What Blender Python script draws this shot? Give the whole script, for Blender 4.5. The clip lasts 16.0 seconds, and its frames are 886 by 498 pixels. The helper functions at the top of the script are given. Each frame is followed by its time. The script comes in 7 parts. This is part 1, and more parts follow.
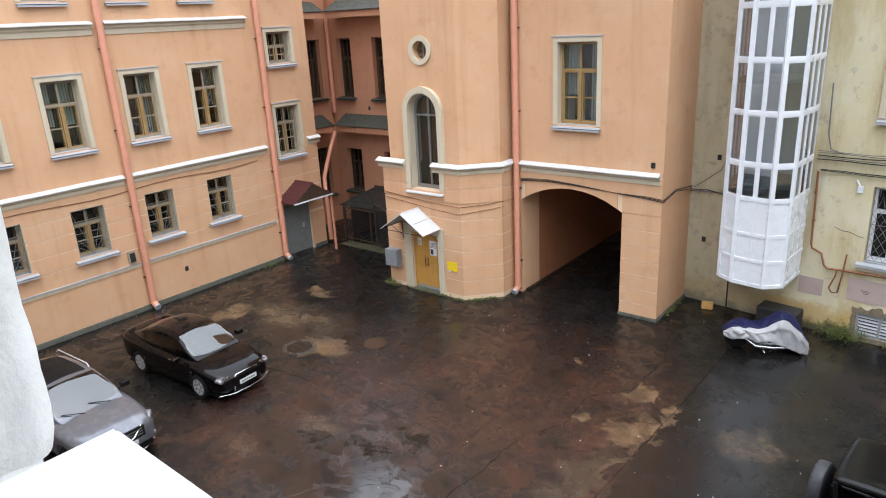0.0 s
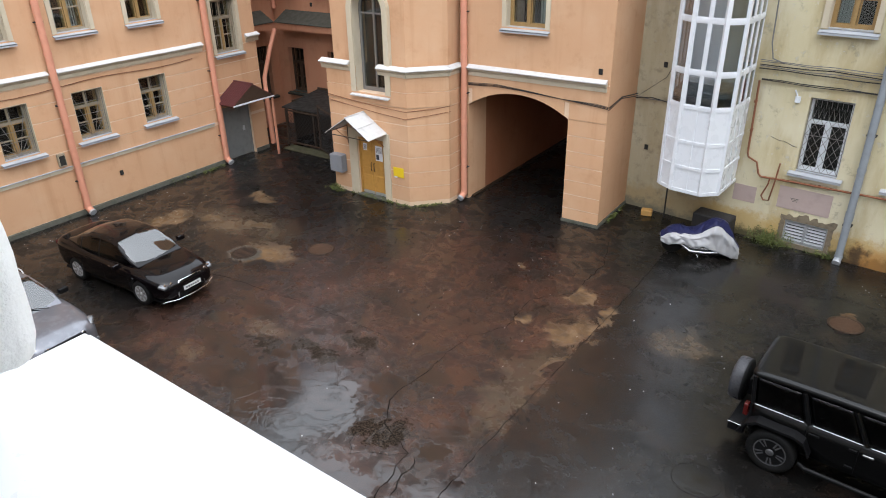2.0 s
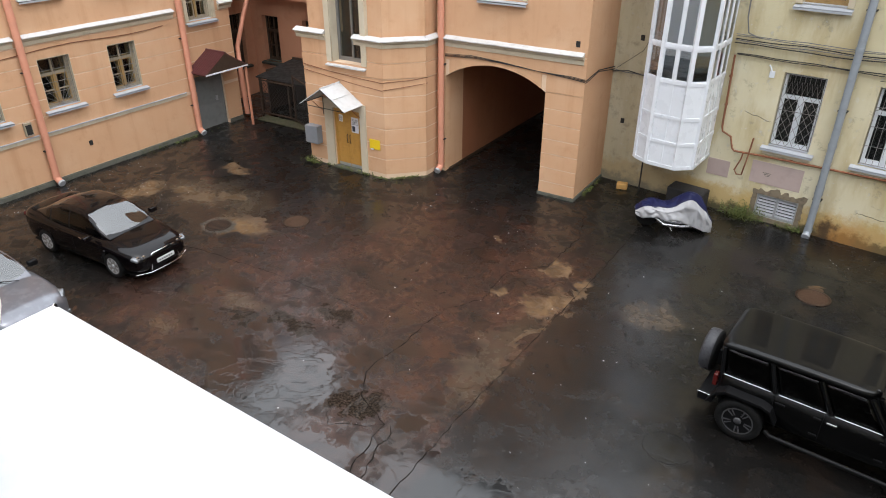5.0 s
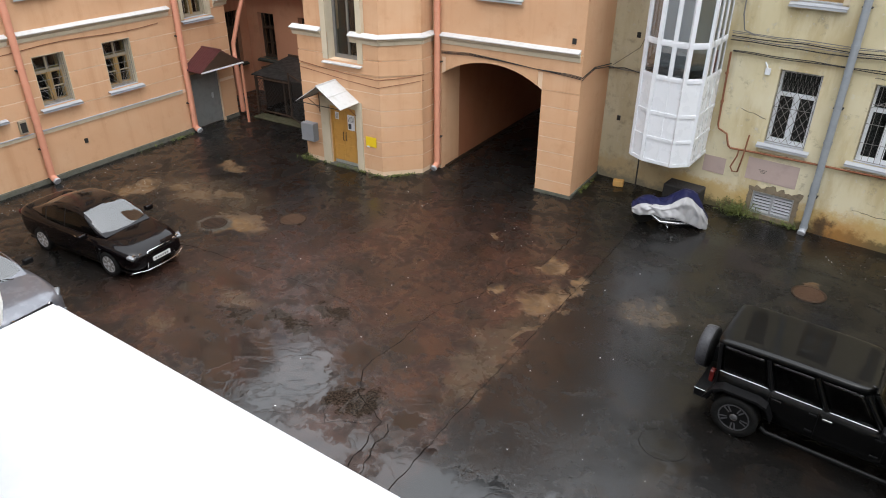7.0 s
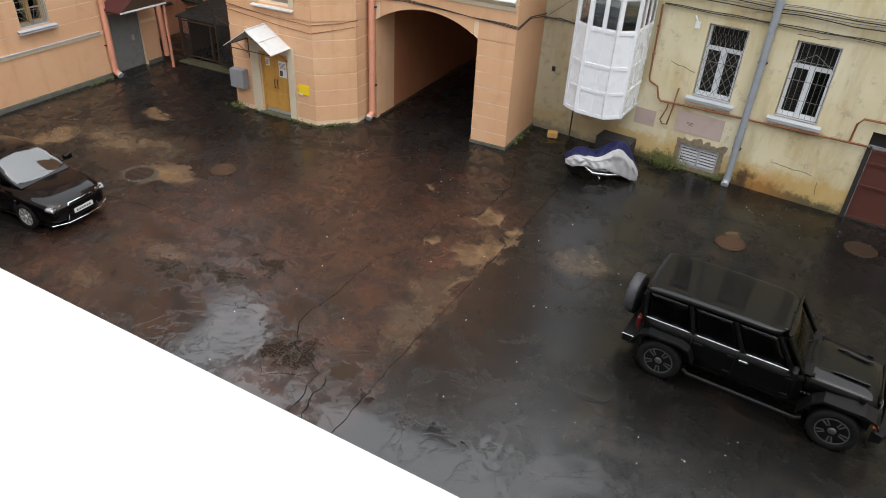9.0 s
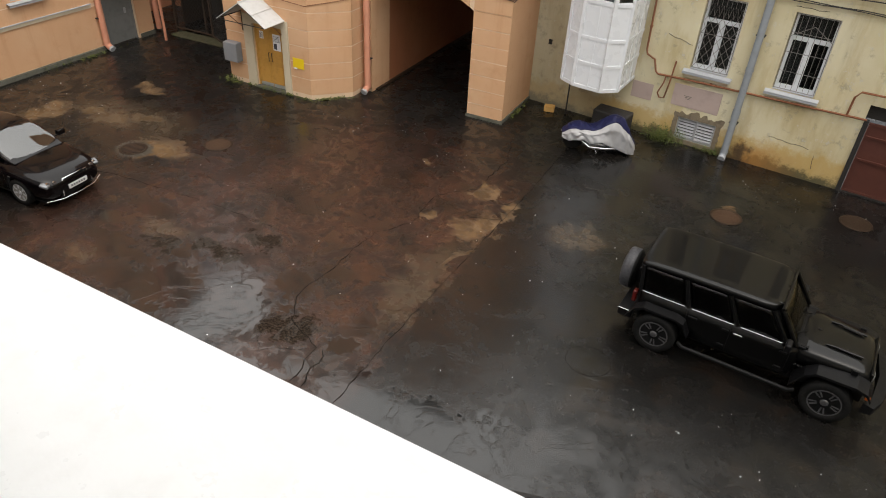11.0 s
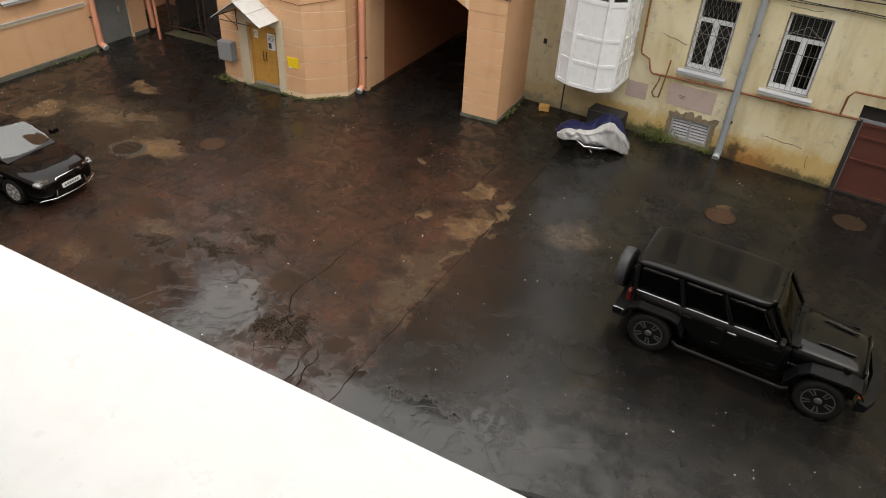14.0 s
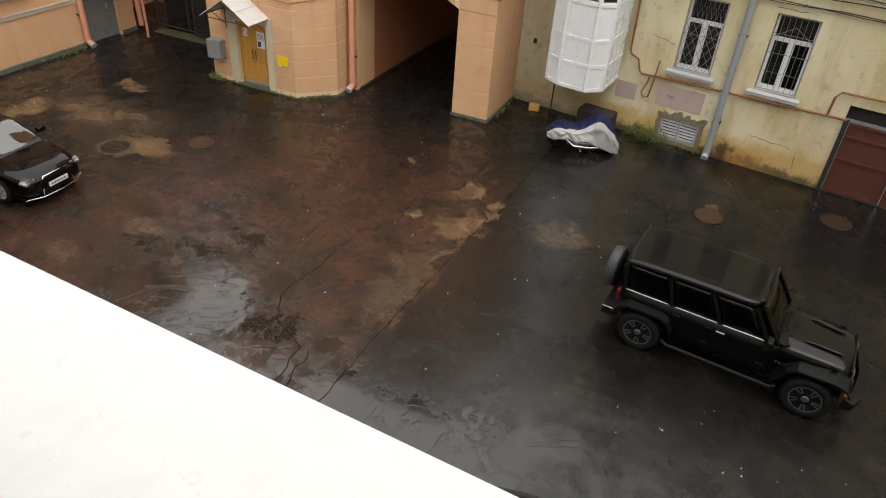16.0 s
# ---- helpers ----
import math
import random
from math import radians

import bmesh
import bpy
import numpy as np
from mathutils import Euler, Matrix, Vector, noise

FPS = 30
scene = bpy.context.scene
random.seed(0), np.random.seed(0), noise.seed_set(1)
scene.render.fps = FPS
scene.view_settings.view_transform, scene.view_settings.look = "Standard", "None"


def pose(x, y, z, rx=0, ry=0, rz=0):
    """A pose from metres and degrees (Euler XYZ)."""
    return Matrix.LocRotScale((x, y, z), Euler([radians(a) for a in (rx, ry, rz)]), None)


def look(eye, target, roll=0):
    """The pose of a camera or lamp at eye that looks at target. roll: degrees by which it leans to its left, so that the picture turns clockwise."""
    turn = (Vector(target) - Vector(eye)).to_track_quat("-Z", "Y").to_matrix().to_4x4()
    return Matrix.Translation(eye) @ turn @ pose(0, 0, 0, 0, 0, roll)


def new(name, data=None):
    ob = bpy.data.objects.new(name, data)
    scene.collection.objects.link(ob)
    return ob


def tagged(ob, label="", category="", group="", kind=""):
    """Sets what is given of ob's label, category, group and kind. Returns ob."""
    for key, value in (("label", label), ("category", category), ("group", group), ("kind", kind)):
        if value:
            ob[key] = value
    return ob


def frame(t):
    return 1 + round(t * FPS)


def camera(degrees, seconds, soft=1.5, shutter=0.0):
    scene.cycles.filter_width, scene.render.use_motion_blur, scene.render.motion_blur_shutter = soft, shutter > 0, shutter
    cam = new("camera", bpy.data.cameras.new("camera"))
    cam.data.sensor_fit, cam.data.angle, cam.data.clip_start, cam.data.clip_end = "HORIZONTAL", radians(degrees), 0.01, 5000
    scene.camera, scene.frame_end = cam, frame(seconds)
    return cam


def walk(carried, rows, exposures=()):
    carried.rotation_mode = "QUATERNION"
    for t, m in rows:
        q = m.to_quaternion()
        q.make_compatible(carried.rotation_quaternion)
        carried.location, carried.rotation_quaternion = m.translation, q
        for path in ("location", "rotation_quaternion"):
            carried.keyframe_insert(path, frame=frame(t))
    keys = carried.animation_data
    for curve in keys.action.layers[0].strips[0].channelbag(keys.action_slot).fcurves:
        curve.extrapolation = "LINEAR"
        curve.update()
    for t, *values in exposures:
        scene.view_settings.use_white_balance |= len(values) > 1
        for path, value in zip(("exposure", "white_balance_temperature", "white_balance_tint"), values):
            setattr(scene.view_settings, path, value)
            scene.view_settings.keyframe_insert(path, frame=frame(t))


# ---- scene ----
cam = camera(65.62, 16.0, soft=1.0)
# walk: a hand-held turn at an open window, high over the courtyard
PATH = [
    (0.0, 0.000, 0.000, 8.950, 71.43, 2.79, 38.12),
    (0.5, -0.012, -0.012, 8.950, 66.81, 3.65, 37.66),
    (1.0, -0.026, -0.024, 8.950, 63.07, 2.11, 35.87),
    (1.5, -0.033, -0.029, 8.950, 65.08, 1.52, 35.31),
    (2.0, -0.030, -0.028, 8.950, 63.49, 0.85, 33.96),
    (2.5, -0.026, -0.026, 8.950, 60.72, 0.29, 33.61),
    (3.0, -0.023, -0.026, 8.950, 61.03, 0.24, 33.33),
    (3.5, -0.022, -0.026, 8.950, 60.78, -0.00, 32.73),
    (4.0, -0.022, -0.027, 8.950, 61.59, 0.33, 32.97),
    (4.2, -0.022, -0.027, 8.950, 61.53, 0.25, 32.73),
    (6.5, -0.030, -0.029, 8.950, 60.99, -0.26, 32.10),
    (7.0, -0.030, -0.030, 8.950, 61.01, -0.21, 31.98),
    (7.5, -0.030, -0.032, 8.950, 60.13, -0.72, 31.24),
    (8.0, -0.030, -0.035, 8.950, 58.62, -1.77, 29.11),
    (8.5, -0.030, -0.037, 8.950, 57.66, -1.96, 28.35),
    (9.0, -0.030, -0.039, 8.950, 57.07, -2.72, 27.28),
    (9.2, -0.030, -0.040, 8.950, 55.70, -2.74, 27.36),
    (11.5, -0.030, -0.045, 8.950, 55.00, -2.74, 26.90),
    (12.0, -0.030, -0.046, 8.950, 55.07, -2.69, 27.02),
    (12.5, -0.030, -0.046, 8.950, 55.07, -2.72, 26.89),
    (13.0, -0.030, -0.046, 8.950, 55.03, -2.91, 26.64),
    (13.5, -0.030, -0.046, 8.950, 55.05, -2.90, 26.66),
    (14.0, -0.030, -0.046, 8.950, 54.97, -2.95, 26.57),
    (14.5, -0.030, -0.046, 8.950, 55.03, -2.99, 26.55),
    (15.0, -0.030, -0.046, 8.950, 54.91, -3.26, 26.27),
    (15.5, -0.030, -0.046, 8.950, 54.99, -3.30, 26.24),
    (16.0, -0.030, -0.046, 8.950, 54.95, -3.44, 25.90),
]
walk(cam, [(t, pose(*r)) for t, *r in PATH], [(0.0, 0.98, 6000, 10), (2.0, 0.94, 6100, 10), (7.0, 0.88, 6300, 10), (9.0, 0.83, 6430, 10), (11.5, 0.6, 7050, 10), (16.0, 0.58, 7150, 10)])

# ---- world, sun ----
world = bpy.data.worlds.new("world")
scene.world = world
world.use_nodes = True
wt = world.node_tree
sky = wt.nodes.new("ShaderNodeTexSky")
sky.sky_type, sky.sun_disc = "NISHITA", False
sky.sun_elevation, sky.sun_rotation = radians(70), radians(130)
sky.dust_density, sky.air_density = 4.0, 1.0
grey = wt.nodes.new("ShaderNodeHueSaturation")
grey.inputs["Saturation"].default_value = 0.3
wt.links.new(sky.outputs[0], grey.inputs["Color"])
wt.links.new(grey.outputs[0], wt.nodes["Background"].inputs[0])
wt.nodes["Background"].inputs[1].default_value = 0.10

sun = new("sun", bpy.data.lights.new("sun", "SUN"))
sun.data.energy, sun.data.angle, sun.data.color = 3.1, radians(125), (0.965, 0.985, 1.0)
sun.matrix_world = look((4, 1, 30), (-2, 1, 0))


# ---- materials ----
class Mat:
    """A small node builder round a Principled shader."""

    def __init__(self, name, base=(0.5, 0.5, 0.5), rough=0.7, metal=0.0, ior=1.45):
        self.m = bpy.data.materials.new(name)
        self.m.use_nodes = True
        self.t = self.m.node_tree
        self.b = self.t.nodes["Principled BSDF"]
        self.set("Base Color", (*base, 1)), self.set("Roughness", rough), self.set("Metallic", metal), self.set("IOR", ior)
        self.base = self.rgb(base)
        self.pos = None

    def set(self, key, v):
        self.b.inputs[key].default_value = v

    def node(self, kind):
        return self.t.nodes.new(kind)

    def link(self, a, b):
        self.t.links.new(a, b)

    def rgb(self, c):
        n = self.node("ShaderNodeRGB")
        n.outputs[0].default_value = (*c, 1)
        return n.outputs[0]

    def where(self):
        if self.pos is None:
            self.pos = self.node("ShaderNodeNewGeometry").outputs["Position"]
        return self.pos

    def scaled(self, sx, sy, sz, src=None):
        n = self.node("ShaderNodeMapping")
        n.inputs["Scale"].default_value = (sx, sy, sz)
        self.link(src or self.where(), n.inputs[0])
        return n.outputs[0]

    def noise(self, scale, detail=4.0, rough=0.55, src=None, distort=0.0):
        n = self.node("ShaderNodeTexNoise")
        n.inputs["Scale"].default_value, n.inputs["Detail"].default_value = scale, detail
        n.inputs["Roughness"].default_value, n.inputs["Distortion"].default_value = rough, distort
        self.link(src or self.where(), n.inputs["Vector"])
        return n.outputs["Fac"]

    def ramp(self, v, lo, hi, a=0.0, b=1.0):
        n = self.node("ShaderNodeMapRange")
        n.interpolation_type = "SMOOTHSTEP"
        for i, x in enumerate((lo, hi, a, b)):
            n.inputs[i + 1].default_value = x
        self.link(v, n.inputs[0])
        return n.outputs[0]

    def math(self, op, a, b=0.0, c=0.0):
        n = self.node("ShaderNodeMath")
        n.operation = op
        for i, x in enumerate((a, b, c)):
            if isinstance(x, (int, float)):
                n.inputs[i].default_value = x
            else:
                self.link(x, n.inputs[i])
        return n.outputs[0]

    def mix(self, fac, a, b, mode="MIX"):
        n = self.node("ShaderNodeMix")
        n.data_type, n.blend_type = "RGBA", mode
        for i, x in ((0, fac), (6, a), (7, b)):
            if isinstance(x, (int, float)):
                n.inputs[i].default_value = x
            elif isinstance(x, tuple):
                n.inputs[i].default_value = (*x, 1)
            else:
                self.link(x, n.inputs[i])
        return n.outputs[2]

    def over(self, colour, fac):
        """Lays a colour over the base where fac says."""
        self.base = self.mix(fac, self.base, colour)
        return self

    def done(self, rough=None, bump=None, strength=0.3, dist=0.01):
        self.link(self.base, self.b.inputs["Base Color"])
        if rough is not None:
            self.link(rough, self.b.inputs["Roughness"])
        if bump is not None:
            n = self.node("ShaderNodeBump")
            n.inputs["Strength"].default_value, n.inputs["Distance"].default_value = strength, dist
            self.link(bump, n.inputs["Height"])
            self.link(n.outputs[0], self.b.inputs["Normal"])
        return self.m


def plaster(name, base, pale, dark, streak=0.35, patch=0.5):
    k = Mat(name, base, 0.85)
    k.over(pale, k.ramp(k.noise(0.7, 5), 0.42, 0.75, 0, patch))
    k.over(dark, k.ramp(k.noise(2.2, 6, 0.65), 0.52, 0.8, 0, 0.45))
    runs = k.noise(1.0, 5, 0.6, k.scaled(2.6, 2.6, 0.16))
    k.over(dark, k.ramp(runs, 0.5, 0.78, 0, streak))
    k.over(pale, k.ramp(k.noise(9.0, 3), 0.6, 0.75, 0, 0.2))
    fine = k.noise(55, 5)
    return k.done(k.ramp(fine, 0.2, 0.8, 0.75, 0.95), k.math("ADD", fine, k.noise(4, 3)), 0.25, 0.012)


ORANGE = plaster("orange_plaster", (0.565, 0.335, 0.19), (0.61, 0.40, 0.25), (0.42, 0.22, 0.10), 0.42)
GROOVE = plaster("groove_plaster", (0.66, 0.49, 0.34), (0.70, 0.56, 0.42), (0.5, 0.33, 0.21), 0.3)
CREAM = plaster("cream_plaster", (0.52, 0.45, 0.33), (0.60, 0.54, 0.42), (0.33, 0.27, 0.18), 0.4)
# darker, redder copy of the orange plaster, with the recess's shade in its colour
RECESS = plaster("shaded_recess_plaster", (0.42, 0.20, 0.115), (0.46, 0.25, 0.15), (0.26, 0.115, 0.06), 0.5)
# reddish passage plaster, darkened so that the passage's shade is in the colour
REDDISH = plaster("shaded_passage_plaster", (0.30, 0.115, 0.05), (0.36, 0.15, 0.075), (0.17, 0.065, 0.03), 0.3)


def beige_wall():
    k = Mat("beige_plaster", (0.57, 0.50, 0.32), 0.88)
    k.over((0.63, 0.58, 0.42), k.ramp(k.noise(0.5, 5), 0.40, 0.66, 0, 0.85))
    k.over((0.43, 0.34, 0.18), k.ramp(k.noise(0.9, 6, 0.6, k.scaled(1.5, 1.5, 0.35)), 0.47, 0.66, 0, 0.7))
    k.over((0.36, 0.31, 0.20), k.math("MULTIPLY", k.ramp(k.noise(1.0, 7, 0.64, k.scaled(2.2, 2.2, 0.22)), 0.5, 0.75, 0, 0.6), k.ramp(k.noise(0.6, 3), 0.4, 0.6, 0.1, 1.0)))
    k.over((0.25, 0.22, 0.16), k.ramp(k.noise(3.0, 7, 0.72), 0.55, 0.68, 0, 0.6))
    k.over((0.6, 0.57, 0.49), k.ramp(k.noise(6.0, 5, 0.7), 0.6, 0.66, 0, 0.5))
    sep = k.node("ShaderNodeSeparateXYZ")
    k.link(k.where(), sep.inputs[0])
    # moss and damp dirt that climbs unevenly from the pavement
    h = k.math("ADD", sep.outputs[2], k.math("MULTIPLY", k.noise(2.3, 7, 0.75), -1.2))
    k.over((0.46, 0.30, 0.09), k.ramp(h, -0.05, 0.35, 0.75, 0.0))
    k.over((0.05, 0.05, 0.025), k.ramp(h, -0.52, -0.2, 0.9, 0.0))
    # rust and soot where the downpipe empties
    along = k.math("ADD", sep.outputs[0], k.math("MULTIPLY", k.noise(3.0, 5, 0.7), 0.9))
    near = k.math("MULTIPLY", k.ramp(along, -0.1, 0.45, 0.0, 1.0), k.ramp(along, 0.5, 2.2, 1.0, 0.0))
    k.over((0.38, 0.17, 0.035), k.math("MULTIPLY", near, k.ramp(k.math("ADD", sep.outputs[2], k.math("MULTIPLY", k.noise(2.6, 6, 0.7), -1.1)), -0.2, 0.25, 0.7, 0.0)))
    k.over((0.03, 0.02, 0.012), k.math("MULTIPLY", k.ramp(along, 0.3, 0.7, 1.0, 0.0), k.math("MULTIPLY", near, k.ramp(k.math("ADD", sep.outputs[2], k.math("MULTIPLY", k.noise(4.0, 6, 0.7), -1.2)), -0.2, 0.15, 1.0, 0.0))))
    # the wall left of the glazed shaft is greyer and darker, with ragged patches
    g = k.ramp(k.math("ADD", sep.outputs[0], k.math("MULTIPLY", k.noise(0.8, 4), 0.8)), -4.6, -3.6, 0.5, 0.0)
    k.over((0.34, 0.30, 0.22), g)
    k.over((0.2, 0.17, 0.12), k.math("MULTIPLY", g, k.ramp(k.noise(2.4, 6, 0.7), 0.52, 0.68, 0, 1.1)))
    fine = k.noise(45, 5)
    return k.done(None, k.math("ADD", fine, k.math("MULTIPLY", k.noise(3.5, 5), 2.0)), 0.35, 0.015)


BEIGE = beige_wall()


def simple(name, base, rough=0.5, metal=0.0, var=0.25, scale=6.0, dark=None, bump=0.15):
    k = Mat(name, base, rough, metal)
    if max(base) < 0.065:
        k.set("Specular IOR Level", 0.22)
    d = dark or tuple(c * 0.55 for c in base)
    k.over(d, k.ramp(k.noise(scale, 5, 0.6), 0.45, 0.8, 0, var))
    k.over(tuple(min(1, c * 1.25) for c in base), k.ramp(k.noise(scale * 4, 4), 0.55, 0.8, 0, var * 0.7))
    return k.done(k.ramp(k.noise(scale * 2, 3), 0.3, 0.7, max(0.02, rough - 0.08), min(1, rough + 0.1)), k.noise(scale * 8, 4), bump, 0.006)


WOOD = simple("ochre_wood", (0.31, 0.195, 0.075), 0.5, 0, 0.4, 9)
OLDWOOD = simple("weathered_wood", (0.30, 0.25, 0.18), 0.65, 0, 0.5, 9)
TIN = simple("pale_tin", (0.38, 0.395, 0.42), 0.42, 0.0, 0.25, 3)
WHITETIN = simple("white_tin", (0.54, 0.54, 0.535), 0.45, 0.0, 0.4, 5, (0.3, 0.27, 0.23))
STONE = simple("grey_plinth", (0.105, 0.105, 0.085), 0.7, 0, 0.8, 5, (0.03, 0.035, 0.018), 0.5)
PINK = simple("pink_pipe_paint", (0.60, 0.27, 0.175), 0.6, 0, 0.3, 3)
GREYPIPE = simple("grey_pipe_paint", (0.27, 0.295, 0.32), 0.55, 0.1, 0.35, 4)
RUST = simple("rusty_pipe", (0.22, 0.085, 0.04), 0.75, 0, 0.6, 14)
PVC = simple("white_pvc", (0.68, 0.70, 0.73), 0.3, 0, 0.1, 1.5, (0.62, 0.62, 0.6), 0.03)
IRON = simple("dark_iron", (0.045, 0.042, 0.04), 0.6, 0.4, 0.5, 20)
GREYIRON = simple("grey_iron", (0.23, 0.22, 0.21), 0.5, 0.4, 0.4, 12)
CASTIRON = simple("cast_iron", (0.04, 0.025, 0.016), 0.55, 0.3, 0.5, 12)
RUBBER = simple("rubber", (0.007, 0.007, 0.007), 0.75, 0, 0.3, 14)
CABLE = simple("cable", (0.035, 0.033, 0.032), 0.6, 0, 0.3, 14)
GREYCABLE = simple("grey_cable", (0.16, 0.155, 0.15), 0.6, 0, 0.4, 10)
# near-black that paints the lack of light in rooms and holes; also a lid
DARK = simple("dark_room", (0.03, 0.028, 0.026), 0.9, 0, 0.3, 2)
CURTAIN = simple("curtain", (0.45, 0.44, 0.40), 0.9, 0, 0.3, 3)
GREYDOOR = simple("grey_steel_door", (0.19, 0.195, 0.19), 0.5, 0.1, 0.5, 4)
DOORWOOD = simple("varnished_door", (0.50, 0.27, 0.065), 0.35, 0, 0.45, 8, (0.26, 0.12, 0.03))
DARKWOOD = simple("dark_wood", (0.06, 0.038, 0.026), 0.6, 0, 0.4, 8)
BROWNGATE = simple("brown_gate_paint", (0.085, 0.028, 0.02), 0.5, 0, 0.4, 3)
SHINGLE = simple("brown_roof_metal", (0.10, 0.032, 0.032), 0.38, 0, 0.5, 7)
MOSSYTIN = simple("mossy_tin", (0.055, 0.055, 0.045), 0.6, 0, 0.6, 3)
YELLOW = simple("yellow_plate", (0.78, 0.55, 0.02), 0.4, 0, 0.1, 6)
PAPER = simple("paper", (0.72, 0.72, 0.74), 0.8, 0, 0.1, 9)
INK = simple("ink", (0.06, 0.06, 0.07), 0.8, 0, 0.1, 9)
CHROME = simple("chrome", (0.72, 0.73, 0.75), 0.14, 1.0, 0.1, 9)
ALLOY = simple("alloy", (0.55, 0.56, 0.58), 0.3, 0.35, 0.2, 12)
MAUVE = simple("mauve_plaster", (0.42, 0.33, 0.30), 0.85, 0, 0.4, 3)
GREYBOX = simple("grey_box_paint", (0.23, 0.24, 0.26), 0.45, 0, 0.2, 5)
STEEL = simple("galvanised_steel", (0.42, 0.43, 0.44), 0.4, 0.5, 0.35, 10)
SILLWHITE = simple("white_sill_paint", (0.92, 0.92, 0.92), 0.35, 0, 0.12, 22, (0.55, 0.52, 0.48), 0.04)
OLDPLASTER = simple("flaking_white_plaster", (0.84, 0.84, 0.82), 0.85, 0, 0.2, 7, (0.6, 0.55, 0.46), 0.8)


def glass_mat(name, tint, f0):
    """Thin sheet glass: clear straight on, mirror-like at a glancing angle."""
    m = bpy.data.materials.new(name)
    m.use_nodes = True
    t = m.node_tree
    t.nodes.remove(t.nodes["Principled BSDF"])
    tr, gl = t.nodes.new("ShaderNodeBsdfTransparent"), t.nodes.new("ShaderNodeBsdfGlossy")
    tr.inputs[0].default_value = (*tint, 1)
    gl.inputs["Roughness"].default_value = 0.015
    lw, mx = t.nodes.new("ShaderNodeLayerWeight"), t.nodes.new("ShaderNodeMixShader")
    lw.inputs[0].default_value = 0.5
    pw, mr = t.nodes.new("ShaderNodeMath"), t.nodes.new("ShaderNodeMapRange")
    pw.operation = "POWER"
    pw.inputs[1].default_value = 4.0
    mr.inputs["To Min"].default_value, mr.inputs["To Max"].default_value = f0, 0.95
    t.links.new(lw.outputs["Facing"], pw.inputs[0]), t.links.new(pw.outputs[0], mr.inputs[0]), t.links.new(mr.outputs[0], mx.inputs[0])
    t.links.new(tr.outputs[0], mx.inputs[1]), t.links.new(gl.outputs[0], mx.inputs[2])
    t.links.new(mx.outputs[0], t.nodes["Material Output"].inputs[0])
    return m


GLASS = glass_mat("window_glass", (0.8, 0.85, 0.85), 0.06)
BAYGLASS = glass_mat("bay_glass", (0.8, 0.86, 0.9), 0.25)
SIDEGLASS = glass_mat("tinted_side_glass", (0.12, 0.13, 0.13), 0.025)
CARGLASS = glass_mat("car_glass", (0.3, 0.36, 0.38), 0.17)


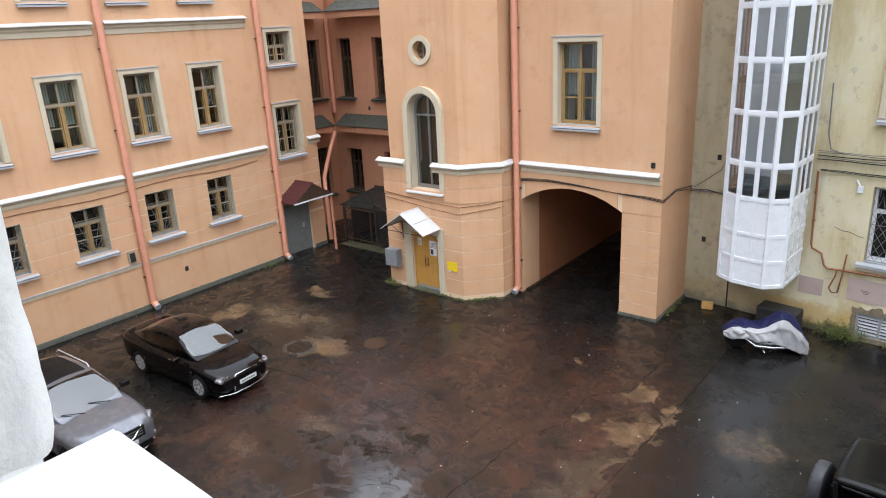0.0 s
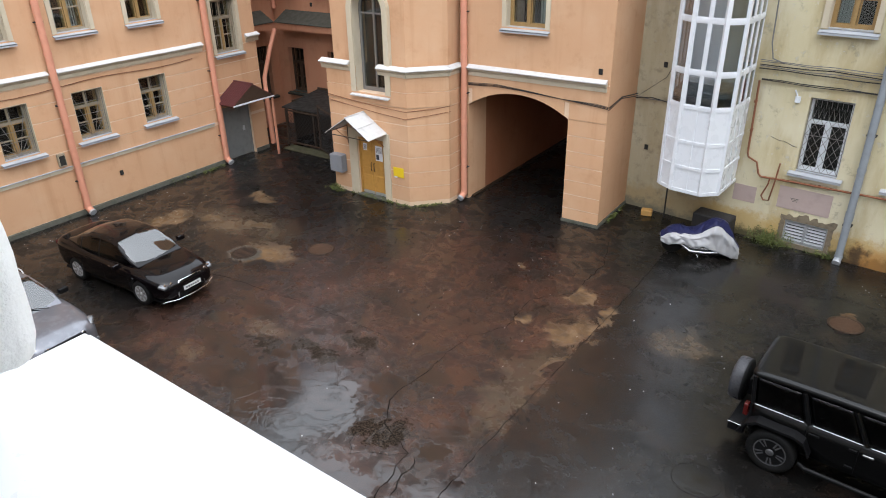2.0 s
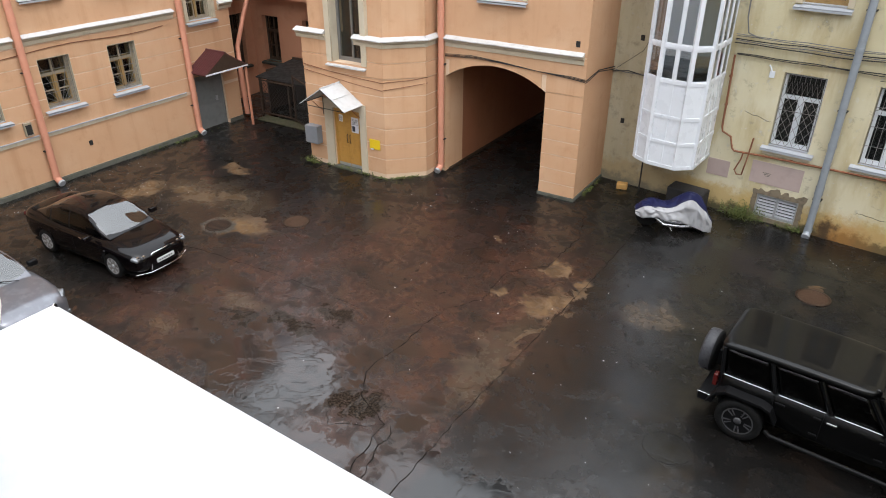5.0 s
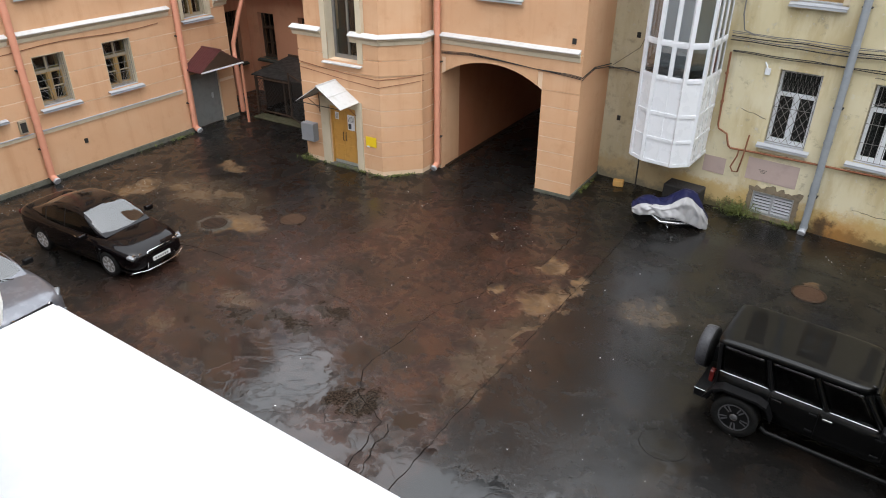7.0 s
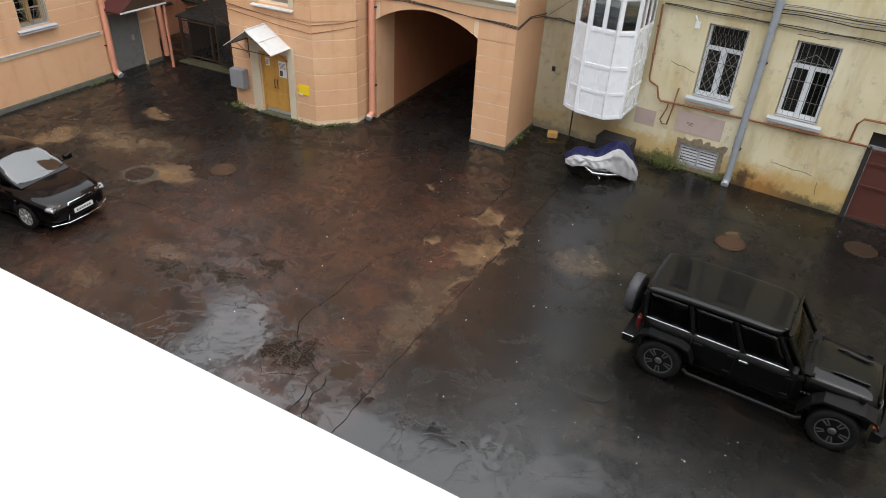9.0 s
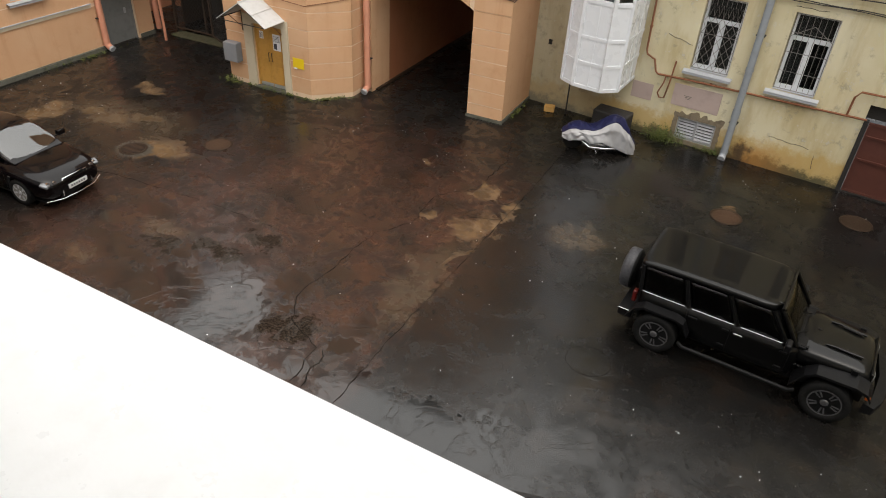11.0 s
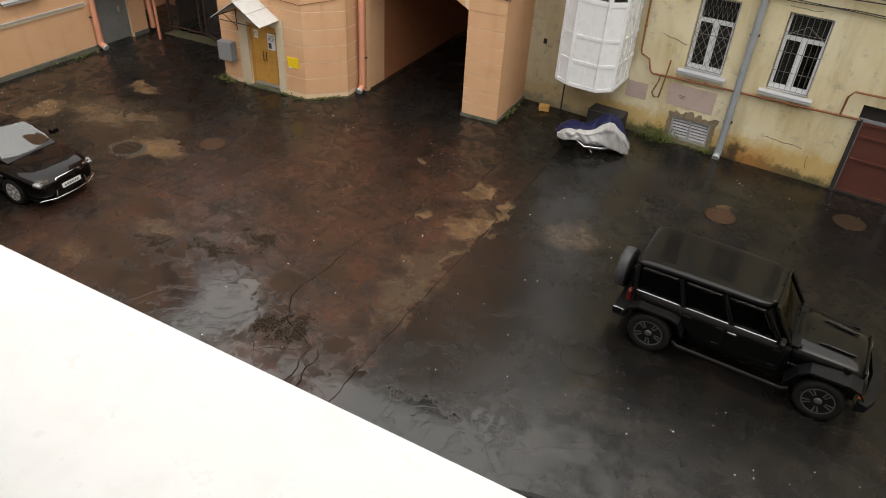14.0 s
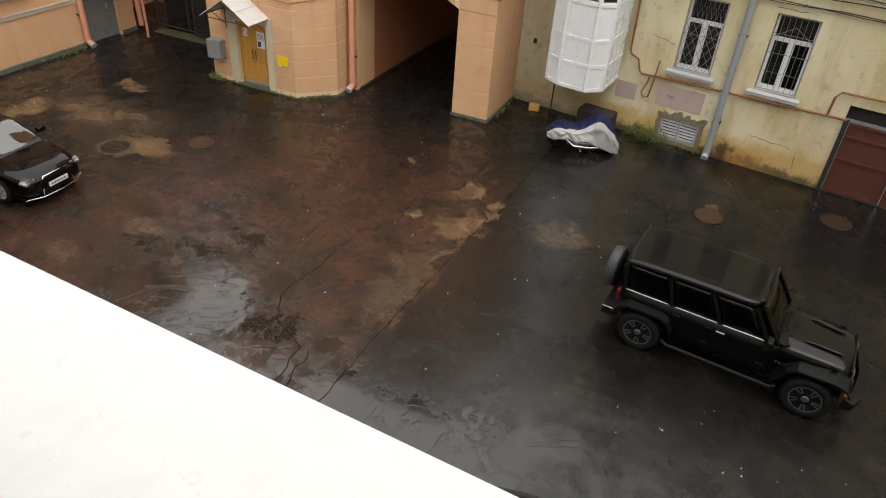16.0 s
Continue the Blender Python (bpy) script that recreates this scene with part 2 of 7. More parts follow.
def asphalt():
    k = Mat("wet_asphalt", (0.0058, 0.0056, 0.0053), 0.2, 0.0, 1.6)
    sep = k.node("ShaderNodeSeparateXYZ")
    # the outlines of stains wander
    wander, swing, shift = k.node("ShaderNodeTexNoise"), k.node("ShaderNodeVectorMath"), k.node("ShaderNodeVectorMath")
    for key, v in (("Scale", 1.15), ("Detail", 7.0), ("Roughness", 0.68), ("Distortion", 0.5)):
        wander.inputs[key].default_value = v
    k.link(k.where(), wander.inputs["Vector"])
    swing.operation, shift.operation = "MULTIPLY_ADD", "ADD"
    k.link(wander.outputs["Color"], swing.inputs[0])
    swing.inputs[1].default_value, swing.inputs[2].default_value = (2.3, 2.3, 0), (-1.15, -1.15, 0)
    k.link(k.where(), shift.inputs[0]), k.link(swing.outputs[0], shift.inputs[1])
    k.link(shift.outputs[0], sep.inputs[0])
    X, Y = sep.outputs[0], sep.outputs[1]
    plain = k.node("ShaderNodeSeparateXYZ")
    k.link(k.where(), plain.inputs[0])
    big, mid, small, fine = k.noise(0.3, 5, 0.6), k.noise(1.1, 6, 0.62, None, 0.6), k.noise(5.5, 6, 0.65), k.noise(60, 4)
    grain = k.noise(24, 5, 0.7)

    def blot(rows, ragged=0.7, teeth=0.7, X=X, Y=Y):
        """Distance from the nearest of some ellipses, 1 on the rim, made ragged."""
        d = None
        for x, y, a, b in rows:
            e = k.math("SQRT", k.math("ADD", k.math("POWER", k.math("DIVIDE", k.math("SUBTRACT", X, x), a), 2.0), k.math("POWER", k.math("DIVIDE", k.math("SUBTRACT", Y, y), b), 2.0)))
            d = e if d is None else k.math("MINIMUM", d, e)
        d = k.math("ADD", d, k.math("MULTIPLY", k.math("SUBTRACT", mid, 0.5), ragged))
        return k.math("ADD", d, k.math("MULTIPLY", k.math("SUBTRACT", small, 0.5), teeth))

    # red-brown sheet mid-yard, partly the orange walls' reflection put into colour; grey-black round it
    redbrown = k.ramp(blot(((-8.4, 11.9, 4.8, 4.4), (-11.5, 8.6, 3.6, 2.4), (-6.3, 7.4, 1.6, 2.2))), 0.55, 1.35, 1.0, 0.0)
    east = k.ramp(k.math("ADD", plain.outputs[0], k.math("MULTIPLY", mid, 0.12)), -4.74, -4.64, 1.0, 0.28)
    k.over((0.053, 0.0245, 0.0160), k.math("MULTIPLY", k.math("MULTIPLY", redbrown, east), k.ramp(big, 0.32, 0.6, 0.55, 1.0)))
    k.over((0.019, 0.0125, 0.0085), k.ramp(mid, 0.48, 0.66, 0, 0.7))
    # shade painted darker round the tower, gateway pier, beige wall, motorcycle and sedan
    foot_shade = k.ramp(blot(((-16.3, 15.4, 2.6, 1.6), (-6.0, 18.9, 1.6, 1.5), (-3.0, 17.5, 2.6, 1.5), (1.5, 18.3, 4.0, 0.7), (-16.5, 8.2, 2.6, 2.2), (-13.0, 16.4, 2.2, 0.6))), 0.6, 1.4, 1.0, 0.0)
    k.over((0.004, 0.004, 0.0036), k.math("MULTIPLY", foot_shade, 0.75))
    # worn top coat with crisp ragged edges
    coat = k.ramp(k.math("ADD", k.noise(0.85, 7, 0.66, None, 1.2), k.math("MULTIPLY", small, 0.12)), 0.545, 0.585)
    k.over((0.009, 0.0085, 0.008), k.math("MULTIPLY", coat, 0.4))
    k.over((0.006, 0.0056, 0.005), k.ramp(small, 0.48, 0.68, 0, 0.7))
    k.over((0.07, 0.048, 0.034), k.ramp(grain, 0.55, 0.72, 0, 0.45))
    # silt left behind by dried puddles
    silt = blot(((-14.35, 11.85, 1.15, 0.62), (-17.3, 12.6, 0.75, 0.5), (-17.7, 14.75, 0.75, 0.25), (-5.15, 12.85, 0.5, 0.75), (-4.92, 11.5, 0.16, 0.9), (-4.85, 13.9, 0.2, 0.6),
                 (-5.72, 14.4, 0.32, 0.5), (-6.3, 12.62, 0.32, 0.22), (-7.59, 15.16, 0.22, 0.2), (-0.04, 17.2, 0.38, 0.12), (-16.1, 13.1, 0.5, 0.4), (-18.9, 12.0, 0.6, 0.8)), 0.5, 0.7)
    sand = k.math("MULTIPLY", k.ramp(silt, 0.55, 1.1, 1.0, 0.0), k.ramp(small, 0.3, 0.6, 0.5, 1.0))
    k.over(k.mix(k.ramp(mid, 0.4, 0.6), (0.18, 0.112, 0.058), (0.10, 0.062, 0.034)), k.math("MULTIPLY", sand, 0.8))
    # thin films of silt
    veil = k.ramp(blot(((-2.9, 13.7, 0.8, 0.6), (-12.2, 7.6, 0.5, 0.3), (-11.35, 9.06, 0.6, 0.35), (-16.4, 12.9, 2.4, 1.1), (-5.3, 10.2, 0.5, 2.2)), 0.9, 1.1), 0.5, 1.2, 1.0, 0.0)
    k.over((0.10, 0.070, 0.042), k.math("MULTIPLY", veil, k.ramp(small, 0.35, 0.65, 0.15, 0.6)))
    # mortar collar round the drain grate
    k.over((0.055, 0.050, 0.042), k.ramp(blot(((-14.91, 11.45, 0.62, 0.5),), 0.5, 0.4, plain.outputs[0], plain.outputs[1]), 0.8, 1.0, 0.9, 0.0))
    # a sunken rough patch of loose gravel and a worn streak
    rub = k.ramp(blot(((-6.78, 7.6, 0.52, 0.5), (-9.8, 9.1, 0.8, 0.22), (-9.1, 9.85, 0.6, 0.3), (-11.0, 8.5, 0.5, 0.2)), 0.5, 0.7), 0.75, 1.1, 1.0, 0.0)
    k.over(k.mix(k.ramp(grain, 0.42, 0.6), (0.006, 0.0055, 0.005), (0.05, 0.038, 0.028)), k.math("MULTIPLY", rub, 0.85))
    k.over((0.16, 0.14, 0.12), k.ramp(k.noise(34, 2), 0.72, 0.77, 0, 0.45))
    # standing water in shallow dips
    pools = k.ramp(blot(((-8.9, 7.5, 2.1, 1.25), (-11.2, 7.9, 0.9, 0.3), (-7.0, 9.6, 0.4, 0.3), (-10.45, 8.6, 0.7, 0.35), (-12.2, 9.5, 0.75, 0.3), (-5.7, 7.75, 0.35, 0.3), (-6.0, 6.9, 0.35, 0.25), (-5.6, 8.5, 0.3, 0.3), (-3.6, 6.3, 2.2, 1.25), (-5.0, 6.9, 0.7, 0.4),
                          (-6.9, 6.0, 1.6, 0.7), (-7.6, 8.9, 0.5, 0.45), (-2.6, 18.0, 0.5, 0.2), (-12.9, 8.7, 0.5, 0.25), (-1.0, 5.7, 2.2, 0.6), (-10.2, 7.3, 1.3, 0.6)), 2.2, 1.5, plain.outputs[0], plain.outputs[1]), 0.75, 1.1, 1.0, 0.0)
    dips = k.ramp(k.math("ADD", k.math("MULTIPLY", k.noise(0.55, 3, 0.5, None, 0.8), 0.75), k.math("MULTIPLY", mid, 0.25)), 0.51, 0.58)
    dry = k.math("MAXIMUM", k.math("MULTIPLY", sand, 0.9), rub)
    wet = k.math("MULTIPLY", k.math("MAXIMUM", pools, k.math("MULTIPLY", dips, 0.45)), k.math("SUBTRACT", 1.0, dry))
    k.over((0.012, 0.012, 0.012), k.math("MULTIPLY", wet, 0.5))
    # the wet film breaks up into duller islands
    film = k.ramp(k.math("ADD", k.noise(1.5, 8, 0.7, None, 0.9), k.math("MULTIPLY", small, 0.2)), 0.53, 0.66)
    film = k.math("MULTIPLY", k.math("MULTIPLY", film, k.ramp(plain.outputs[0], -5.0, -4.5, 1.0, 0.3)), k.math("SUBTRACT", 1.0, wet))
    # specular lowered where the jeep stands, to dim the beige wall's reflection
    dull = k.ramp(blot(((2.0, 12.5, 3.8, 7.5),)), 0.6, 1.3, 0.27, 0.0)
    k.link(k.math("SUBTRACT", k.math("SUBTRACT", k.math("SUBTRACT", 0.5, dull), k.math("MULTIPLY", film, 0.3)), k.math("MULTIPLY", dry, 0.3)), k.b.inputs["Specular IOR Level"])
    rough = k.math("ADD", k.math("ADD", k.ramp(wet, 0.0, 1.0, 0.2, 0.075), k.math("MULTIPLY", film, 0.18)), k.math("MULTIPLY", dry, 0.3))
    rough = k.math("ADD", rough, k.math("MULTIPLY", k.math("SUBTRACT", small, 0.45), 0.22))
    rough = k.math("ADD", rough, k.math("MULTIPLY", k.math("SUBTRACT", coat, 0.4), k.math("SUBTRACT", 0.05, k.math("MULTIPLY", wet, 0.05))))
    rough = k.math("MAXIMUM", rough, 0.03)
    height = k.math("MULTIPLY", k.math("ADD", k.math("ADD", fine, k.math("MULTIPLY", grain, 0.8)), k.math("MULTIPLY", small, 1.5)), k.ramp(wet, 0.0, 1.0, 1.0, 0.03))
    height = k.math("ADD", height, k.math("MULTIPLY", coat, 0.8))
    return k.done(rough, height, 0.2, 0.006)


ASPHALT = asphalt()


# ---- mesh helpers ----
def box(bm, x0, x1, y0, y1, z0, z1, m=None):
    vs = [bm.verts.new((x, y, z)) for x in (x0, x1) for y in (y0, y1) for z in (z0, z1)]
    for q in ((0, 1, 3, 2), (4, 6, 7, 5), (0, 4, 5, 1), (2, 3, 7, 6), (0, 2, 6, 4), (1, 5, 7, 3)):
        bm.faces.new([vs[i] for i in q])
    if m is not None:
        bmesh.ops.transform(bm, matrix=m, verts=vs)
    return vs


def boxes(*rows):
    bm = bmesh.new()
    for r in rows:
        box(bm, *r)
    return bm


def soft_box(x0, x1, y0, y1, z0, z1, r=0.01, seg=2):
    bm = boxes((x0, x1, y0, y1, z0, z1))
    bmesh.ops.bevel(bm, geom=bm.edges[:], offset=r, segments=seg, affect="EDGES", profile=0.5)
    return bm


def tube(points, r, sides=8, bm=None):
    """A round bar along a line of points."""
    bm = bm or bmesh.new()
    pts = [Vector(p) for p in points]
    rings = []
    for i, p in enumerate(pts):
        a = (pts[min(i + 1, len(pts) - 1)] - pts[max(i - 1, 0)]).normalized()
        s = a.cross(Vector((0.31, 0.17, 0.93))).normalized()
        q = a.cross(s)
        rings.append([bm.verts.new(p + r * (math.cos(j * 2 * math.pi / sides) * s + math.sin(j * 2 * math.pi / sides) * q)) for j in range(sides)])
    for a, b in zip(rings, rings[1:]):
        for j in range(sides):
            bm.faces.new((a[j], a[(j + 1) % sides], b[(j + 1) % sides], b[j])).smooth = True
    for ring in (rings[0][::-1], rings[-1]):
        bm.faces.new([bm.verts.new(v.co) for v in ring])
    return bm


def extruded(outline, d0, d1, bm=None, m=None):
    """A closed outline in x, z pushed from y = d0 to d1."""
    bm = bm or bmesh.new()
    a = [bm.verts.new((x, d0, z)) for x, z in outline]
    b = [bm.verts.new((x, d1, z)) for x, z in outline]
    n = len(a)
    bm.faces.new(a)
    bm.faces.new(b[::-1])
    for i in range(n):
        bm.faces.new((a[i], b[i], b[(i + 1) % n], a[(i + 1) % n]))
    if m is not None:
        bmesh.ops.transform(bm, matrix=m, verts=a + b)
    return bm


def mesh_of(name, bm, material, smooth=False):
    bmesh.ops.recalc_face_normals(bm, faces=bm.faces[:])
    me = bpy.data.meshes.new(name)
    if smooth:
        for f in bm.faces:
            f.smooth = True
    bm.to_mesh(me)
    bm.free()
    me.materials.append(material)
    return me


def part(name, bm, material, parent, label="", smooth=False):
    """Links a bmesh as one mesh object under a thing or a part."""
    ob = new(name, mesh_of(name, bm, material, smooth))
    ob.parent = parent
    return tagged(ob, label)


def thing(name, label, category, m=None, group="", kind=""):
    ob = new(name)
    ob.empty_display_size = 0.2
    if m is not None:
        ob.matrix_world = m
    return tagged(ob, label, category, group, kind)


def solid(name, bm, material, label, category, m=None, group="", kind="", smooth=False):
    ob = new(name, mesh_of(name, bm, material, smooth))
    if m is not None:
        ob.matrix_world = m
    return tagged(ob, label, category, group, kind)


def pierced(u0, u1, z0, z1, th, holes, front=0.0, bm=None):
    """A wall from u0 to u1 and z0 to z1, th deep, with rectangular openings that go through it."""
    bm = bm or bmesh.new()
    us = sorted({u0, u1, *(min(max(h[i], u0), u1) for h in holes for i in (0, 1))})
    zs = sorted({z0, z1, *(min(max(h[i], z0), z1) for h in holes for i in (2, 3))})

    def full(i, j):
        if not (0 <= i < len(us) - 1 and 0 <= j < len(zs) - 1):
            return False
        u, z = (us[i] + us[i + 1]) / 2, (zs[j] + zs[j + 1]) / 2
        return not any(h[0] < u < h[1] and h[2] < z < h[3] for h in holes)

    memo = {}

    def v(i, j, k):
        if (i, j, k) not in memo:
            memo[i, j, k] = bm.verts.new((us[i], front + (th if k else 0.0), zs[j]))
        return memo[i, j, k]

    for i in range(len(us) - 1):
        for j in range(len(zs) - 1):
            if not full(i, j):
                continue
            bm.faces.new((v(i, j, 0), v(i + 1, j, 0), v(i + 1, j + 1, 0), v(i, j + 1, 0)))
            bm.faces.new((v(i, j, 1), v(i, j + 1, 1), v(i + 1, j + 1, 1), v(i + 1, j, 1)))
            for di, dj, a, b in ((-1, 0, (i, j + 1), (i, j)), (1, 0, (i + 1, j), (i + 1, j + 1)), (0, -1, (i, j), (i + 1, j)), (0, 1, (i + 1, j + 1), (i, j + 1))):
                if not full(i + di, j + dj):
                    bm.faces.new((v(*a, 0), v(*a, 1), v(*b, 1), v(*b, 0)))
    return bm


def arc(cx, cz, r, a0, a1, n):
    return [(cx + r * math.cos(radians(a0 + (a1 - a0) * i / n)), cz + r * math.sin(radians(a0 + (a1 - a0) * i / n))) for i in range(n + 1)]


def spandrel(bm, curve, top, front, th):
    """Fills the wall between an arch's curve (left to right) and a level above it."""
    extruded([*curve, (curve[-1][0], top), (curve[0][0], top)], front, front + th, bm)


def courses(M, name, u0, u1, levels, holes, material, parent, proud=0.011, gap=0.034):
    """Rusticated plaster: one proud band per course, cut by the openings."""
    for a, b in zip(levels, levels[1:]):
        cuts = [h for h in holes if h[2] < b and h[3] > a]
        part(name, pierced(u0, u1, a + gap / 2, b - gap / 2, proud, cuts, -proud), material, parent)


# wall frames: x to the right as seen from the yard, y into the wall, z up
LEFT = pose(-21.7, 0, 0, 0, 0, 90)
TOWER = pose(0, 16.85, 0)
TOWER_UP = pose(0, 16.95, 0)
BLOCK = pose(0, 18.5, 0)
SLANT = math.degrees(math.atan(-0.13))
BEIGE_M = pose(0, 19.98, 0, 0, 0, SLANT)
EAVES = 12.6


# ---- ground ----
bm = bmesh.new()
bmesh.ops.create_grid(bm, x_segments=60, y_segments=60, size=60)
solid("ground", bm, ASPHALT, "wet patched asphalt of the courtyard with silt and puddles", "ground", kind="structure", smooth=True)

# ---- west wing: long orange facade ----
UPPER = [4.35, 6.80, 9.24, 11.74, 14.15]
wu, wl = 0.54, 0.525
UP_Z, LOW_Z, TOP_Z = (5.68, 7.76), (2.35, 3.90), (9.95, 12.0)
ST_U, ST1, ST2 = (16.92, 18.03), (7.62, 8.78), (4.12, 6.02)
LOWER = [4.35, 6.80, 9.26, 11.68, 14.05]
holes = [(u - wu, u + wu, *UP_Z) for u in UPPER] + [(u - wl, u + wl, *LOW_Z) for u in LOWER] + [(u - wu, u + wu, *TOP_Z) for u in UPPER]
holes += [(*ST_U, *ST1), (*ST_U, *ST2), (*ST_U, 10.3, 12.0), (16.76, 18.12, 0.0, 2.12)]
wall_west = solid("wall_west", pierced(0.27, 18.85, 0, EAVES, 0.6, holes), GROOVE, "long orange plastered facade with rusticated ground floor", "wall", LEFT, kind="structure")
low = [h for h in holes if h[2] < 4.3]
COURSES_L = [1.66, 2.18, 2.70, 3.22, 3.74, 4.34]
courses(LEFT, "course", 0.27, 18.85, [0.14, 1.57], low, ORANGE, wall_west)
courses(LEFT, "course", 0.27, 18.85, COURSES_L, low, ORANGE, wall_west)
part("upper_plaster", pierced(0.27, 18.85, 4.36, EAVES, 0.02, [h for h in holes if h[3] > 4.36], -0.02), ORANGE, wall_west)
solid("baseboard_west", boxes((0.27, 16.7, -0.10, 0.0, 0, 0.14), (18.18, 18.85, -0.06, 0.0, 0, 0.14)), STONE, "low damp plinth strip along the orange wall", "plinth", LEFT, kind="structure")


def cornice(M, u0, u1, z, name="cornice", deep=0.16, high=0.27, cap=WHITETIN, body=CREAM, label="cream plaster string course under a pale tin cap"):
    th = thing(name, label, "cornice", M, kind="structure")
    prof = [(0, z - high), (-0.05, z - high), (-0.06, z - high * 0.6), (-0.11, z - high * 0.45), (-0.12, z - 0.06), (0, z - 0.06)]
    bm = bmesh.new()
    a = [bm.verts.new((u0, y, q)) for y, q in prof]
    b = [bm.verts.new((u1, y, q)) for y, q in prof]
    for i in range(len(prof)):
        bm.faces.new((a[i], b[i], b[(i + 1) % len(prof)], a[(i + 1) % len(prof)]))
    bm.faces.new(a), bm.faces.new(b[::-1])
    part("moulding", bm, body, th)
    prof = [(0.0, z + 0.055), (-deep - 0.03, z - 0.035), (-deep - 0.03, z - 0.058), (0.0, z - 0.056)]
    bm = bmesh.new()
    n = max(2, int((u1 - u0) / 1.4))
    for i in range(n):
        p0, p1 = u0 + (u1 - u0) * i / n, u0 + (u1 - u0) * (i + 1) / n - 0.004
        dz = 0.006 * math.sin(i * 2.3)
        a = [bm.verts.new((p0, y, q + dz)) for y, q in prof]
        b = [bm.verts.new((p1, y, q - dz * 0.5)) for y, q in prof]
        for j in range(4):
            bm.faces.new((a[j], b[j], b[(j + 1) % 4], a[(j + 1) % 4]))
        bm.faces.new(a), bm.faces.new(b[::-1])
    part("tin_cap", bm, cap, th)
    return th


cornice(LEFT, 0.3, 10.58, 4.64)
cornice(LEFT, 10.84, 16.28, 4.64)
cornice(LEFT, 18.32, 18.97, 4.64)
cornice(LEFT, 0.3, 10.5, 9.34, high=0.36, deep=0.2)
cornice(LEFT, 10.85, 16.05, 9.34, high=0.36, deep=0.2)
belt = thing("belt_course", "thin tin-capped belt over the plinth storey", "belt course", LEFT, kind="structure")
part("belt", boxes((0.3, 10.6, -0.05, 0, 1.55, 1.66), (10.82, 16.28, -0.05, 0, 1.55, 1.66)), CREAM, belt)
part("tin_cap", boxes((0.3, 10.6, -0.085, 0, 1.664, 1.685), (10.82, 16.28, -0.085, 0, 1.664, 1.685)), TIN, belt)

# ---- tower: chamfered stair tower ----
AW = (-14.25, 0.60, 3.62, 6.15)          # arched window: centre, half width, foot, springing
DOOR = (-15.0, -13.86, 0.0, 2.10)
low_h = [(AW[0] - AW[1], AW[0] + AW[1], AW[2], 4.5), DOOR]
bm = pierced(-16.1, -12.87, 0, 4.5, 0.5, low_h)
ch = math.sqrt(2) * 0.95
pierced(0, ch, 0, 4.5, 0.5, [], 0, bm_ch := bmesh.new())
wall_tower = solid("wall_tower", bm, GROOVE, "orange plastered stair tower with chamfered corner", "wall", TOWER, kind="structure")
CHAMFER = pose(-12.87, 16.85, 0, 0, 0, 45)
SIDE = pose(-11.92, 0, 0, 0, 0, 90)
wall_chamfer = solid("wall_tower_chamfer", bm_ch, GROOVE, "chamfered face of the orange tower", "wall", CHAMFER, kind="structure")
wall_side = solid("wall_tower_side", pierced(17.8, 18.6, 0, 4.5, 0.5, []), GROOVE, "narrow side face of the orange tower", "wall", SIDE, kind="structure")
TLEV = [0.14, 0.66, 1.17, 1.68, 2.20, 2.74, 3.30]
for w, M, a, b, hs in ((wall_tower, TOWER, -16.12, -12.86, low_h + [(-15.36, -13.60, 0, 2.34)]), (wall_chamfer, CHAMFER, -0.006, ch + 0.006, []), (wall_side, SIDE, 17.79, 18.49, [])):
    courses(M, "course", a, b, TLEV, hs, ORANGE, w)
    courses(M, "course", a, b, [3.30, 3.78], hs, ORANGE, w, 0.035)
    courses(M, "course", a, b, [3.78, 4.46], hs, ORANGE, w, 0.022)
# upper shaft, set back a little
up = pierced(-15.85, -12.91, 4.45, EAVES, 0.5, [(AW[0] - AW[1], AW[0] + AW[1], 4.45, 6.78), (-14.27 - 0.32, -14.27 + 0.32, 8.04 - 0.32, 8.04 + 0.32)])
spandrel(up, arc(AW[0], AW[3], AW[1], 180, 0, 16), 6.78, 0, 0.5)
cx, cz, rr = -14.27, 8.04, 0.28
for turn, level in ((0, cz + 0.32), (360, cz - 0.32)):
    extruded([(cx - 0.32, cz), *arc(cx, cz, rr, 180, turn, 14), (cx + 0.32, cz), (cx + 0.32, level), (cx - 0.32, level)], 0, 0.5, up)
wall_up = solid("wall_tower_upper", up, ORANGE, "smooth orange upper shaft of the stair tower", "wall", TOWER_UP, kind="structure")
CH_UP = pose(-12.91, 16.95, 0, 0, 0, 45)
part_up = solid("wall_tower_upper_chamfer", pierced(0, ch - 0.03, 4.45, EAVES, 0.4, []), ORANGE, "orange chamfer of the upper tower", "wall", CH_UP, kind="structure")
solid("wall_tower_upper_side", pierced(17.85, 18.6, 4.45, EAVES, 0.4, []), ORANGE, "orange side of the upper tower", "wall", pose(-12.0, 0, 0, 0, 0, 90), kind="structure")
solid("wall_tower_west", boxes((-16.1, -15.6, 17.36, 23, 0, 4.5), (-15.84, -15.4, 17.46, 23, 4.52, EAVES)), ORANGE, "blind west side of the orange tower", "wall", kind="structure")
cornice(TOWER, -16.3, -15.08, 4.52)
cornice(TOWER, -13.92, -12.80, 4.52)
cornice(CHAMFER, -0.05, ch + 0.07, 4.52)
cornice(SIDE, 17.74, 18.42, 4.52)

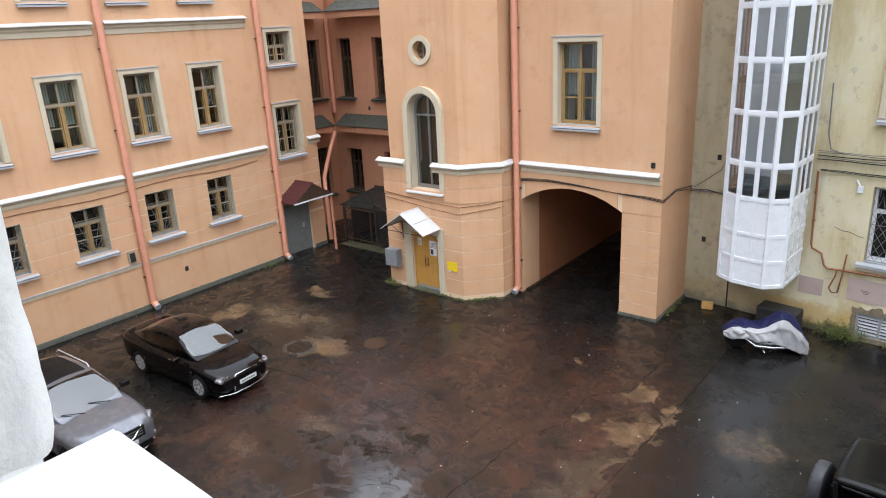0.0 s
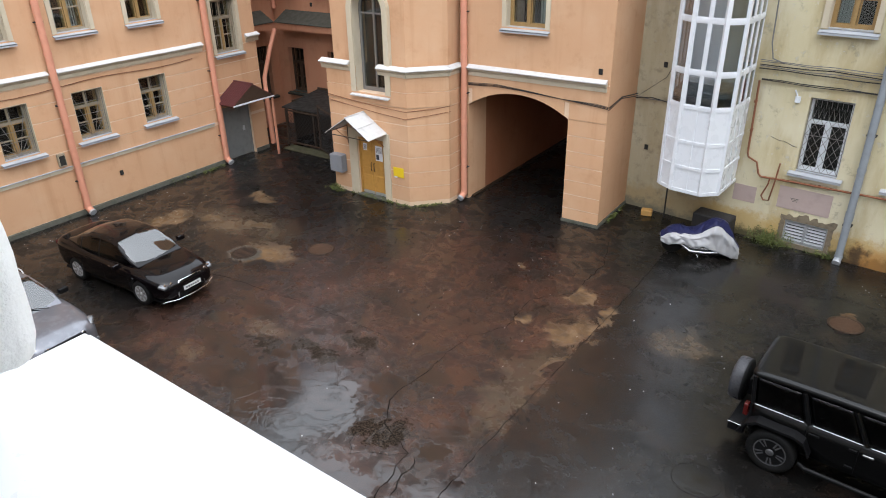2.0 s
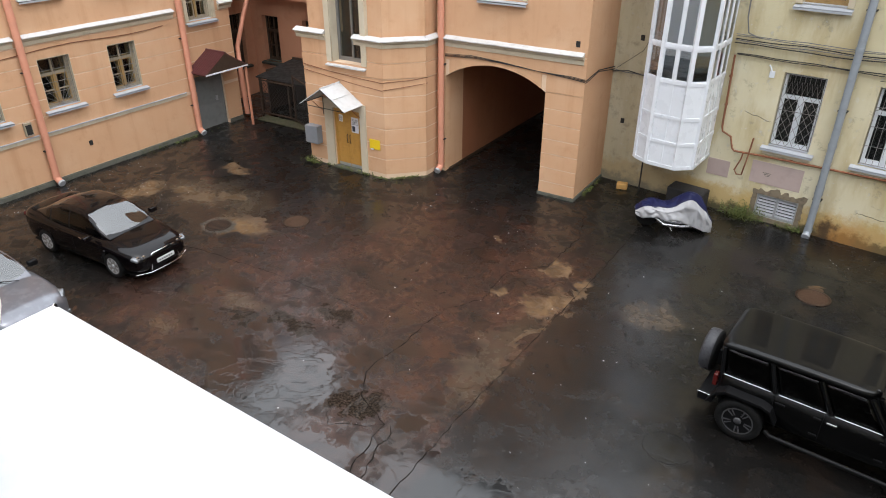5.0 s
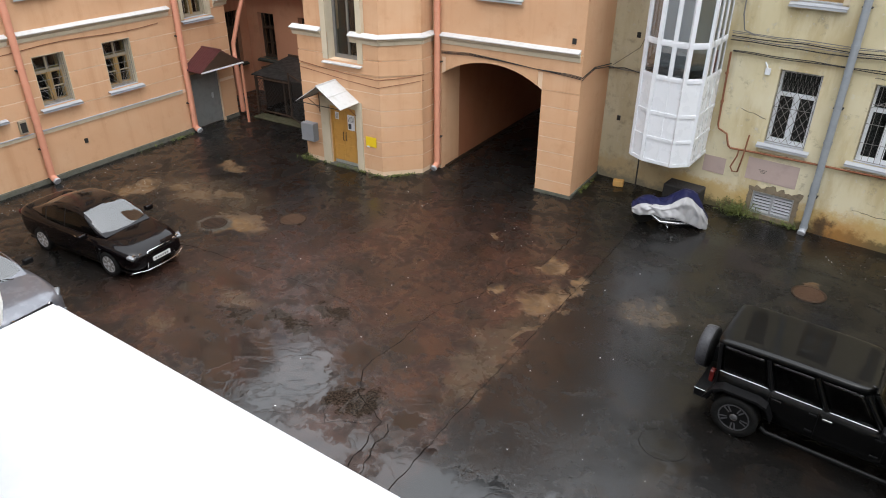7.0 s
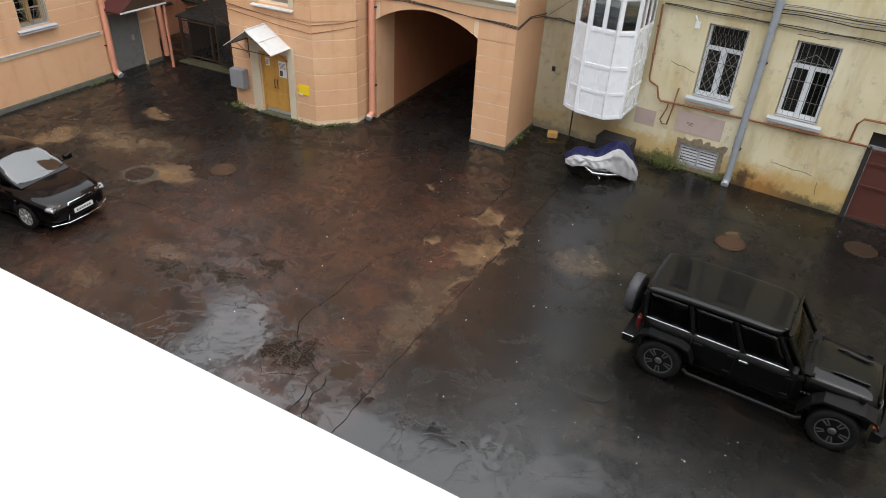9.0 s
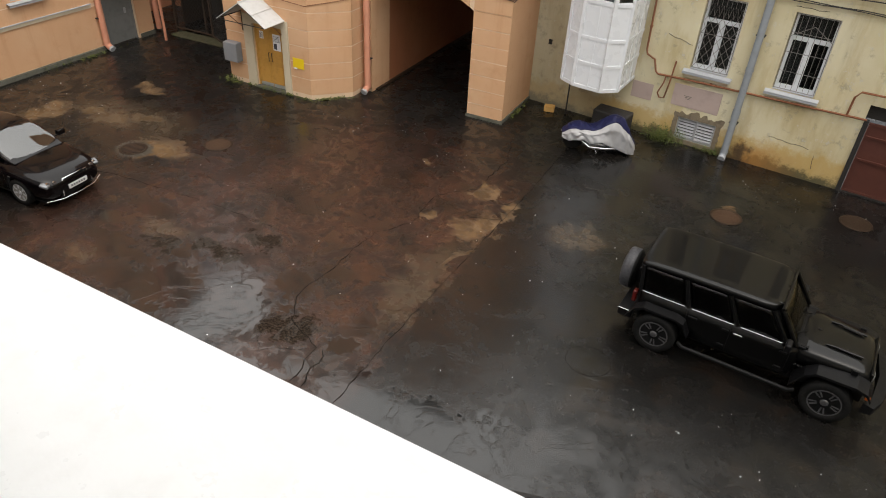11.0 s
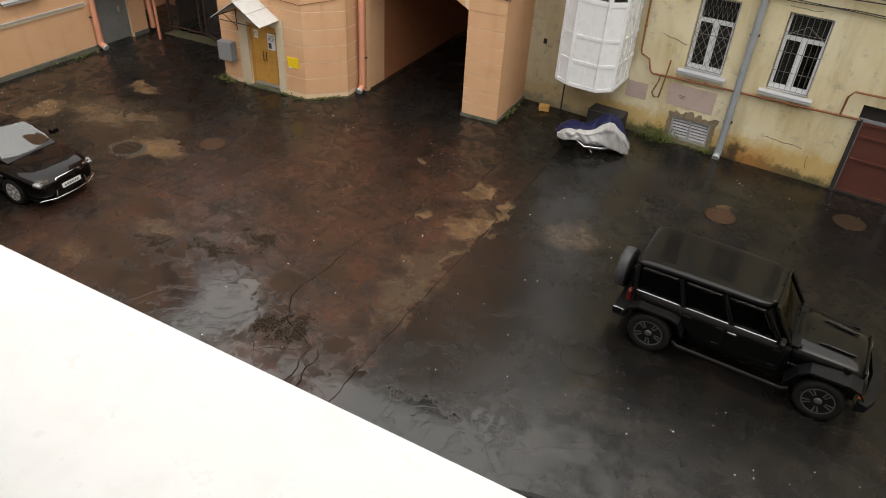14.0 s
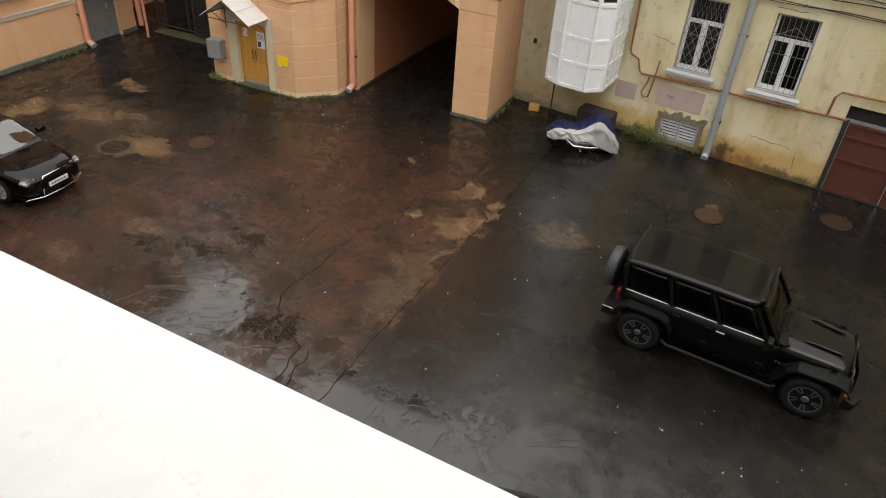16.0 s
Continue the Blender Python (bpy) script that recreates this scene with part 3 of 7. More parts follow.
# ---- gateway block with the arched passage ----
AX0, AX1, SPR, CROWN = -11.62, -8.13, 3.24, 3.78
half, rise = (AX1 - AX0) / 2, CROWN - SPR
rad = (half * half + rise * rise) / (2 * rise)
a_end = math.degrees(math.acos(half / rad))
ARCH = arc((AX0 + AX1) / 2, CROWN - rad, rad, 180 - a_end, a_end, 20)
BW = (-10.30, -9.02, 5.74, 8.13)
bm = pierced(-11.92, -6.97, 0, EAVES, 1.1, [(AX0, AX1, 0, CROWN), BW, (-10.3, -9.02, 10.0, 12.2)])
spandrel(bm, ARCH, CROWN, 0, 1.1)
wall_gate = solid("wall_gateway", bm, GROOVE, "orange plastered block pierced by an arched carriage passage", "wall", BLOCK, kind="structure")
part("upper_plaster", pierced(-11.92, -6.945, 4.4, EAVES, 0.022, [BW, (-10.3, -9.02, 10.0, 12.2)], -0.022), ORANGE, wall_gate)
bm = pierced(-11.92, -6.945, 3.28, 4.36, 0.022, [(AX0, AX1, 3.28, CROWN)], -0.022)
spandrel(bm, [p for p in ARCH if p[1] >= 3.28], CROWN, -0.022, 0.022)
part("frieze_plaster", bm, ORANGE, wall_gate)
courses(BLOCK, "course", AX1, -6.945, [0.08, 0.46, 0.92, 1.38, 1.84, 2.30, 2.78, 3.28], [], ORANGE, wall_gate)
courses(BLOCK, "course", -11.92, AX0, [0.08, 3.28], [], ORANGE, wall_gate)
part("foot", boxes((AX1 - 0.03, -6.92, -0.045, 0.0, 0, 0.09)), STONE, wall_gate)
GSIDE = pose(-6.97, 0, 0, 0, 0, 90)
wall_gside = solid("wall_gateway_side", pierced(18.52, 21.2, 0, EAVES, 0.3, []), ORANGE, "damp orange side face of the gateway block", "wall", GSIDE, kind="structure")
part("foot", boxes((18.46, 21.2, -0.045, 0.0, 0, 0.09)), STONE, wall_gside)
cornice(BLOCK, -11.6, -7.02, 4.49, high=0.30)
# passage
PASS = 32.0
bm = bmesh.new()
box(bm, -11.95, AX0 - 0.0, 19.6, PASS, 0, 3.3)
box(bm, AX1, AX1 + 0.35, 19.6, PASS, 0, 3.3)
solid("wall_passage", bm, REDDISH, "reddish side walls of the carriage passage, its shade in their colour", "wall", kind="structure")
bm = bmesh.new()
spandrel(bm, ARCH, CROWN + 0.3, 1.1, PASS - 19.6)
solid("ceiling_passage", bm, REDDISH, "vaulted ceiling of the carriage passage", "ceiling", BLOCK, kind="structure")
part("reveal_plaster", boxes((AX0 - 0.001, AX0 + 0.012, -0.02, 1.1, 0.0, SPR + 0.02), (AX1 - 0.012, AX1 + 0.001, 0.002, 1.1, 0.0, SPR + 0.02)), ORANGE, wall_gate)
solid("wall_next_yard", boxes((-24, 4, 46, 46.4, 0, 9)), ORANGE, "plain plaster wall of the yard beyond the passage", "wall", kind="structure")
solid("kerb_passage", boxes((AX0, AX0 + 0.12, 18.7, PASS, 0, 0.05)), CASTIRON, "low stone kerb along the passage wall", "kerb", kind="structure")

# ---- beige east wing ----
C = math.cos(radians(SLANT))
BWIN = [(-2.10, -1.04), (0.16, 1.23), (2.5, 3.56)]
bh = [(a, b, 2.29, 4.31) for a, b in BWIN[:2]] + [(a, b, 6.06, 8.2) for a, b in BWIN] + [(a, b, 9.9, 12) for a, b in BWIN] + [(2.55, 5.6, 0, 2.46), (-2.06, -0.93, 0.14, 0.82)]
wall_beige = solid("wall_beige", pierced(-7.2, 13.2, 0, EAVES, 0.6, bh), BEIGE, "stained beige plaster wall, mossy along the foot", "wall", BEIGE_M, kind="structure")

# ---- recess behind the tower ----
RB = pose(0, 22.0, 0)
RL = pose(-23.9, 0, 0, 0, 0, 90)
rh = [(-23.3, -22.45, 5.82, 8.34), (-21.17, -20.3, 5.82, 8.34), (-23.25, -22.3, 1.55, 3.5), (-19.0, -18.1, 5.82, 8.34), (-20.9, -19.9, 1.55, 3.5)]
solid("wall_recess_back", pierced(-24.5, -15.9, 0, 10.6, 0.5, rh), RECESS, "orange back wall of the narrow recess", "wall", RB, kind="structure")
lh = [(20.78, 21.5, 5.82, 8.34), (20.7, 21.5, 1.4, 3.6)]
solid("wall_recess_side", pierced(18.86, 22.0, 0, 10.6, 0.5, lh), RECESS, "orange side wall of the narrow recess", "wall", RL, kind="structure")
solid("wall_west_end", boxes((-23.9, -21.72, 18.35, 18.84, 0, EAVES)), ORANGE, "end wall of the orange wing", "wall", kind="structure")


def tin_ledge(name, z, deep):
    th = thing(name, "weathered mossy tin ledge on an orange moulding", "ledge", kind="structure")
    top = bmesh.new()
    box(top, -23.9 + deep + 0.002, -15.9, 22.0 - deep, 22.0, z, z + 0.03)
    for v in top.verts:
        if v.co.y > 21.99 and v.co.z > z + 0.01:
            v.co.z += 0.42
    part("tin_roof", top, MOSSYTIN, th)
    side = bmesh.new()
    box(side, -23.9, -23.9 + deep, 18.9, 22.0 - deep, z, z + 0.03)
    for v in side.verts:
        if v.co.x < -23.89 and v.co.z > z + 0.01:
            v.co.z += 0.42
    part("tin_roof", side, MOSSYTIN, th)
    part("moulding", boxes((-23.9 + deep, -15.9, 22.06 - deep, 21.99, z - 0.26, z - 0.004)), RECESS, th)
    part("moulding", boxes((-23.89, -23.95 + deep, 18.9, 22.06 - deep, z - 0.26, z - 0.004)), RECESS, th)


tin_ledge("ledge", 4.62, 0.75)
tin_ledge("ledge", 9.45, 0.75)

# ---- closing walls round the yard and the roofs ----
solid("wall_yard_east", boxes((12.6, 13.2, 0.27, 19.2, 0, EAVES)), BEIGE, "plain plaster wall closing the yard", "wall", kind="structure")
OPEN = (-1.25, 0.93, 8.40, 10.4)
solid("wall_south", pierced(-13.2, 22.3, 0, 10.9, 0.55, [OPEN]), OLDPLASTER, "pale plaster wall round the open window", "wall", pose(0, 0.27, 0, 0, 0, 180), kind="structure")
solid("wall_room", boxes((-1.6, 2.0, -3.2, -3.0, 7.4, 10.9), (-1.8, -1.6, -3.2, -0.29, 7.4, 10.9), (2.0, 2.2, -3.2, -0.29, 7.4, 10.9)), OLDPLASTER, "plain walls of the room behind the window", "wall", kind="structure")
solid("floor_room", boxes((-1.8, 2.2, -3.2, -0.29, 7.2, 7.39)), OLDWOOD, "plain floor of the room", "floor", kind="structure")
solid("ceiling_room", boxes((-1.8, 2.2, -3.2, -0.29, 10.91, 11.1)), OLDPLASTER, "plain ceiling of the room", "ceiling", kind="structure")
roof_bits = ((-30, -21.5, 0.2, 18.9, EAVES), (-22.3, 13.2, -9, 0.3, 11.2), (-16.0, -6.9, 17.5, 33, EAVES), (-7.2, 13.3, 20.9, 30, EAVES), (12.5, 20, 0.2, 20, EAVES), (-30, -15.9, 22.3, 30, 10.6), (-30, -23.7, 18.8, 22.3, 10.6))
for x0, x1, y0, y1, z in roof_bits:
    solid("roof", boxes((x0, x1, y0, y1, z + 0.004, z + 0.3)), MOSSYTIN, "flat dark tin roof at the eaves", "roof", kind="structure")

# ---- the camera's window ledge ----
ledge = bmesh.new()
box(ledge, -0.868, 1.30, -0.36, 0.345, 8.405, 8.452)
for v in ledge.verts:
    v.co.y -= 0.034 * (v.co.x + 0.85) if v.co.y > 0 else 0
    v.co.z -= 0.004 if v.co.y > 0 else 0
bmesh.ops.bevel(ledge, geom=ledge.edges[:], offset=0.006, segments=2, affect="EDGES")
solid("window_ledge", ledge, SILLWHITE, "broad white painted window ledge with specks of dirt", "window ledge", kind="structure")


def plaster_jamb():
    """Thick hand-smoothed plaster reveal with a rounded, uneven arris; its foot is set back on the ledge."""
    edge = [(-0.650, -0.28 + 0.05 * i) for i in range(10)]
    edge += [(-0.678 + 0.034 * math.cos(radians(a)), 0.182 + 0.03 * math.sin(radians(a))) for a in range(0, 91, 15)]
    edge += [(-0.75, 0.22), (-0.85, 0.232), (-0.95, 0.25)]
    bm = bmesh.new()
    rows = []
    for i in range(95):
        z = 8.452 + 1.94 * i / 94
        under = 0.09 if z < 8.56 else 0.012 * max(0.0, 1 - (z - 8.56) / 0.04) ** 2
        row = []
        for x, y in edge:
            d = 0.009 * noise.noise((x * 6, y * 6, z * 5.5)) + 0.004 * noise.noise((x * 30, y * 30, z * 24))
            row.append(bm.verts.new((x + d - under, y + d * 0.7 - (under if y > 0.1 else 0), z)))
        row += [bm.verts.new((-0.95, -0.28, z))]
        rows.append(row)
    n = len(rows[0])
    for a, b in zip(rows, rows[1:]):
        for j in range(n):
            bm.faces.new((a[j], a[(j + 1) % n], b[(j + 1) % n], b[j])).smooth = True
    bm.faces.new(rows[0][::-1]), bm.faces.new(rows[-1])
    solid("window_jamb", bm, OLDPLASTER, "thick white plaster jamb with a rounded uneven edge", "window jamb", kind="structure")


plaster_jamb()

# ---- windows ----
WIN_NO = [0]


def window(M, uc, z0, w, h, style, label):
    WIN_NO[0] += 1
    th = thing("window_%d" % WIN_NO[0], label, "window", M @ pose(uc, 0, z0), kind="structure")
    a = w / 2
    rec = 0.20 if style != "pvc" else 0.16
    if style in ("upper", "stair", "gate"):
        part("surround", pierced(-a - 0.14, a + 0.14, 0, h + 0.14, 0.035, [(-a, a, -1, h)], -0.056), CREAM, th)
        part("surround_cap", boxes((-a - 0.17, a + 0.17, -0.085, -0.022, h + 0.142, h + 0.175)), TIN, th)
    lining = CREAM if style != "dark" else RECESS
    if style != "pvc":
        part("reveal", pierced(-a, a, 0, h, 0.5, [(-a + 0.012, a - 0.012, 0.0, h - 0.012)], -0.018), lining, th)
    d = 0.17 if style != "pvc" else 0.15
    bm = boxes((-a - 0.15, a + 0.15, -d, 0.0, -0.055, -0.03), (-a + 0.014, a - 0.014, 0.0, rec, -0.03, 0.012))
    for v in bm.verts:
        if v.co.y < -0.1:
            v.co.z -= 0.045
    box(bm, -a - 0.15, a + 0.15, -d, -d + 0.012, -0.145, -0.075)
    part("window_sill", bm, MOSSYTIN if style == "dark" else TIN, th)
    if style == "pvc":
        part("sill_plaster", boxes((-a - 0.08, a + 0.08, -0.06, 0, -0.26, -0.09)), CREAM, th)
    fm = PVC if style == "pvc" else DARKWOOD if style == "dark" else (WOOD if style == "gate" else OLDWOOD)
    fw = 0.075 if style != "pvc" else 0.06
    b, top = a - 0.014, h - 0.014
    part("window_frame", pierced(-b, b, 0.012, top, 0.07, [(-b + fw, b - fw, 0.012 + fw, top - fw)], rec), fm, th)
    tz = h * (0.66 if style != "pvc" else 0.68)
    if style == "stair" and h < 1.5:
        tz = h * 0.55
    part("transom", boxes((-b + fw, b - fw, rec - 0.012, rec + 0.07, tz - 0.04, tz + 0.04)), fm, th)
    cm = WOOD if style not in ("pvc", "dark") else fm
    part("mullion", boxes((-0.045, 0.045, rec - 0.02, rec + 0.06, 0.012 + fw, tz - 0.04)), cm, th)
    x0, x1 = -b + fw, b - fw
    if style == "pvc":
        for s in (-1, 1):
            xa, xb = (x0, -0.055) if s < 0 else (0.055, x1)
            part("casement", pierced(xa, xb, 0.012 + fw, tz - 0.04, 0.05, [(xa + 0.028, xb - 0.028, 0.1 + 0.02, tz - 0.07)], rec + 0.004), PVC, th)
    else:
        part("mullion", boxes((-0.03, 0.03, rec, rec + 0.05, tz + 0.04, top - fw)), fm, th)
        for s in (-1, 1):
            xa, xb = (x0, -0.055) if s < 0 else (0.055, x1)
            part("glazing_bar", boxes((xa, xb, rec + 0.005, rec + 0.045, tz * 0.5 - 0.018, tz * 0.5 + 0.022)), fm, th)
            part("casement", pierced(xa, xb, 0.012 + fw, tz - 0.04, 0.03, [(xa + 0.035, xb - 0.035, 0.09 + 0.035, tz - 0.075)], rec + 0.012), WOOD if style not in ("stair", "dark") else fm, th)
    pane = part("pane", boxes((x0, -0.002, rec + 0.03, rec + 0.034, 0.06, tz)), GLASS, th)
    part("pane", boxes((0.002, x1, rec + 0.03, rec + 0.034, 0.06, tz)), GLASS, th)
    part("pane", boxes((x0, x1, rec + 0.03, rec + 0.034, tz + 0.002, top - 0.03)), GLASS, th)
    # the unlit inside painted as a near-black box, the inner frame and drapery
    if style != "pvc":
        part("inner_frame", pierced(-b, b, 0.02, top, 0.05, [(-b + 0.09, -0.05, 0.1, tz - 0.05), (0.05, b - 0.09, 0.1, tz - 0.05), (-b + 0.09, b - 0.09, tz + 0.05, top - 0.08)], rec + 0.2), cm if style != "gate" else WOOD, th)
    deep = 1.5
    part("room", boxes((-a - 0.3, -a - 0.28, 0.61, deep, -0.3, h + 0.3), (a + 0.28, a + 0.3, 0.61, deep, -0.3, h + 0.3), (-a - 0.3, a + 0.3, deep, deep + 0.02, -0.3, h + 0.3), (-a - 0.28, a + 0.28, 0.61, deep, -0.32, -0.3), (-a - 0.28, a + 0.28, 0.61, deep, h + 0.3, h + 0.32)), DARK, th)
    rng = random.Random(WIN_NO[0])
    if style in ("upper", "gate"):
        for s in (-1, 1):
            cw = rng.uniform(0.2, 0.42) * w
            bm = bmesh.new()
            n = 14
            cols = [(s * (a - 0.03) - s * cw * i / n, rec + 0.33 + 0.025 * math.sin(i * 1.9)) for i in range(n + 1)]
            lo = 0.05 if rng.random() < 0.6 else h * 0.35
            for (xa, ya), (xb, yb) in zip(cols, cols[1:]):
                extruded([(xa, lo), (xb, lo), (xb, h - 0.05), (xa, h - 0.05)], ya, ya + 0.01, bm)
            part("curtain", bm, CURTAIN, th)
    return th


def grille(th, w, h, y, pattern, material=GREYIRON):
    """Iron bars before a window, as one welded part per pattern."""
    a = w / 2
    bm = bmesh.new()
    r = 0.009
    for x in (-a + 0.03, a - 0.03):
        tube([(x, y, 0.03), (x, y, h - 0.03)], r, 5, bm)
    for z in (0.03, h - 0.03, h * 0.5):
        tube([(-a + 0.02, y, z), (a - 0.02, y, z)], r, 5, bm)
    if pattern == "diamond":
        n = 5
        step = (w - 0.06) / n
        z0, z1 = 0.03, h * 0.74
        for i in range(-7, n + 1):
            for s in (-1, 1):
                xa = -a + 0.03 + i * step
                pts = []
                for k in range(0, 41):
                    z = z0 + (z1 - z0) * k / 40
                    x = xa + (z - z0) * 0.62
                    if -a + 0.03 <= x <= a - 0.03:
                        pts.append((x * s, y - 0.004 * s, z))
                if len(pts) > 2:
                    tube([pts[0], pts[-1]], r * 0.8, 5, bm)
        for i in range(8):
            x = -a + 0.03 + (w - 0.06) * i / 8
            tube([(x, y, h * 0.74), (x + 0.5 * (w - 0.06) / 8, y, h * 0.9), (x + (w - 0.06) / 8, y, h * 0.74)], r * 0.8, 5, bm)
        for i in range(1, 8):
            x = -a + 0.03 + (w - 0.06) * i / 8
            tube([(x, y, h * 0.88), (x, y, h - 0.03)], r * 0.8, 5, bm)
    elif pattern == "fan":
        for i in range(1, 7):
            x = -a + 0.03 + (w - 0.06) * i / 7
            tube([(x, y, 0.03), (x, y, h - 0.03)], r * 0.8, 5, bm)
        for z in (h * 0.25, h * 0.75):
            tube([(-a + 0.02, y, z), (a - 0.02, y, z)], r * 0.8, 5, bm)
        tube([(-a + 0.03, y - 0.01, h * 0.70), (0, y - 0.01, h * 0.86), (a - 0.03, y - 0.01, h * 0.70)], r, 5, bm)
    elif pattern == "rays":
        for i in range(9):
            ang = radians(18 + 144 * i / 8)
            reach = min((a - 0.03) / max(abs(math.cos(ang)), 1e-3), (h - 0.06) / math.sin(ang))
            tube([(0, y, 0.03), (reach * math.cos(ang), y, 0.03 + reach * math.sin(ang))], r * 0.8, 5, bm)
        for z in (h * 0.3, h * 0.75):
            tube([(-a + 0.02, y, z), (a - 0.02, y, z)], r * 0.8, 5, bm)
    else:
        for i in range(1, 6):
            x = -a + 0.03 + (w - 0.06) * i / 6
            tube([(x, y, 0.03), (x, y, h - 0.03)], r, 5, bm)
    part("grille", bm, material, th, "welded iron window grille")


for u in UPPER:
    window(LEFT, u, UP_Z[0], 2 * wu, UP_Z[1] - UP_Z[0], "upper", "ochre wooden casement window in a cream plaster surround")
    window(LEFT, u, TOP_Z[0], 2 * wu, TOP_Z[1] - TOP_Z[0], "upper", "tall wooden casement window in a cream surround")
for u in LOWER:
    th = window(LEFT, u, LOW_Z[0], 2 * wl, LOW_Z[1] - LOW_Z[0], "low", "small barred wooden window on the ground floor")
    grille(th, 2 * wl, LOW_Z[1] - LOW_Z[0], 0.09, "rays")
for z0, z1 in (ST1, ST2, (10.3, 12.0)):
    th = window(LEFT, sum(ST_U) / 2, z0, ST_U[1] - ST_U[0], z1 - z0, "stair", "barred stair window in a cream plaster surround")
    grille(th, ST_U[1] - ST_U[0], z1 - z0, 0.12, "bars", OLDWOOD)
for z0, z1 in ((BW[2], BW[3]), (10.0, 12.2)):
    window(BLOCK, (BW[0] + BW[1]) / 2, z0, BW[1] - BW[0], z1 - z0, "gate", "ochre wooden window over the carriage passage")
for i, (a, b) in enumerate(BWIN):
    if i < 2:
        th = window(BEIGE_M, (a + b) / 2, 2.29, b - a, 2.02, "pvc", "white plastic window behind an iron grille")
        grille(th, b - a, 2.02, 0.05, "diamond" if i == 0 else "fan")
    window(BEIGE_M, (a + b) / 2, 6.06, b - a, 2.14, "gate", "brown wooden window in the stained beige wall")
    window(BEIGE_M, (a + b) / 2, 9.9, b - a, 2.1, "gate", "brown wooden window in the stained beige wall")
for u0, u1, z0, z1 in rh:
    window(RB, (u0 + u1) / 2, z0, u1 - u0, z1 - z0, "dark", "dark tall window in the shaded recess")
for u0, u1, z0, z1 in lh:
    window(RL, (u0 + u1) / 2, z0, u1 - u0, z1 - z0, "dark", "dark tall window in the shaded recess")

# arched tower window
aw = thing("window_arched", "tall grey arched stair window in a cream surround", "window", pose(AW[0], 16.85, 0), kind="structure")


def arched(w0, w1, foot, spring, d0, d1):
    """A flat arched band between two half widths."""
    bm = bmesh.new()
    outer = [(w1, foot)] + arc(0, spring, w1, 0, 180, 20) + [(-w1, foot)]
    inner = [(w0, foot)] + arc(0, spring, w0, 0, 180, 20) + [(-w0, foot)]
    for (xa, za), (xb, zb), (xc, zc), (xd, zd) in zip(outer, outer[1:], inner[1:], inner):
        extruded([(xa, za), (xb, zb), (xc, zc), (xd, zd)], d0, d1, bm)
    return bm


part("surround", arched(0.60, 0.80, 3.62, AW[3], -0.055, 0.12), CREAM, aw)
part("reveal", arched(0.588, 0.602, 3.62, AW[3], 0.0, 0.45), CREAM, aw)
part("window_frame", arched(0.50, 0.588, 3.62, AW[3], 0.30, 0.37), GREYIRON, aw)
part("mullion", boxes((-0.03, 0.03, 0.30, 0.36, 3.7, 6.65)), GREYIRON, aw)
part("glazing_bar", boxes((-0.5, -0.03, 0.31, 0.35, 6.0, 6.05), (0.03, 0.5, 0.31, 0.35, 6.0, 6.05)), GREYIRON, aw)
part("bottom_rail", boxes((-0.5, 0.5, 0.30, 0.37, 3.62, 3.74)), GREYIRON, aw)
bm = bmesh.new()
extruded([(-0.55, 3.66)] + [(0.55, 3.66)] + arc(0, AW[3], 0.55, 0, 180, 20), 0.335, 0.34, bm)
part("pane", bm, GLASS, aw)
bm = boxes((-0.78, 0.78, -0.17, 0.3, 3.575, 3.615))
for v in bm.verts:
    v.co.z -= 0.07 if v.co.y < 0 else 0
part("window_sill", bm, WHITETIN, aw)
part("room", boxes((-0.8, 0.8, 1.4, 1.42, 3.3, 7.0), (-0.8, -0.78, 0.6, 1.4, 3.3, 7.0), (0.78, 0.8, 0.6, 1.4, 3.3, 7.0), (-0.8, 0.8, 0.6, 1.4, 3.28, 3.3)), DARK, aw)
rw = thing("window_round", "small round window with a pale moulded rim", "window", pose(-14.27, 16.95, 8.04), kind="structure")
bm = bmesh.new()
for k in range(32):
    p = [(r * math.cos(2 * math.pi * (k + e) / 32), r * math.sin(2 * math.pi * (k + e) / 32)) for r, e in ((0.44, 0), (0.44, 1), (0.285, 1), (0.285, 0))]
    extruded(p, -0.05, 0.05, bm)
part("surround", bm, CREAM, rw)
part("pane", extruded(arc(0, 0, 0.28, 0, 360, 28)[:-1], 0.2, 0.205), GLASS, rw)
part("mullion", boxes((-0.02, 0.02, 0.17, 0.2, -0.27, 0.27)), GREYIRON, rw)
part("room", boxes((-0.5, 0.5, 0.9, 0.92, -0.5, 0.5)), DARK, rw)

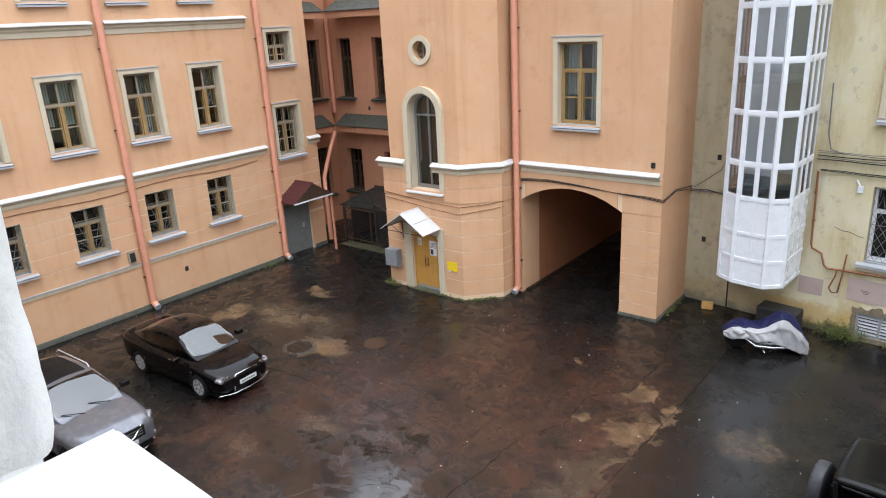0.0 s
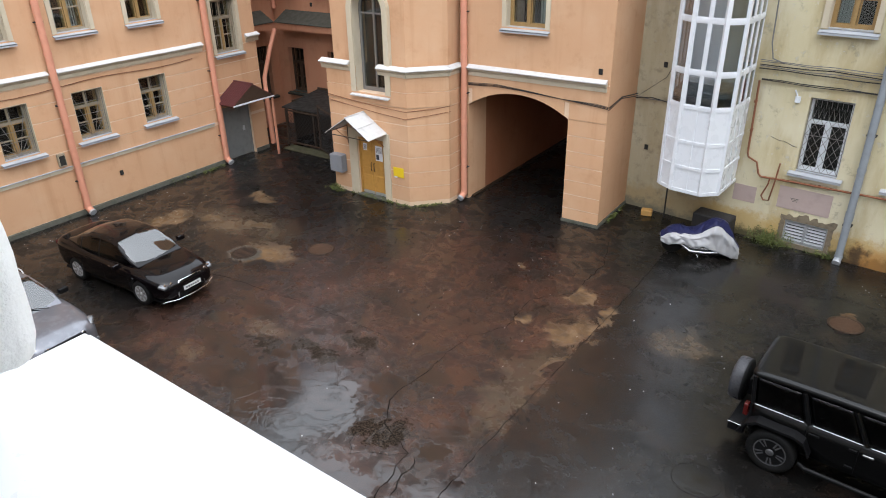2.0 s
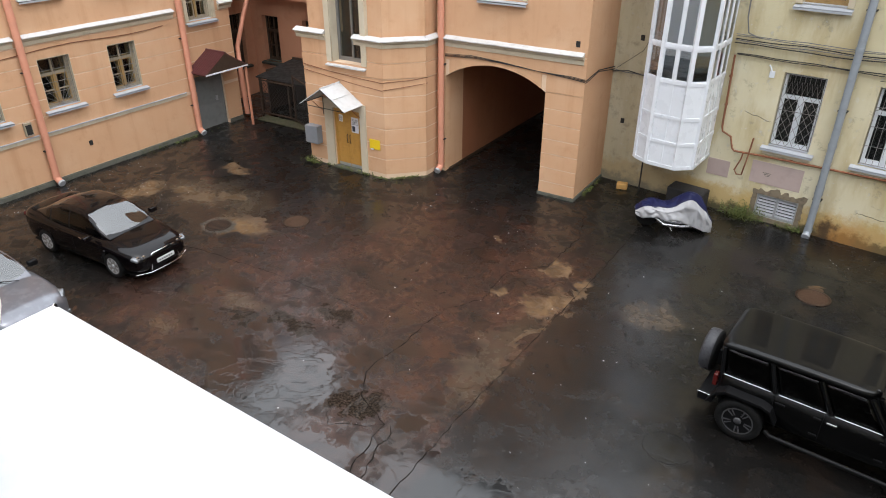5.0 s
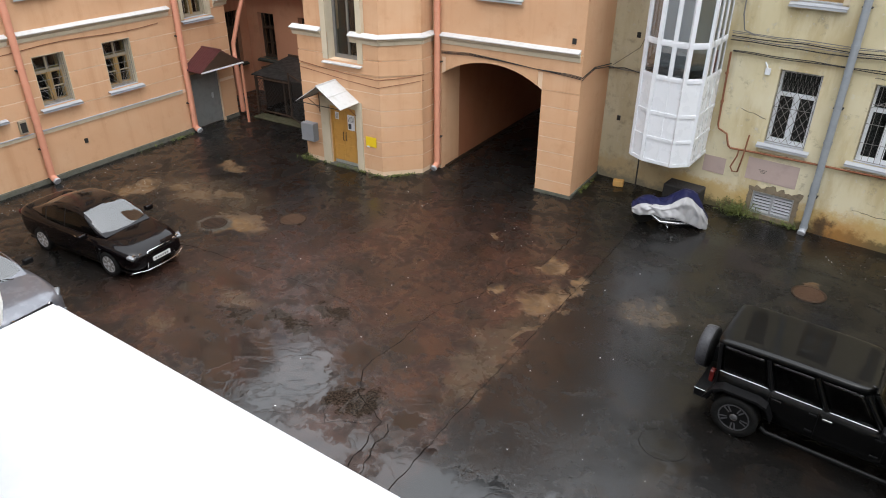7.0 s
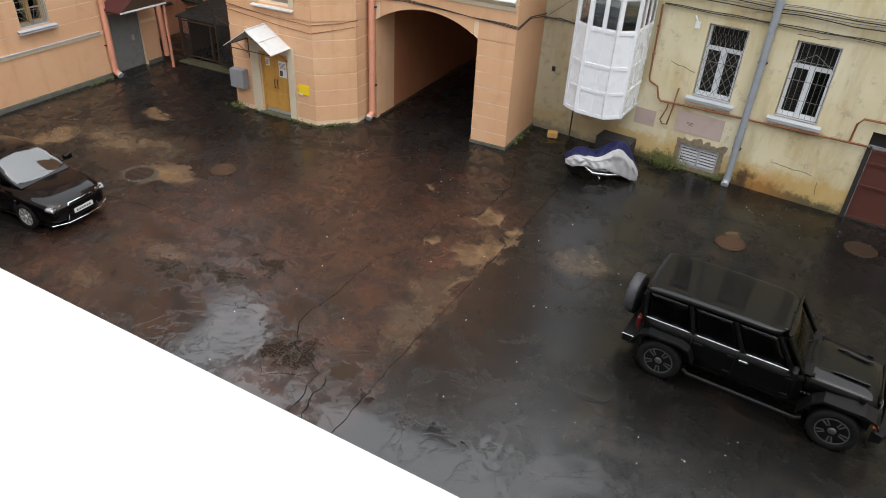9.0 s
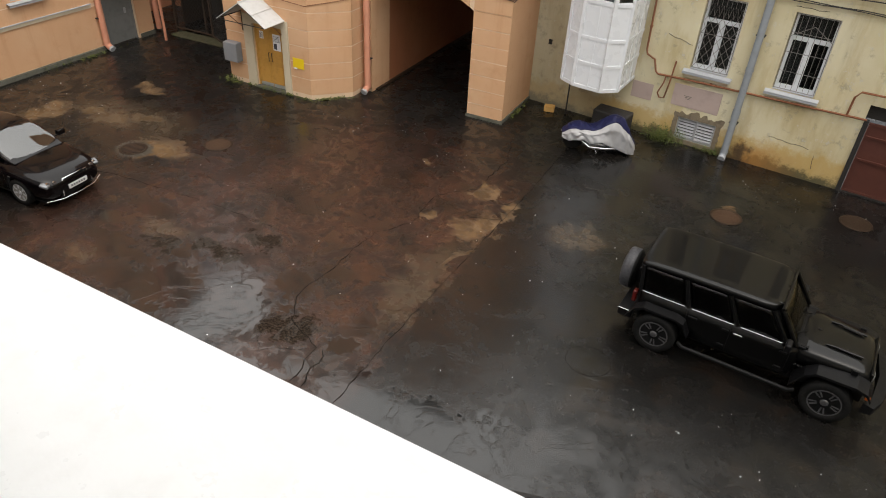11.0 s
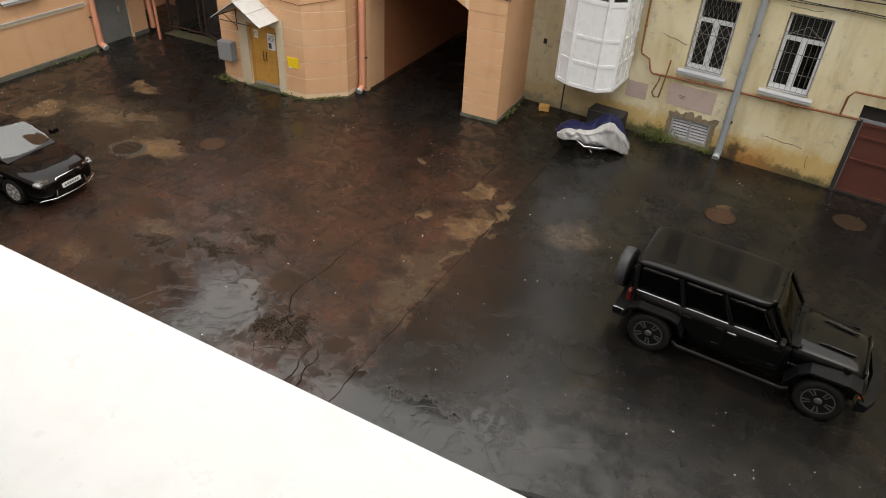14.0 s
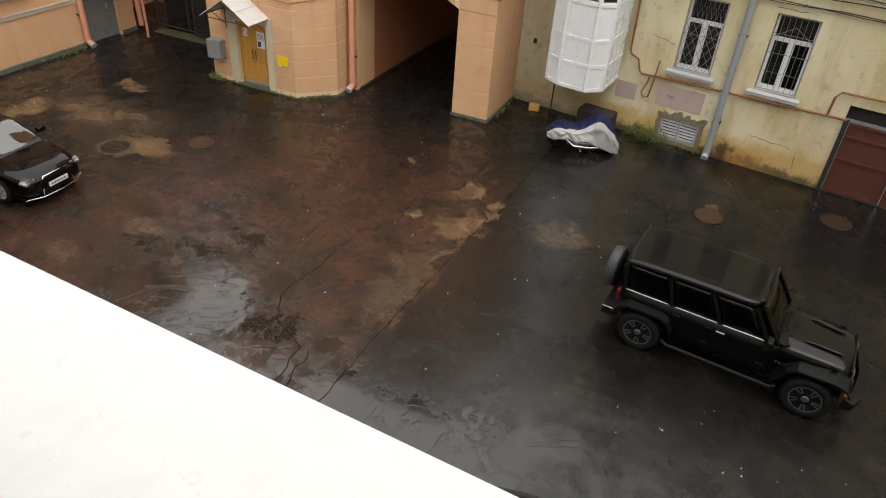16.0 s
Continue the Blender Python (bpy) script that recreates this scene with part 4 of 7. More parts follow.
# ---- tower door, canopy and fittings ----
dr = thing("door_1", "varnished two-leaf panelled wooden entrance door, closed", "door", pose(-14.43, 16.85, 0), kind="structure")
part("door_surround", pierced(-0.92, 0.81, 0, 2.36, 0.05, [(-0.57, 0.57, -1, 2.1)], -0.05), CREAM, dr)
part("door_frame", pierced(-0.57, 0.57, 0.06, 2.1, 0.1, [(-0.52, 0.52, -1, 2.05)], 0.06), DOORWOOD, dr)
part("threshold", boxes((-0.6, 0.6, -0.12, 0.2, 0.0, 0.06)), STONE, dr)
for s in (-1, 1):
    xa, xb = (-0.518, -0.003) if s < 0 else (0.003, 0.518)
    leaf = part("door_leaf", boxes((xa, xb, 0.10, 0.14, 0.065, 2.045)), DOORWOOD, dr)
    for z0, z1 in ((0.2, 0.75), (0.85, 1.02), (1.12, 1.92)):
        part("panel", soft_box(xa + 0.08, xb - 0.08, 0.082, 0.105, z0, z1, 0.012), DOORWOOD, leaf)
    part("kick_plate", boxes((xa + 0.01, xb - 0.01, 0.09, 0.1, 0.07, 0.17)), STEEL, leaf)
    part("door_handle", tube([(s * 0.06, 0.07, 0.92), (s * 0.06, 0.03, 0.94), (s * 0.06, 0.03, 1.2), (s * 0.06, 0.07, 1.22)], 0.014, 8), DARKWOOD, leaf)
n1 = thing("notice", "white paper notice pasted on the door", "notice", pose(-14.43, 16.85, 0))
part("sheet", boxes((-0.40, -0.24, 0.076, 0.079, 1.62, 1.86)), PAPER, n1)
part("text_bar", boxes(*[(-0.385, -0.26, 0.073, 0.0755, 1.66 + 0.035 * i, 1.672 + 0.035 * i) for i in range(5)]), INK, n1)
n2 = thing("notice", "large printed notice with a picture pasted on the door", "notice", pose(-14.43, 16.85, 0))
part("sheet", boxes((0.12, 0.42, 0.076, 0.079, 1.32, 1.84)), PAPER, n2)
part("text_bar", boxes(*[(0.15, 0.39, 0.073, 0.0755, 1.60 + 0.04 * i, 1.613 + 0.04 * i) for i in range(5)], (0.15, 0.27, 0.073, 0.0755, 1.36, 1.54)), INK, n2)

cp = thing("door_canopy", "small white tin gable canopy on iron brackets", "canopy", pose(-14.62, 16.83, 0))
bm = bmesh.new()
ridge, eave, hw, out = 2.98, 2.38, 0.92, 0.95
for s in (-1, 1):
    a = [bm.verts.new(p) for p in ((0, 0, ridge), (s * hw, 0, eave), (s * hw, -out, eave), (0, -out, ridge))]
    b = [bm.verts.new(v.co + Vector((0, 0, -0.025))) for v in a]
    bm.faces.new(a), bm.faces.new(b)
    for i in range(4):
        bm.faces.new((a[i], b[i], b[(i + 1) % 4], a[(i + 1) % 4]))
part("tin_roof", bm, WHITETIN, cp)
part("seam", tube([(0.46, 0.0, 2.69), (0.46, -out, 2.69)], 0.012, 5), WHITETIN, cp)
part("ridge_cap", tube([(0, 0, ridge + 0.005), (0, -out - 0.01, ridge + 0.005)], 0.025, 6), WHITETIN, cp)
for s in (-1, 1):
    part("bracket", tube([(s * 0.78, 0.0, 1.78), (s * 0.78, 0, 2.4), (s * 0.78, -0.9, 2.42)], 0.016, 6), IRON, cp)
    part("brace", tube([(s * 0.78, 0.0, 1.9), (s * 0.78, -0.55, 2.4)], 0.012, 6), RUST, cp)
part("front_bar", tube([(-0.9, -0.92, 2.36), (0.9, -0.92, 2.36)], 0.014, 6), IRON, cp)
part("gable_bar", tube([(-0.9, -0.93, 2.36), (0, -0.93, 2.94), (0.9, -0.93, 2.36)], 0.014, 6), IRON, cp)
mb = thing("meter_box", "grey painted metal cabinet on the tower wall", "meter box", pose(-15.8, 16.83, 0.75))
part("case", soft_box(-0.26, 0.26, -0.26, 0.0, 0, 0.62, 0.012), GREYBOX, mb)
part("lid", soft_box(-0.27, 0.27, -0.275, -0.262, 0.02, 0.60, 0.005), GREYBOX, mb)
ys = thing("sign", "yellow square plate with unreadable lettering", "sign", pose(-13.28, 16.825, 0.96))
part("plate", soft_box(-0.21, 0.21, -0.012, 0.0, 0, 0.33, 0.004), YELLOW, ys)
part("sticker", boxes((-0.17, -0.05, -0.016, -0.0125, -0.03, 0.02)), PAPER, ys)

# ---- grey door with tiled canopy ----
gd = thing("door_2", "grey steel door with a stained face, closed", "door", LEFT @ pose(17.44, 0, 0), kind="structure")
part("door_frame", pierced(-0.68, 0.68, 0, 2.12, 0.12, [(-0.62, 0.62, -1, 2.06)], 0.1), GREYDOOR, gd)
lf = part("door_leaf", boxes((-0.615, 0.615, 0.13, 0.17, 0.02, 2.055)), GREYDOOR, gd)
part("rib", soft_box(-0.52, 0.52, 0.118, 0.132, 0.2, 0.95, 0.01), GREYDOOR, lf)
part("rib", soft_box(-0.52, 0.52, 0.118, 0.132, 1.1, 1.9, 0.01), GREYDOOR, lf)
part("lock_plate", boxes((0.28, 0.38, 0.105, 0.118, 1.0, 1.2)), STEEL, lf)
part("door_handle", tube([(0.33, 0.11, 1.1), (0.33, 0.05, 1.1), (0.2, 0.05, 1.1)], 0.012, 6), STEEL, lf)
tc = thing("tiled_canopy", "brown metal-tile gable canopy over the grey door", "canopy", LEFT @ pose(17.5, -0.03, 0))
for s in (-1, 1):
    for i in range(9):
        y0 = -0.99 * i / 9
        bm = bmesh.new()
        rows = 5
        for j in range(rows):
            t0, t1 = j / rows, (j + 1) / rows + 0.04
            p = [(0 + s * 0.98 * t0, 3.02 - 0.62 * t0 + 0.0), (s * 0.98 * t1, 3.02 - 0.62 * t1 + 0.022), (s * 0.98 * t1, 3.02 - 0.62 * t1 - 0.004), (s * 0.98 * t0, 3.02 - 0.62 * t0 - 0.03)]
            extruded(p, y0 - 0.095, y0 - 0.01, bm)
            q = [(x, z + 0.034) for x, z in p]
            extruded(q, y0 - 0.055, y0 - 0.012, bm)
        part("roof_strip", bm, SHINGLE, tc)
part("ridge_tile", tube([(0, 0, 3.03), (0, -1.02, 3.03)], 0.05, 8), SHINGLE, tc)
part("front_bar", boxes((-1.02, 1.02, -1.03, -1.0, 2.36, 2.41)), PVC, tc)
part("gable_board", extruded([(-0.95, 2.415), (0.95, 2.415), (0, 3.0)], -0.998, -0.98), DARKWOOD, tc)
for s in (-1, 1):
    part("wall_plate", boxes((s * 0.9 - 0.03, s * 0.9 + 0.03, -0.98, 0.0, 2.30, 2.36)), DARKWOOD, tc)
part("post", boxes((0.93, 1.0, -0.98, -0.91, 0.0, 2.30)), PINK, tc)

# ---- downpipes ----


def downpipe(M, u, y, top, material, r, label, foot=0.24, kick=0.22):
    th = thing("downpipe", label, "downpipe", M @ pose(u, y, 0))
    n = 5
    zs = [foot + (top - foot) * i / n for i in range(n + 1)]
    for a, b in zip(zs, zs[1:]):
        part("pipe_length", tube([(0, 0, a), (0, 0, b)], r, 14), material, th)
        part("collar", tube([(0, 0, a - 0.04), (0, 0, a + 0.05)], r * 1.12, 14), material, th)
        part("bracket", boxes((-r * 1.2, r * 1.2, 0.0, -y, a + 0.9, a + 0.93)), IRON, th)
    part("outlet", tube([(0, 0, foot), (0, -kick * 0.4, foot - 0.08), (0, -kick, foot - 0.13)], r * 1.04, 14), material, th)
    part("outlet_rim", tube([(0, -kick + 0.03, foot - 0.12), (0, -kick - 0.03, foot - 0.15)], r * 1.1, 14), TIN, th)
    return th


downpipe(LEFT, 10.71, -0.16, EAVES, PINK, 0.105, "pink painted downpipe on the orange wall")
downpipe(LEFT, 16.50, -0.16, EAVES, PINK, 0.105, "pink painted downpipe on the orange wall")
downpipe(BLOCK, -11.70, -0.15, EAVES, PINK, 0.10, "pink painted downpipe beside the passage")
gp = downpipe(BEIGE_M, -0.49, -0.19, EAVES, GREYPIPE, 0.095, "dented grey metal downpipe on the beige wall", 0.2, 0.12)
part("elbow_band", tube([(0, 0, 1.28), (0, 0, 1.52)], 0.108, 14), GREYPIPE, gp)
rp = thing("downpipe", "crooked pink downpipe in the corner of the recess", "downpipe")
part("pipe_length", tube([(-23.7, 21.85, 9.4), (-23.7, 21.85, 5.1)], 0.09, 12), PINK, rp)
part("pipe_length", tube([(-23.1, 21.2, 4.35), (-22.9, 20.6, 3.6), (-22.2, 19.5, 2.7), (-21.75, 19.1, 2.2)], 0.09, 12), PINK, rp)
part("pipe_length", tube([(-21.72, 19.06, 2.25), (-21.6, 19.02, 0.15)], 0.10, 12), PINK, rp)

# ---- glazed shaft ----
bay = thing("glazed_bay", "white plastic glazed bay hanging on the beige wall", "bay window")
PA, PB, PC, PD = Vector((-5.42, 19.05, 0)), Vector((-4.99, 18.76, 0)), Vector((-4.13, 18.64, 0)), Vector((-3.70, 18.99, 0))
PE, P0 = Vector((-3.58, 20.42, 0)), Vector((-5.52, 20.66, 0))
LEVELS = [1.66, 2.34, 3.06, 4.02, 4.95, 6.27, 7.58, 8.89, 10.2, 11.5]
for p, q, n in ((P0, PA, 3), (PA, PB, 1), (PB, PC, 2), (PC, PD, 1), (PD, PE, 3)):
    L = (q - p).length
    ang = math.degrees(math.atan2(q.y - p.y, q.x - p.x))
    M = pose(p.x, p.y, 0, 0, 0, ang)

    def local(bm):
        bmesh.ops.transform(bm, matrix=M, verts=bm.verts[:])
        return bm

    post = 0.055
    part("corner_post", local(boxes((-0.05, 0.05, -0.02, 0.07, 1.63, 11.5))), PVC, bay)
    for j, (z0, z1) in enumerate(zip(LEVELS, LEVELS[1:])):
        part("rail", local(boxes((0.05, L - 0.05, -0.008, 0.06, z0 - 0.045, z0 + 0.045))), PVC, bay)
        for i in range(n):
            xa, xb = 0.05 + (L - 0.1) * i / n, 0.05 + (L - 0.1) * (i + 1) / n
            if i:
                part("mullion", local(boxes((xa - 0.03, xa + 0.03, -0.005, 0.055, z0 + 0.045, z1 - 0.045))), PVC, bay)
            if j < 3:
                part("panel", local(boxes((xa, xb, 0.012, 0.03, z0 + 0.045, z1 - 0.045))), PVC, bay)
            else:
                g = 0.03 if i else 0.0
                h2 = 0.03 if i < n - 1 else 0.0
                part("casement", local(pierced(xa + g, xb - h2, z0 + 0.045, z1 - 0.045, 0.04, [(xa + g + 0.03, xb - h2 - 0.03, z0 + 0.08, z1 - 0.08)], 0.004)), PVC, bay)
                part("pane", local(boxes((xa + g + 0.03, xb - h2 - 0.03, 0.02, 0.026, z0 + 0.08, z1 - 0.08))), BAYGLASS, bay)
bm = bmesh.new()
for z0, z1, name in ((1.60, 1.66, "floor_plate"), (11.5, 11.6, "roof_plate")):
    bm = bmesh.new()
    a = [bm.verts.new((v.x, v.y, z0)) for v in (P0, PA, PB, PC, PD, PE)]
    b = [bm.verts.new((v.x, v.y, z1)) for v in (P0, PA, PB, PC, PD, PE)]
    bm.faces.new(a), bm.faces.new(b)
    for i in range(6):
        bm.faces.new((a[i], a[(i + 1) % 6], b[(i + 1) % 6], b[i]))
    part(name, bm, PVC if z0 < 5 else TIN, bay)
for z in (4.3, 7.0, 9.7):
    bm = bmesh.new()
    pts = [P0 + Vector((0.1, -0.1, 0)), PA + Vector((0.1, 0.05, 0)), PB + Vector((0.03, 0.1, 0)), PC + Vector((-0.03, 0.1, 0)), PD + Vector((-0.1, 0.05, 0)), PE + Vector((-0.1, -0.1, 0))]
    a = [bm.verts.new((v.x, v.y, z)) for v in pts]
    b = [bm.verts.new((v.x, v.y, z + 0.12)) for v in pts]
    bm.faces.new(a), bm.faces.new(b)
    for i in range(6):
        bm.faces.new((a[i], a[(i + 1) % 6], b[(i + 1) % 6], b[i]))
    part("inner_floor", bm, GREYDOOR, bay)
# added pale panel behind the panes, there to brighten the bay's glass
back = boxes((0.02, (PE - P0).length - 0.02, 0.0, 0.03, 3.06, 11.5))
bmesh.ops.transform(back, matrix=pose(P0.x, P0.y - 0.02, 0, 0, 0, math.degrees(math.atan2(PE.y - P0.y, PE.x - P0.x))), verts=back.verts[:])
part("brightening_panel", back, simple("pale_brightening_grey", (0.42, 0.45, 0.47), 0.6, 0, 0.35, 1.2), bay)
part("stay", tube([(-5.5, 20.4, 0.0), (-5.5, 20.4, 1.6)], 0.025, 6), IRON, bay)
# low dark box that fills the dark place under the bay
solid("dark_box", soft_box(-0.55, 0.55, -0.3, 0.3, 0, 0.66, 0.05, 3), CABLE, "low dark box under the glazed bay", "box", pose(-3.9, 19.95, 0, 0, 0, SLANT))
yb = thing("stone_block", "chipped tan painted block by the wall foot", "block", pose(-6.02, 20.30, 0, 0, 0, 12))
part("block", soft_box(-0.17, 0.17, -0.12, 0.12, 0, 0.2, 0.03), simple("tan_paint", (0.55, 0.32, 0.10), 0.7, 0, 0.4, 9), yb)

# ---- beige wall: patches, vent, gate, pipes and wires ----
for u0, u1, z0, z1 in ((-2.38, -1.0, 1.13, 1.78), (-3.62, -2.98, 1.05, 1.55)):
    ob = solid("plaster_patch", soft_box(u0, u1, -0.012, 0, z0, z1, 0.005), MAUVE, "square mauve plaster repair on the beige wall", "patch", BEIGE_M, kind="structure")
wr = thing("wall_writing", "faint stencilled lettering on the plaster repair", "lettering", BEIGE_M)
part("text_bar", boxes((-2.05, -1.82, -0.016, -0.0125, 1.46, 1.475), (-2.02, -1.85, -0.016, -0.0125, 1.42, 1.435), (-1.98, -1.86, -0.016, -0.0125, 1.38, 1.392)), STONE, wr)
vt = thing("vent", "grey twin louvred cellar vent in the wall foot", "vent", BEIGE_M @ pose(-1.495, 0, 0.14))
part("frame", pierced(-0.565, 0.565, 0, 0.68, 0.05, [(-0.52, -0.03, 0.06, 0.62), (0.03, 0.52, 0.06, 0.62)], 0.02), STEEL, vt)
for s in (-1, 1):
    for i in range(6):
        bm = boxes((-0.245, 0.245, -0.035, 0.035, -0.006, 0.006))
        bmesh.ops.transform(bm, matrix=pose(s * 0.275, 0.05, 0.11 + 0.092 * i, 38), verts=bm.verts[:])
        part("slat", bm, STEEL, vt)
part("backing", boxes((-0.56, 0.56, 0.12, 0.14, 0.0, 0.68)), DARK, vt)
def broken_rim():
    """Knocked-out plaster edge round the cellar vent."""
    rng = random.Random(11)
    inner, outer = [], []
    for i in range(64):
        a = 2 * math.pi * i / 64
        q = 1 / max(abs(math.cos(a)), abs(math.sin(a)))
        x, z = math.cos(a) * q, math.sin(a) * q
        inner.append((-1.495 + 0.566 * x, 0.48 + 0.342 * z))
        wide = 0.10 + (0.16 if z > 0.6 else 0.06) * rng.random()
        outer.append((-1.495 + (0.566 + wide) * x, max(0.012, 0.48 + (0.342 + wide) * z)))
    bm = bmesh.new()
    for i in range(64):
        j = (i + 1) % 64
        extruded([inner[i], outer[i], outer[j], inner[j]], -0.012 - 0.014 * rng.random(), 0.03, bm)
    return bm


solid("vent_surround", broken_rim(), simple("broken_plaster", (0.20, 0.16, 0.11), 0.9, 0, 0.7, 9, (0.05, 0.045, 0.035), 0.6), "broken plaster rim round the cellar vent", "rim", BEIGE_M, kind="structure")
for seed, (u, z, n) in enumerate(((0.5, 0.95, 9), (1.75, 0.75, 5), (-2.9, 3.1, 6), (0.1, 4.45, 7))):
    rng = random.Random(40 + seed)
    pts = [(u, -0.003, z)]
    for i in range(n):
        pts.append((pts[-1][0] + (0.12 if seed != 1 else 0.01) + rng.uniform(-0.02, 0.02), -0.003, pts[-1][2] + rng.uniform(-0.05, 0.03) - (0.07 if seed == 1 else 0)))
    solid("wall_crack", tube(pts, 0.006, 4), CABLE, "hairline crack in the beige plaster", "crack", BEIGE_M, kind="structure")
gt = thing("gate", "dark brown sheet-metal gate, closed", "gate", BEIGE_M @ pose(2.55, 0, 0))
part("gate_post", boxes((0.0, 0.12, -0.05, 0.1, 0, 2.05)), IRON, gt)
for i in range(2):
    x0 = 0.13 + 1.42 * i
    lf = part("gate_leaf", boxes((x0, x0 + 1.40, 0.0, 0.03, 0.05, 2.02)), BROWNGATE, gt)
    for z in (0.06, 0.98, 1.62, 1.96):
        part("rail", boxes((x0, x0 + 1.40, -0.04, -0.002, z, z + 0.055)), BROWNGATE, lf)
    for x in (x0, x0 + 1.35):
        part("stile", boxes((x, x + 0.05, -0.046, -0.006, 0.12, 1.95)), BROWNGATE, lf)
part("lintel", boxes((0.0, 3.05, 0.2, 0.5, 2.06, 2.44)), IRON, gt)
part("threshold", boxes((0.0, 3.05, -0.03, 0.05, 0, 0.03)), IRON, gt)
gas = thing("gas_pipe", "rusty gas pipe fixed along the beige wall", "pipe", BEIGE_M)
part("riser", tube([(-3.45, -0.08, 4.58), (-3.40, -0.08, 2.55), (-3.36, -0.08, 2.42), (-3.1, -0.1, 2.32), (-3.0, -0.1, 2.0), (-2.92, -0.1, 1.93)], 0.028, 8), RUST, gas)
part("main", tube([(-2.92, -0.1, 1.93), (-2.1, -0.1, 1.97), (2.1, -0.1, 2.08), (2.3, -0.1, 2.09), (2.6, -0.1, 2.09)], 0.03, 8), RUST, gas)
part("loop", tube([(-2.66, -0.13, 1.95), (-2.68, -0.14, 1.75), (-2.80, -0.14, 1.4), (-2.72, -0.14, 1.28), (-2.58, -0.14, 1.30), (-2.52, -0.13, 1.8), (-2.48, -0.1, 2.42)], 0.022, 8), RUST, gas)
part("riser", tube([(2.12, -0.1, 2.08), (2.14, -0.12, 2.6), (2.25, -0.12, 2.76), (3.6, -0.12, 2.80)], 0.028, 8), RUST, gas)
for u, z in ((-3.45, 4.0), (-3.42, 3.2), (-1.4, 1.99), (0.9, 2.05)):
    part("clip", soft_box(u - 0.03, u + 0.03, -0.12, 0.0, z - 0.03, z + 0.03, 0.005), RUST, gas)
wires = thing("wire_bundle", "bundle of grey cables slung along the beige wall", "cable", BEIGE_M)
for i, (z, dz) in enumerate(((5.09, 0.02), (5.03, -0.015), (4.98, 0.01), (4.92, -0.02), (5.15, 0.0))):
    pts = [(-3.5 + 0.6 * k, -0.09 - 0.015 * i, z + dz * math.sin(k * 1.3 + i) - 0.012 * (k % 3)) for k in range(16)]
    part("cable", tube(pts, 0.012 + 0.004 * (i % 2), 6), CABLE if i % 2 else GREYCABLE, wires)
part("cable", tube([(-3.35, -0.1, 6.9), (-3.3, -0.12, 5.6), (-3.2, -0.12, 5.2), (-2.9, -0.1, 5.1)], 0.02, 6), GREYCABLE, wires)
w2 = thing("wire_bundle", "thin black cable along the beige wall", "cable", BEIGE_M)
part("cable", tube([(-3.4 + 0.5 * k, -0.06, 4.63 + 0.012 * math.sin(k * 2.0)) for k in range(18)], 0.014, 6), CABLE, w2)
part("cable", tube([(-3.4 + 0.5 * k, -0.08, 4.60 + 0.015 * math.sin(k * 1.4 + 1)) for k in range(18)], 0.012, 6), CABLE, w2)
wd = thing("wire_bundle", "cables running from the orange block to the bay", "cable", BEIGE_M)
part("cable", tube([(-7.0, -0.05, 3.62), (-6.6, -0.06, 3.58), (-5.7, -0.06, 3.60)], 0.015, 6), GREYCABLE, wd)
part("cable", tube([(-7.0, -0.08, 3.56), (-6.5, -0.06, 3.64), (-5.7, -0.06, 3.54)], 0.016, 6), CABLE, wd)
part("cable", tube([(-6.9, -0.04, 3.66), (-6.1, -0.04, 4.3), (-5.75, -0.04, 5.1)], 0.008, 5), CABLE, wd)
wg = thing("wire_bundle", "dark cables sagging across the passage front", "cable", BLOCK)
for i, dz in enumerate((0.0, -0.03, 0.035)):
    part("cable", tube([(-11.6, -0.05, 3.92 + dz), (-10.6, -0.05 - 0.01 * i, 3.98 + dz), (-9.6, -0.05, 3.93 + dz * 0.5), (-8.4, -0.05, 3.84), (-7.3, -0.05, 3.80 - dz), (-6.93, -0.05, 3.76 - dz)], 0.010, 6), CABLE, wg)
part("cable", tube([(-6.91, -0.04, 3.76), (-6.9, 0.9, 3.88), (-6.9, 2.3, 3.70)], 0.016, 6), CABLE, wg)
part("cable", tube([(-6.91, -0.04, 3.70), (-6.9, 0.9, 3.84), (-6.9, 2.3, 3.62)], 0.013, 6), CABLE, wg)
wt2 = thing("wire_bundle", "thin cables looping round the tower", "cable", TOWER)
for z, sag in ((3.30, 0.10), (3.12, 0.16)):
    part("cable", tube([(-16.1, -0.05, z + 0.1), (-15.0, -0.06, z), (-14.0, -0.06, z - sag * 0.6), (-12.9, -0.06, z - sag), (-12.2, 0.6, z - 0.05), (-11.88, 1.0, z)], 0.011, 5), RUST, wt2)
wl2 = thing("wire_bundle", "thin cable along the orange wall", "cable", LEFT)
part("cable", tube([(6 + 0.7 * k, -0.035, 4.12 + 0.05 * math.sin(k * 0.9) + 0.004 * k) for k in range(15)], 0.012, 5), RUST, wl2)
# near-black blocks paint the darkness of small vent holes
for M, u, z, y in ((BLOCK, -7.25, 4.75, -0.03), (BEIGE_M, -6.2, 4.65, 0.0), (BEIGE_M, -6.5, 2.05, 0.0), (LEFT, 12.2, 0.95, -0.025), (RB, -21.6, 5.35, 0)):
    solid("wall_vent", soft_box(-0.06, 0.06, -0.02, 0.03, -0.08, 0.08, 0.01), DARK, "small vent hole, its darkness painted as a near-black block", "vent", M @ pose(u, y, z))
mk = thing("gas_box", "small grey metal box on the orange wall", "box", LEFT @ pose(10.32, -0.025, 1.75))
part("case", soft_box(-0.12, 0.12, -0.1, 0, 0, 0.42, 0.01), OLDWOOD, mk)
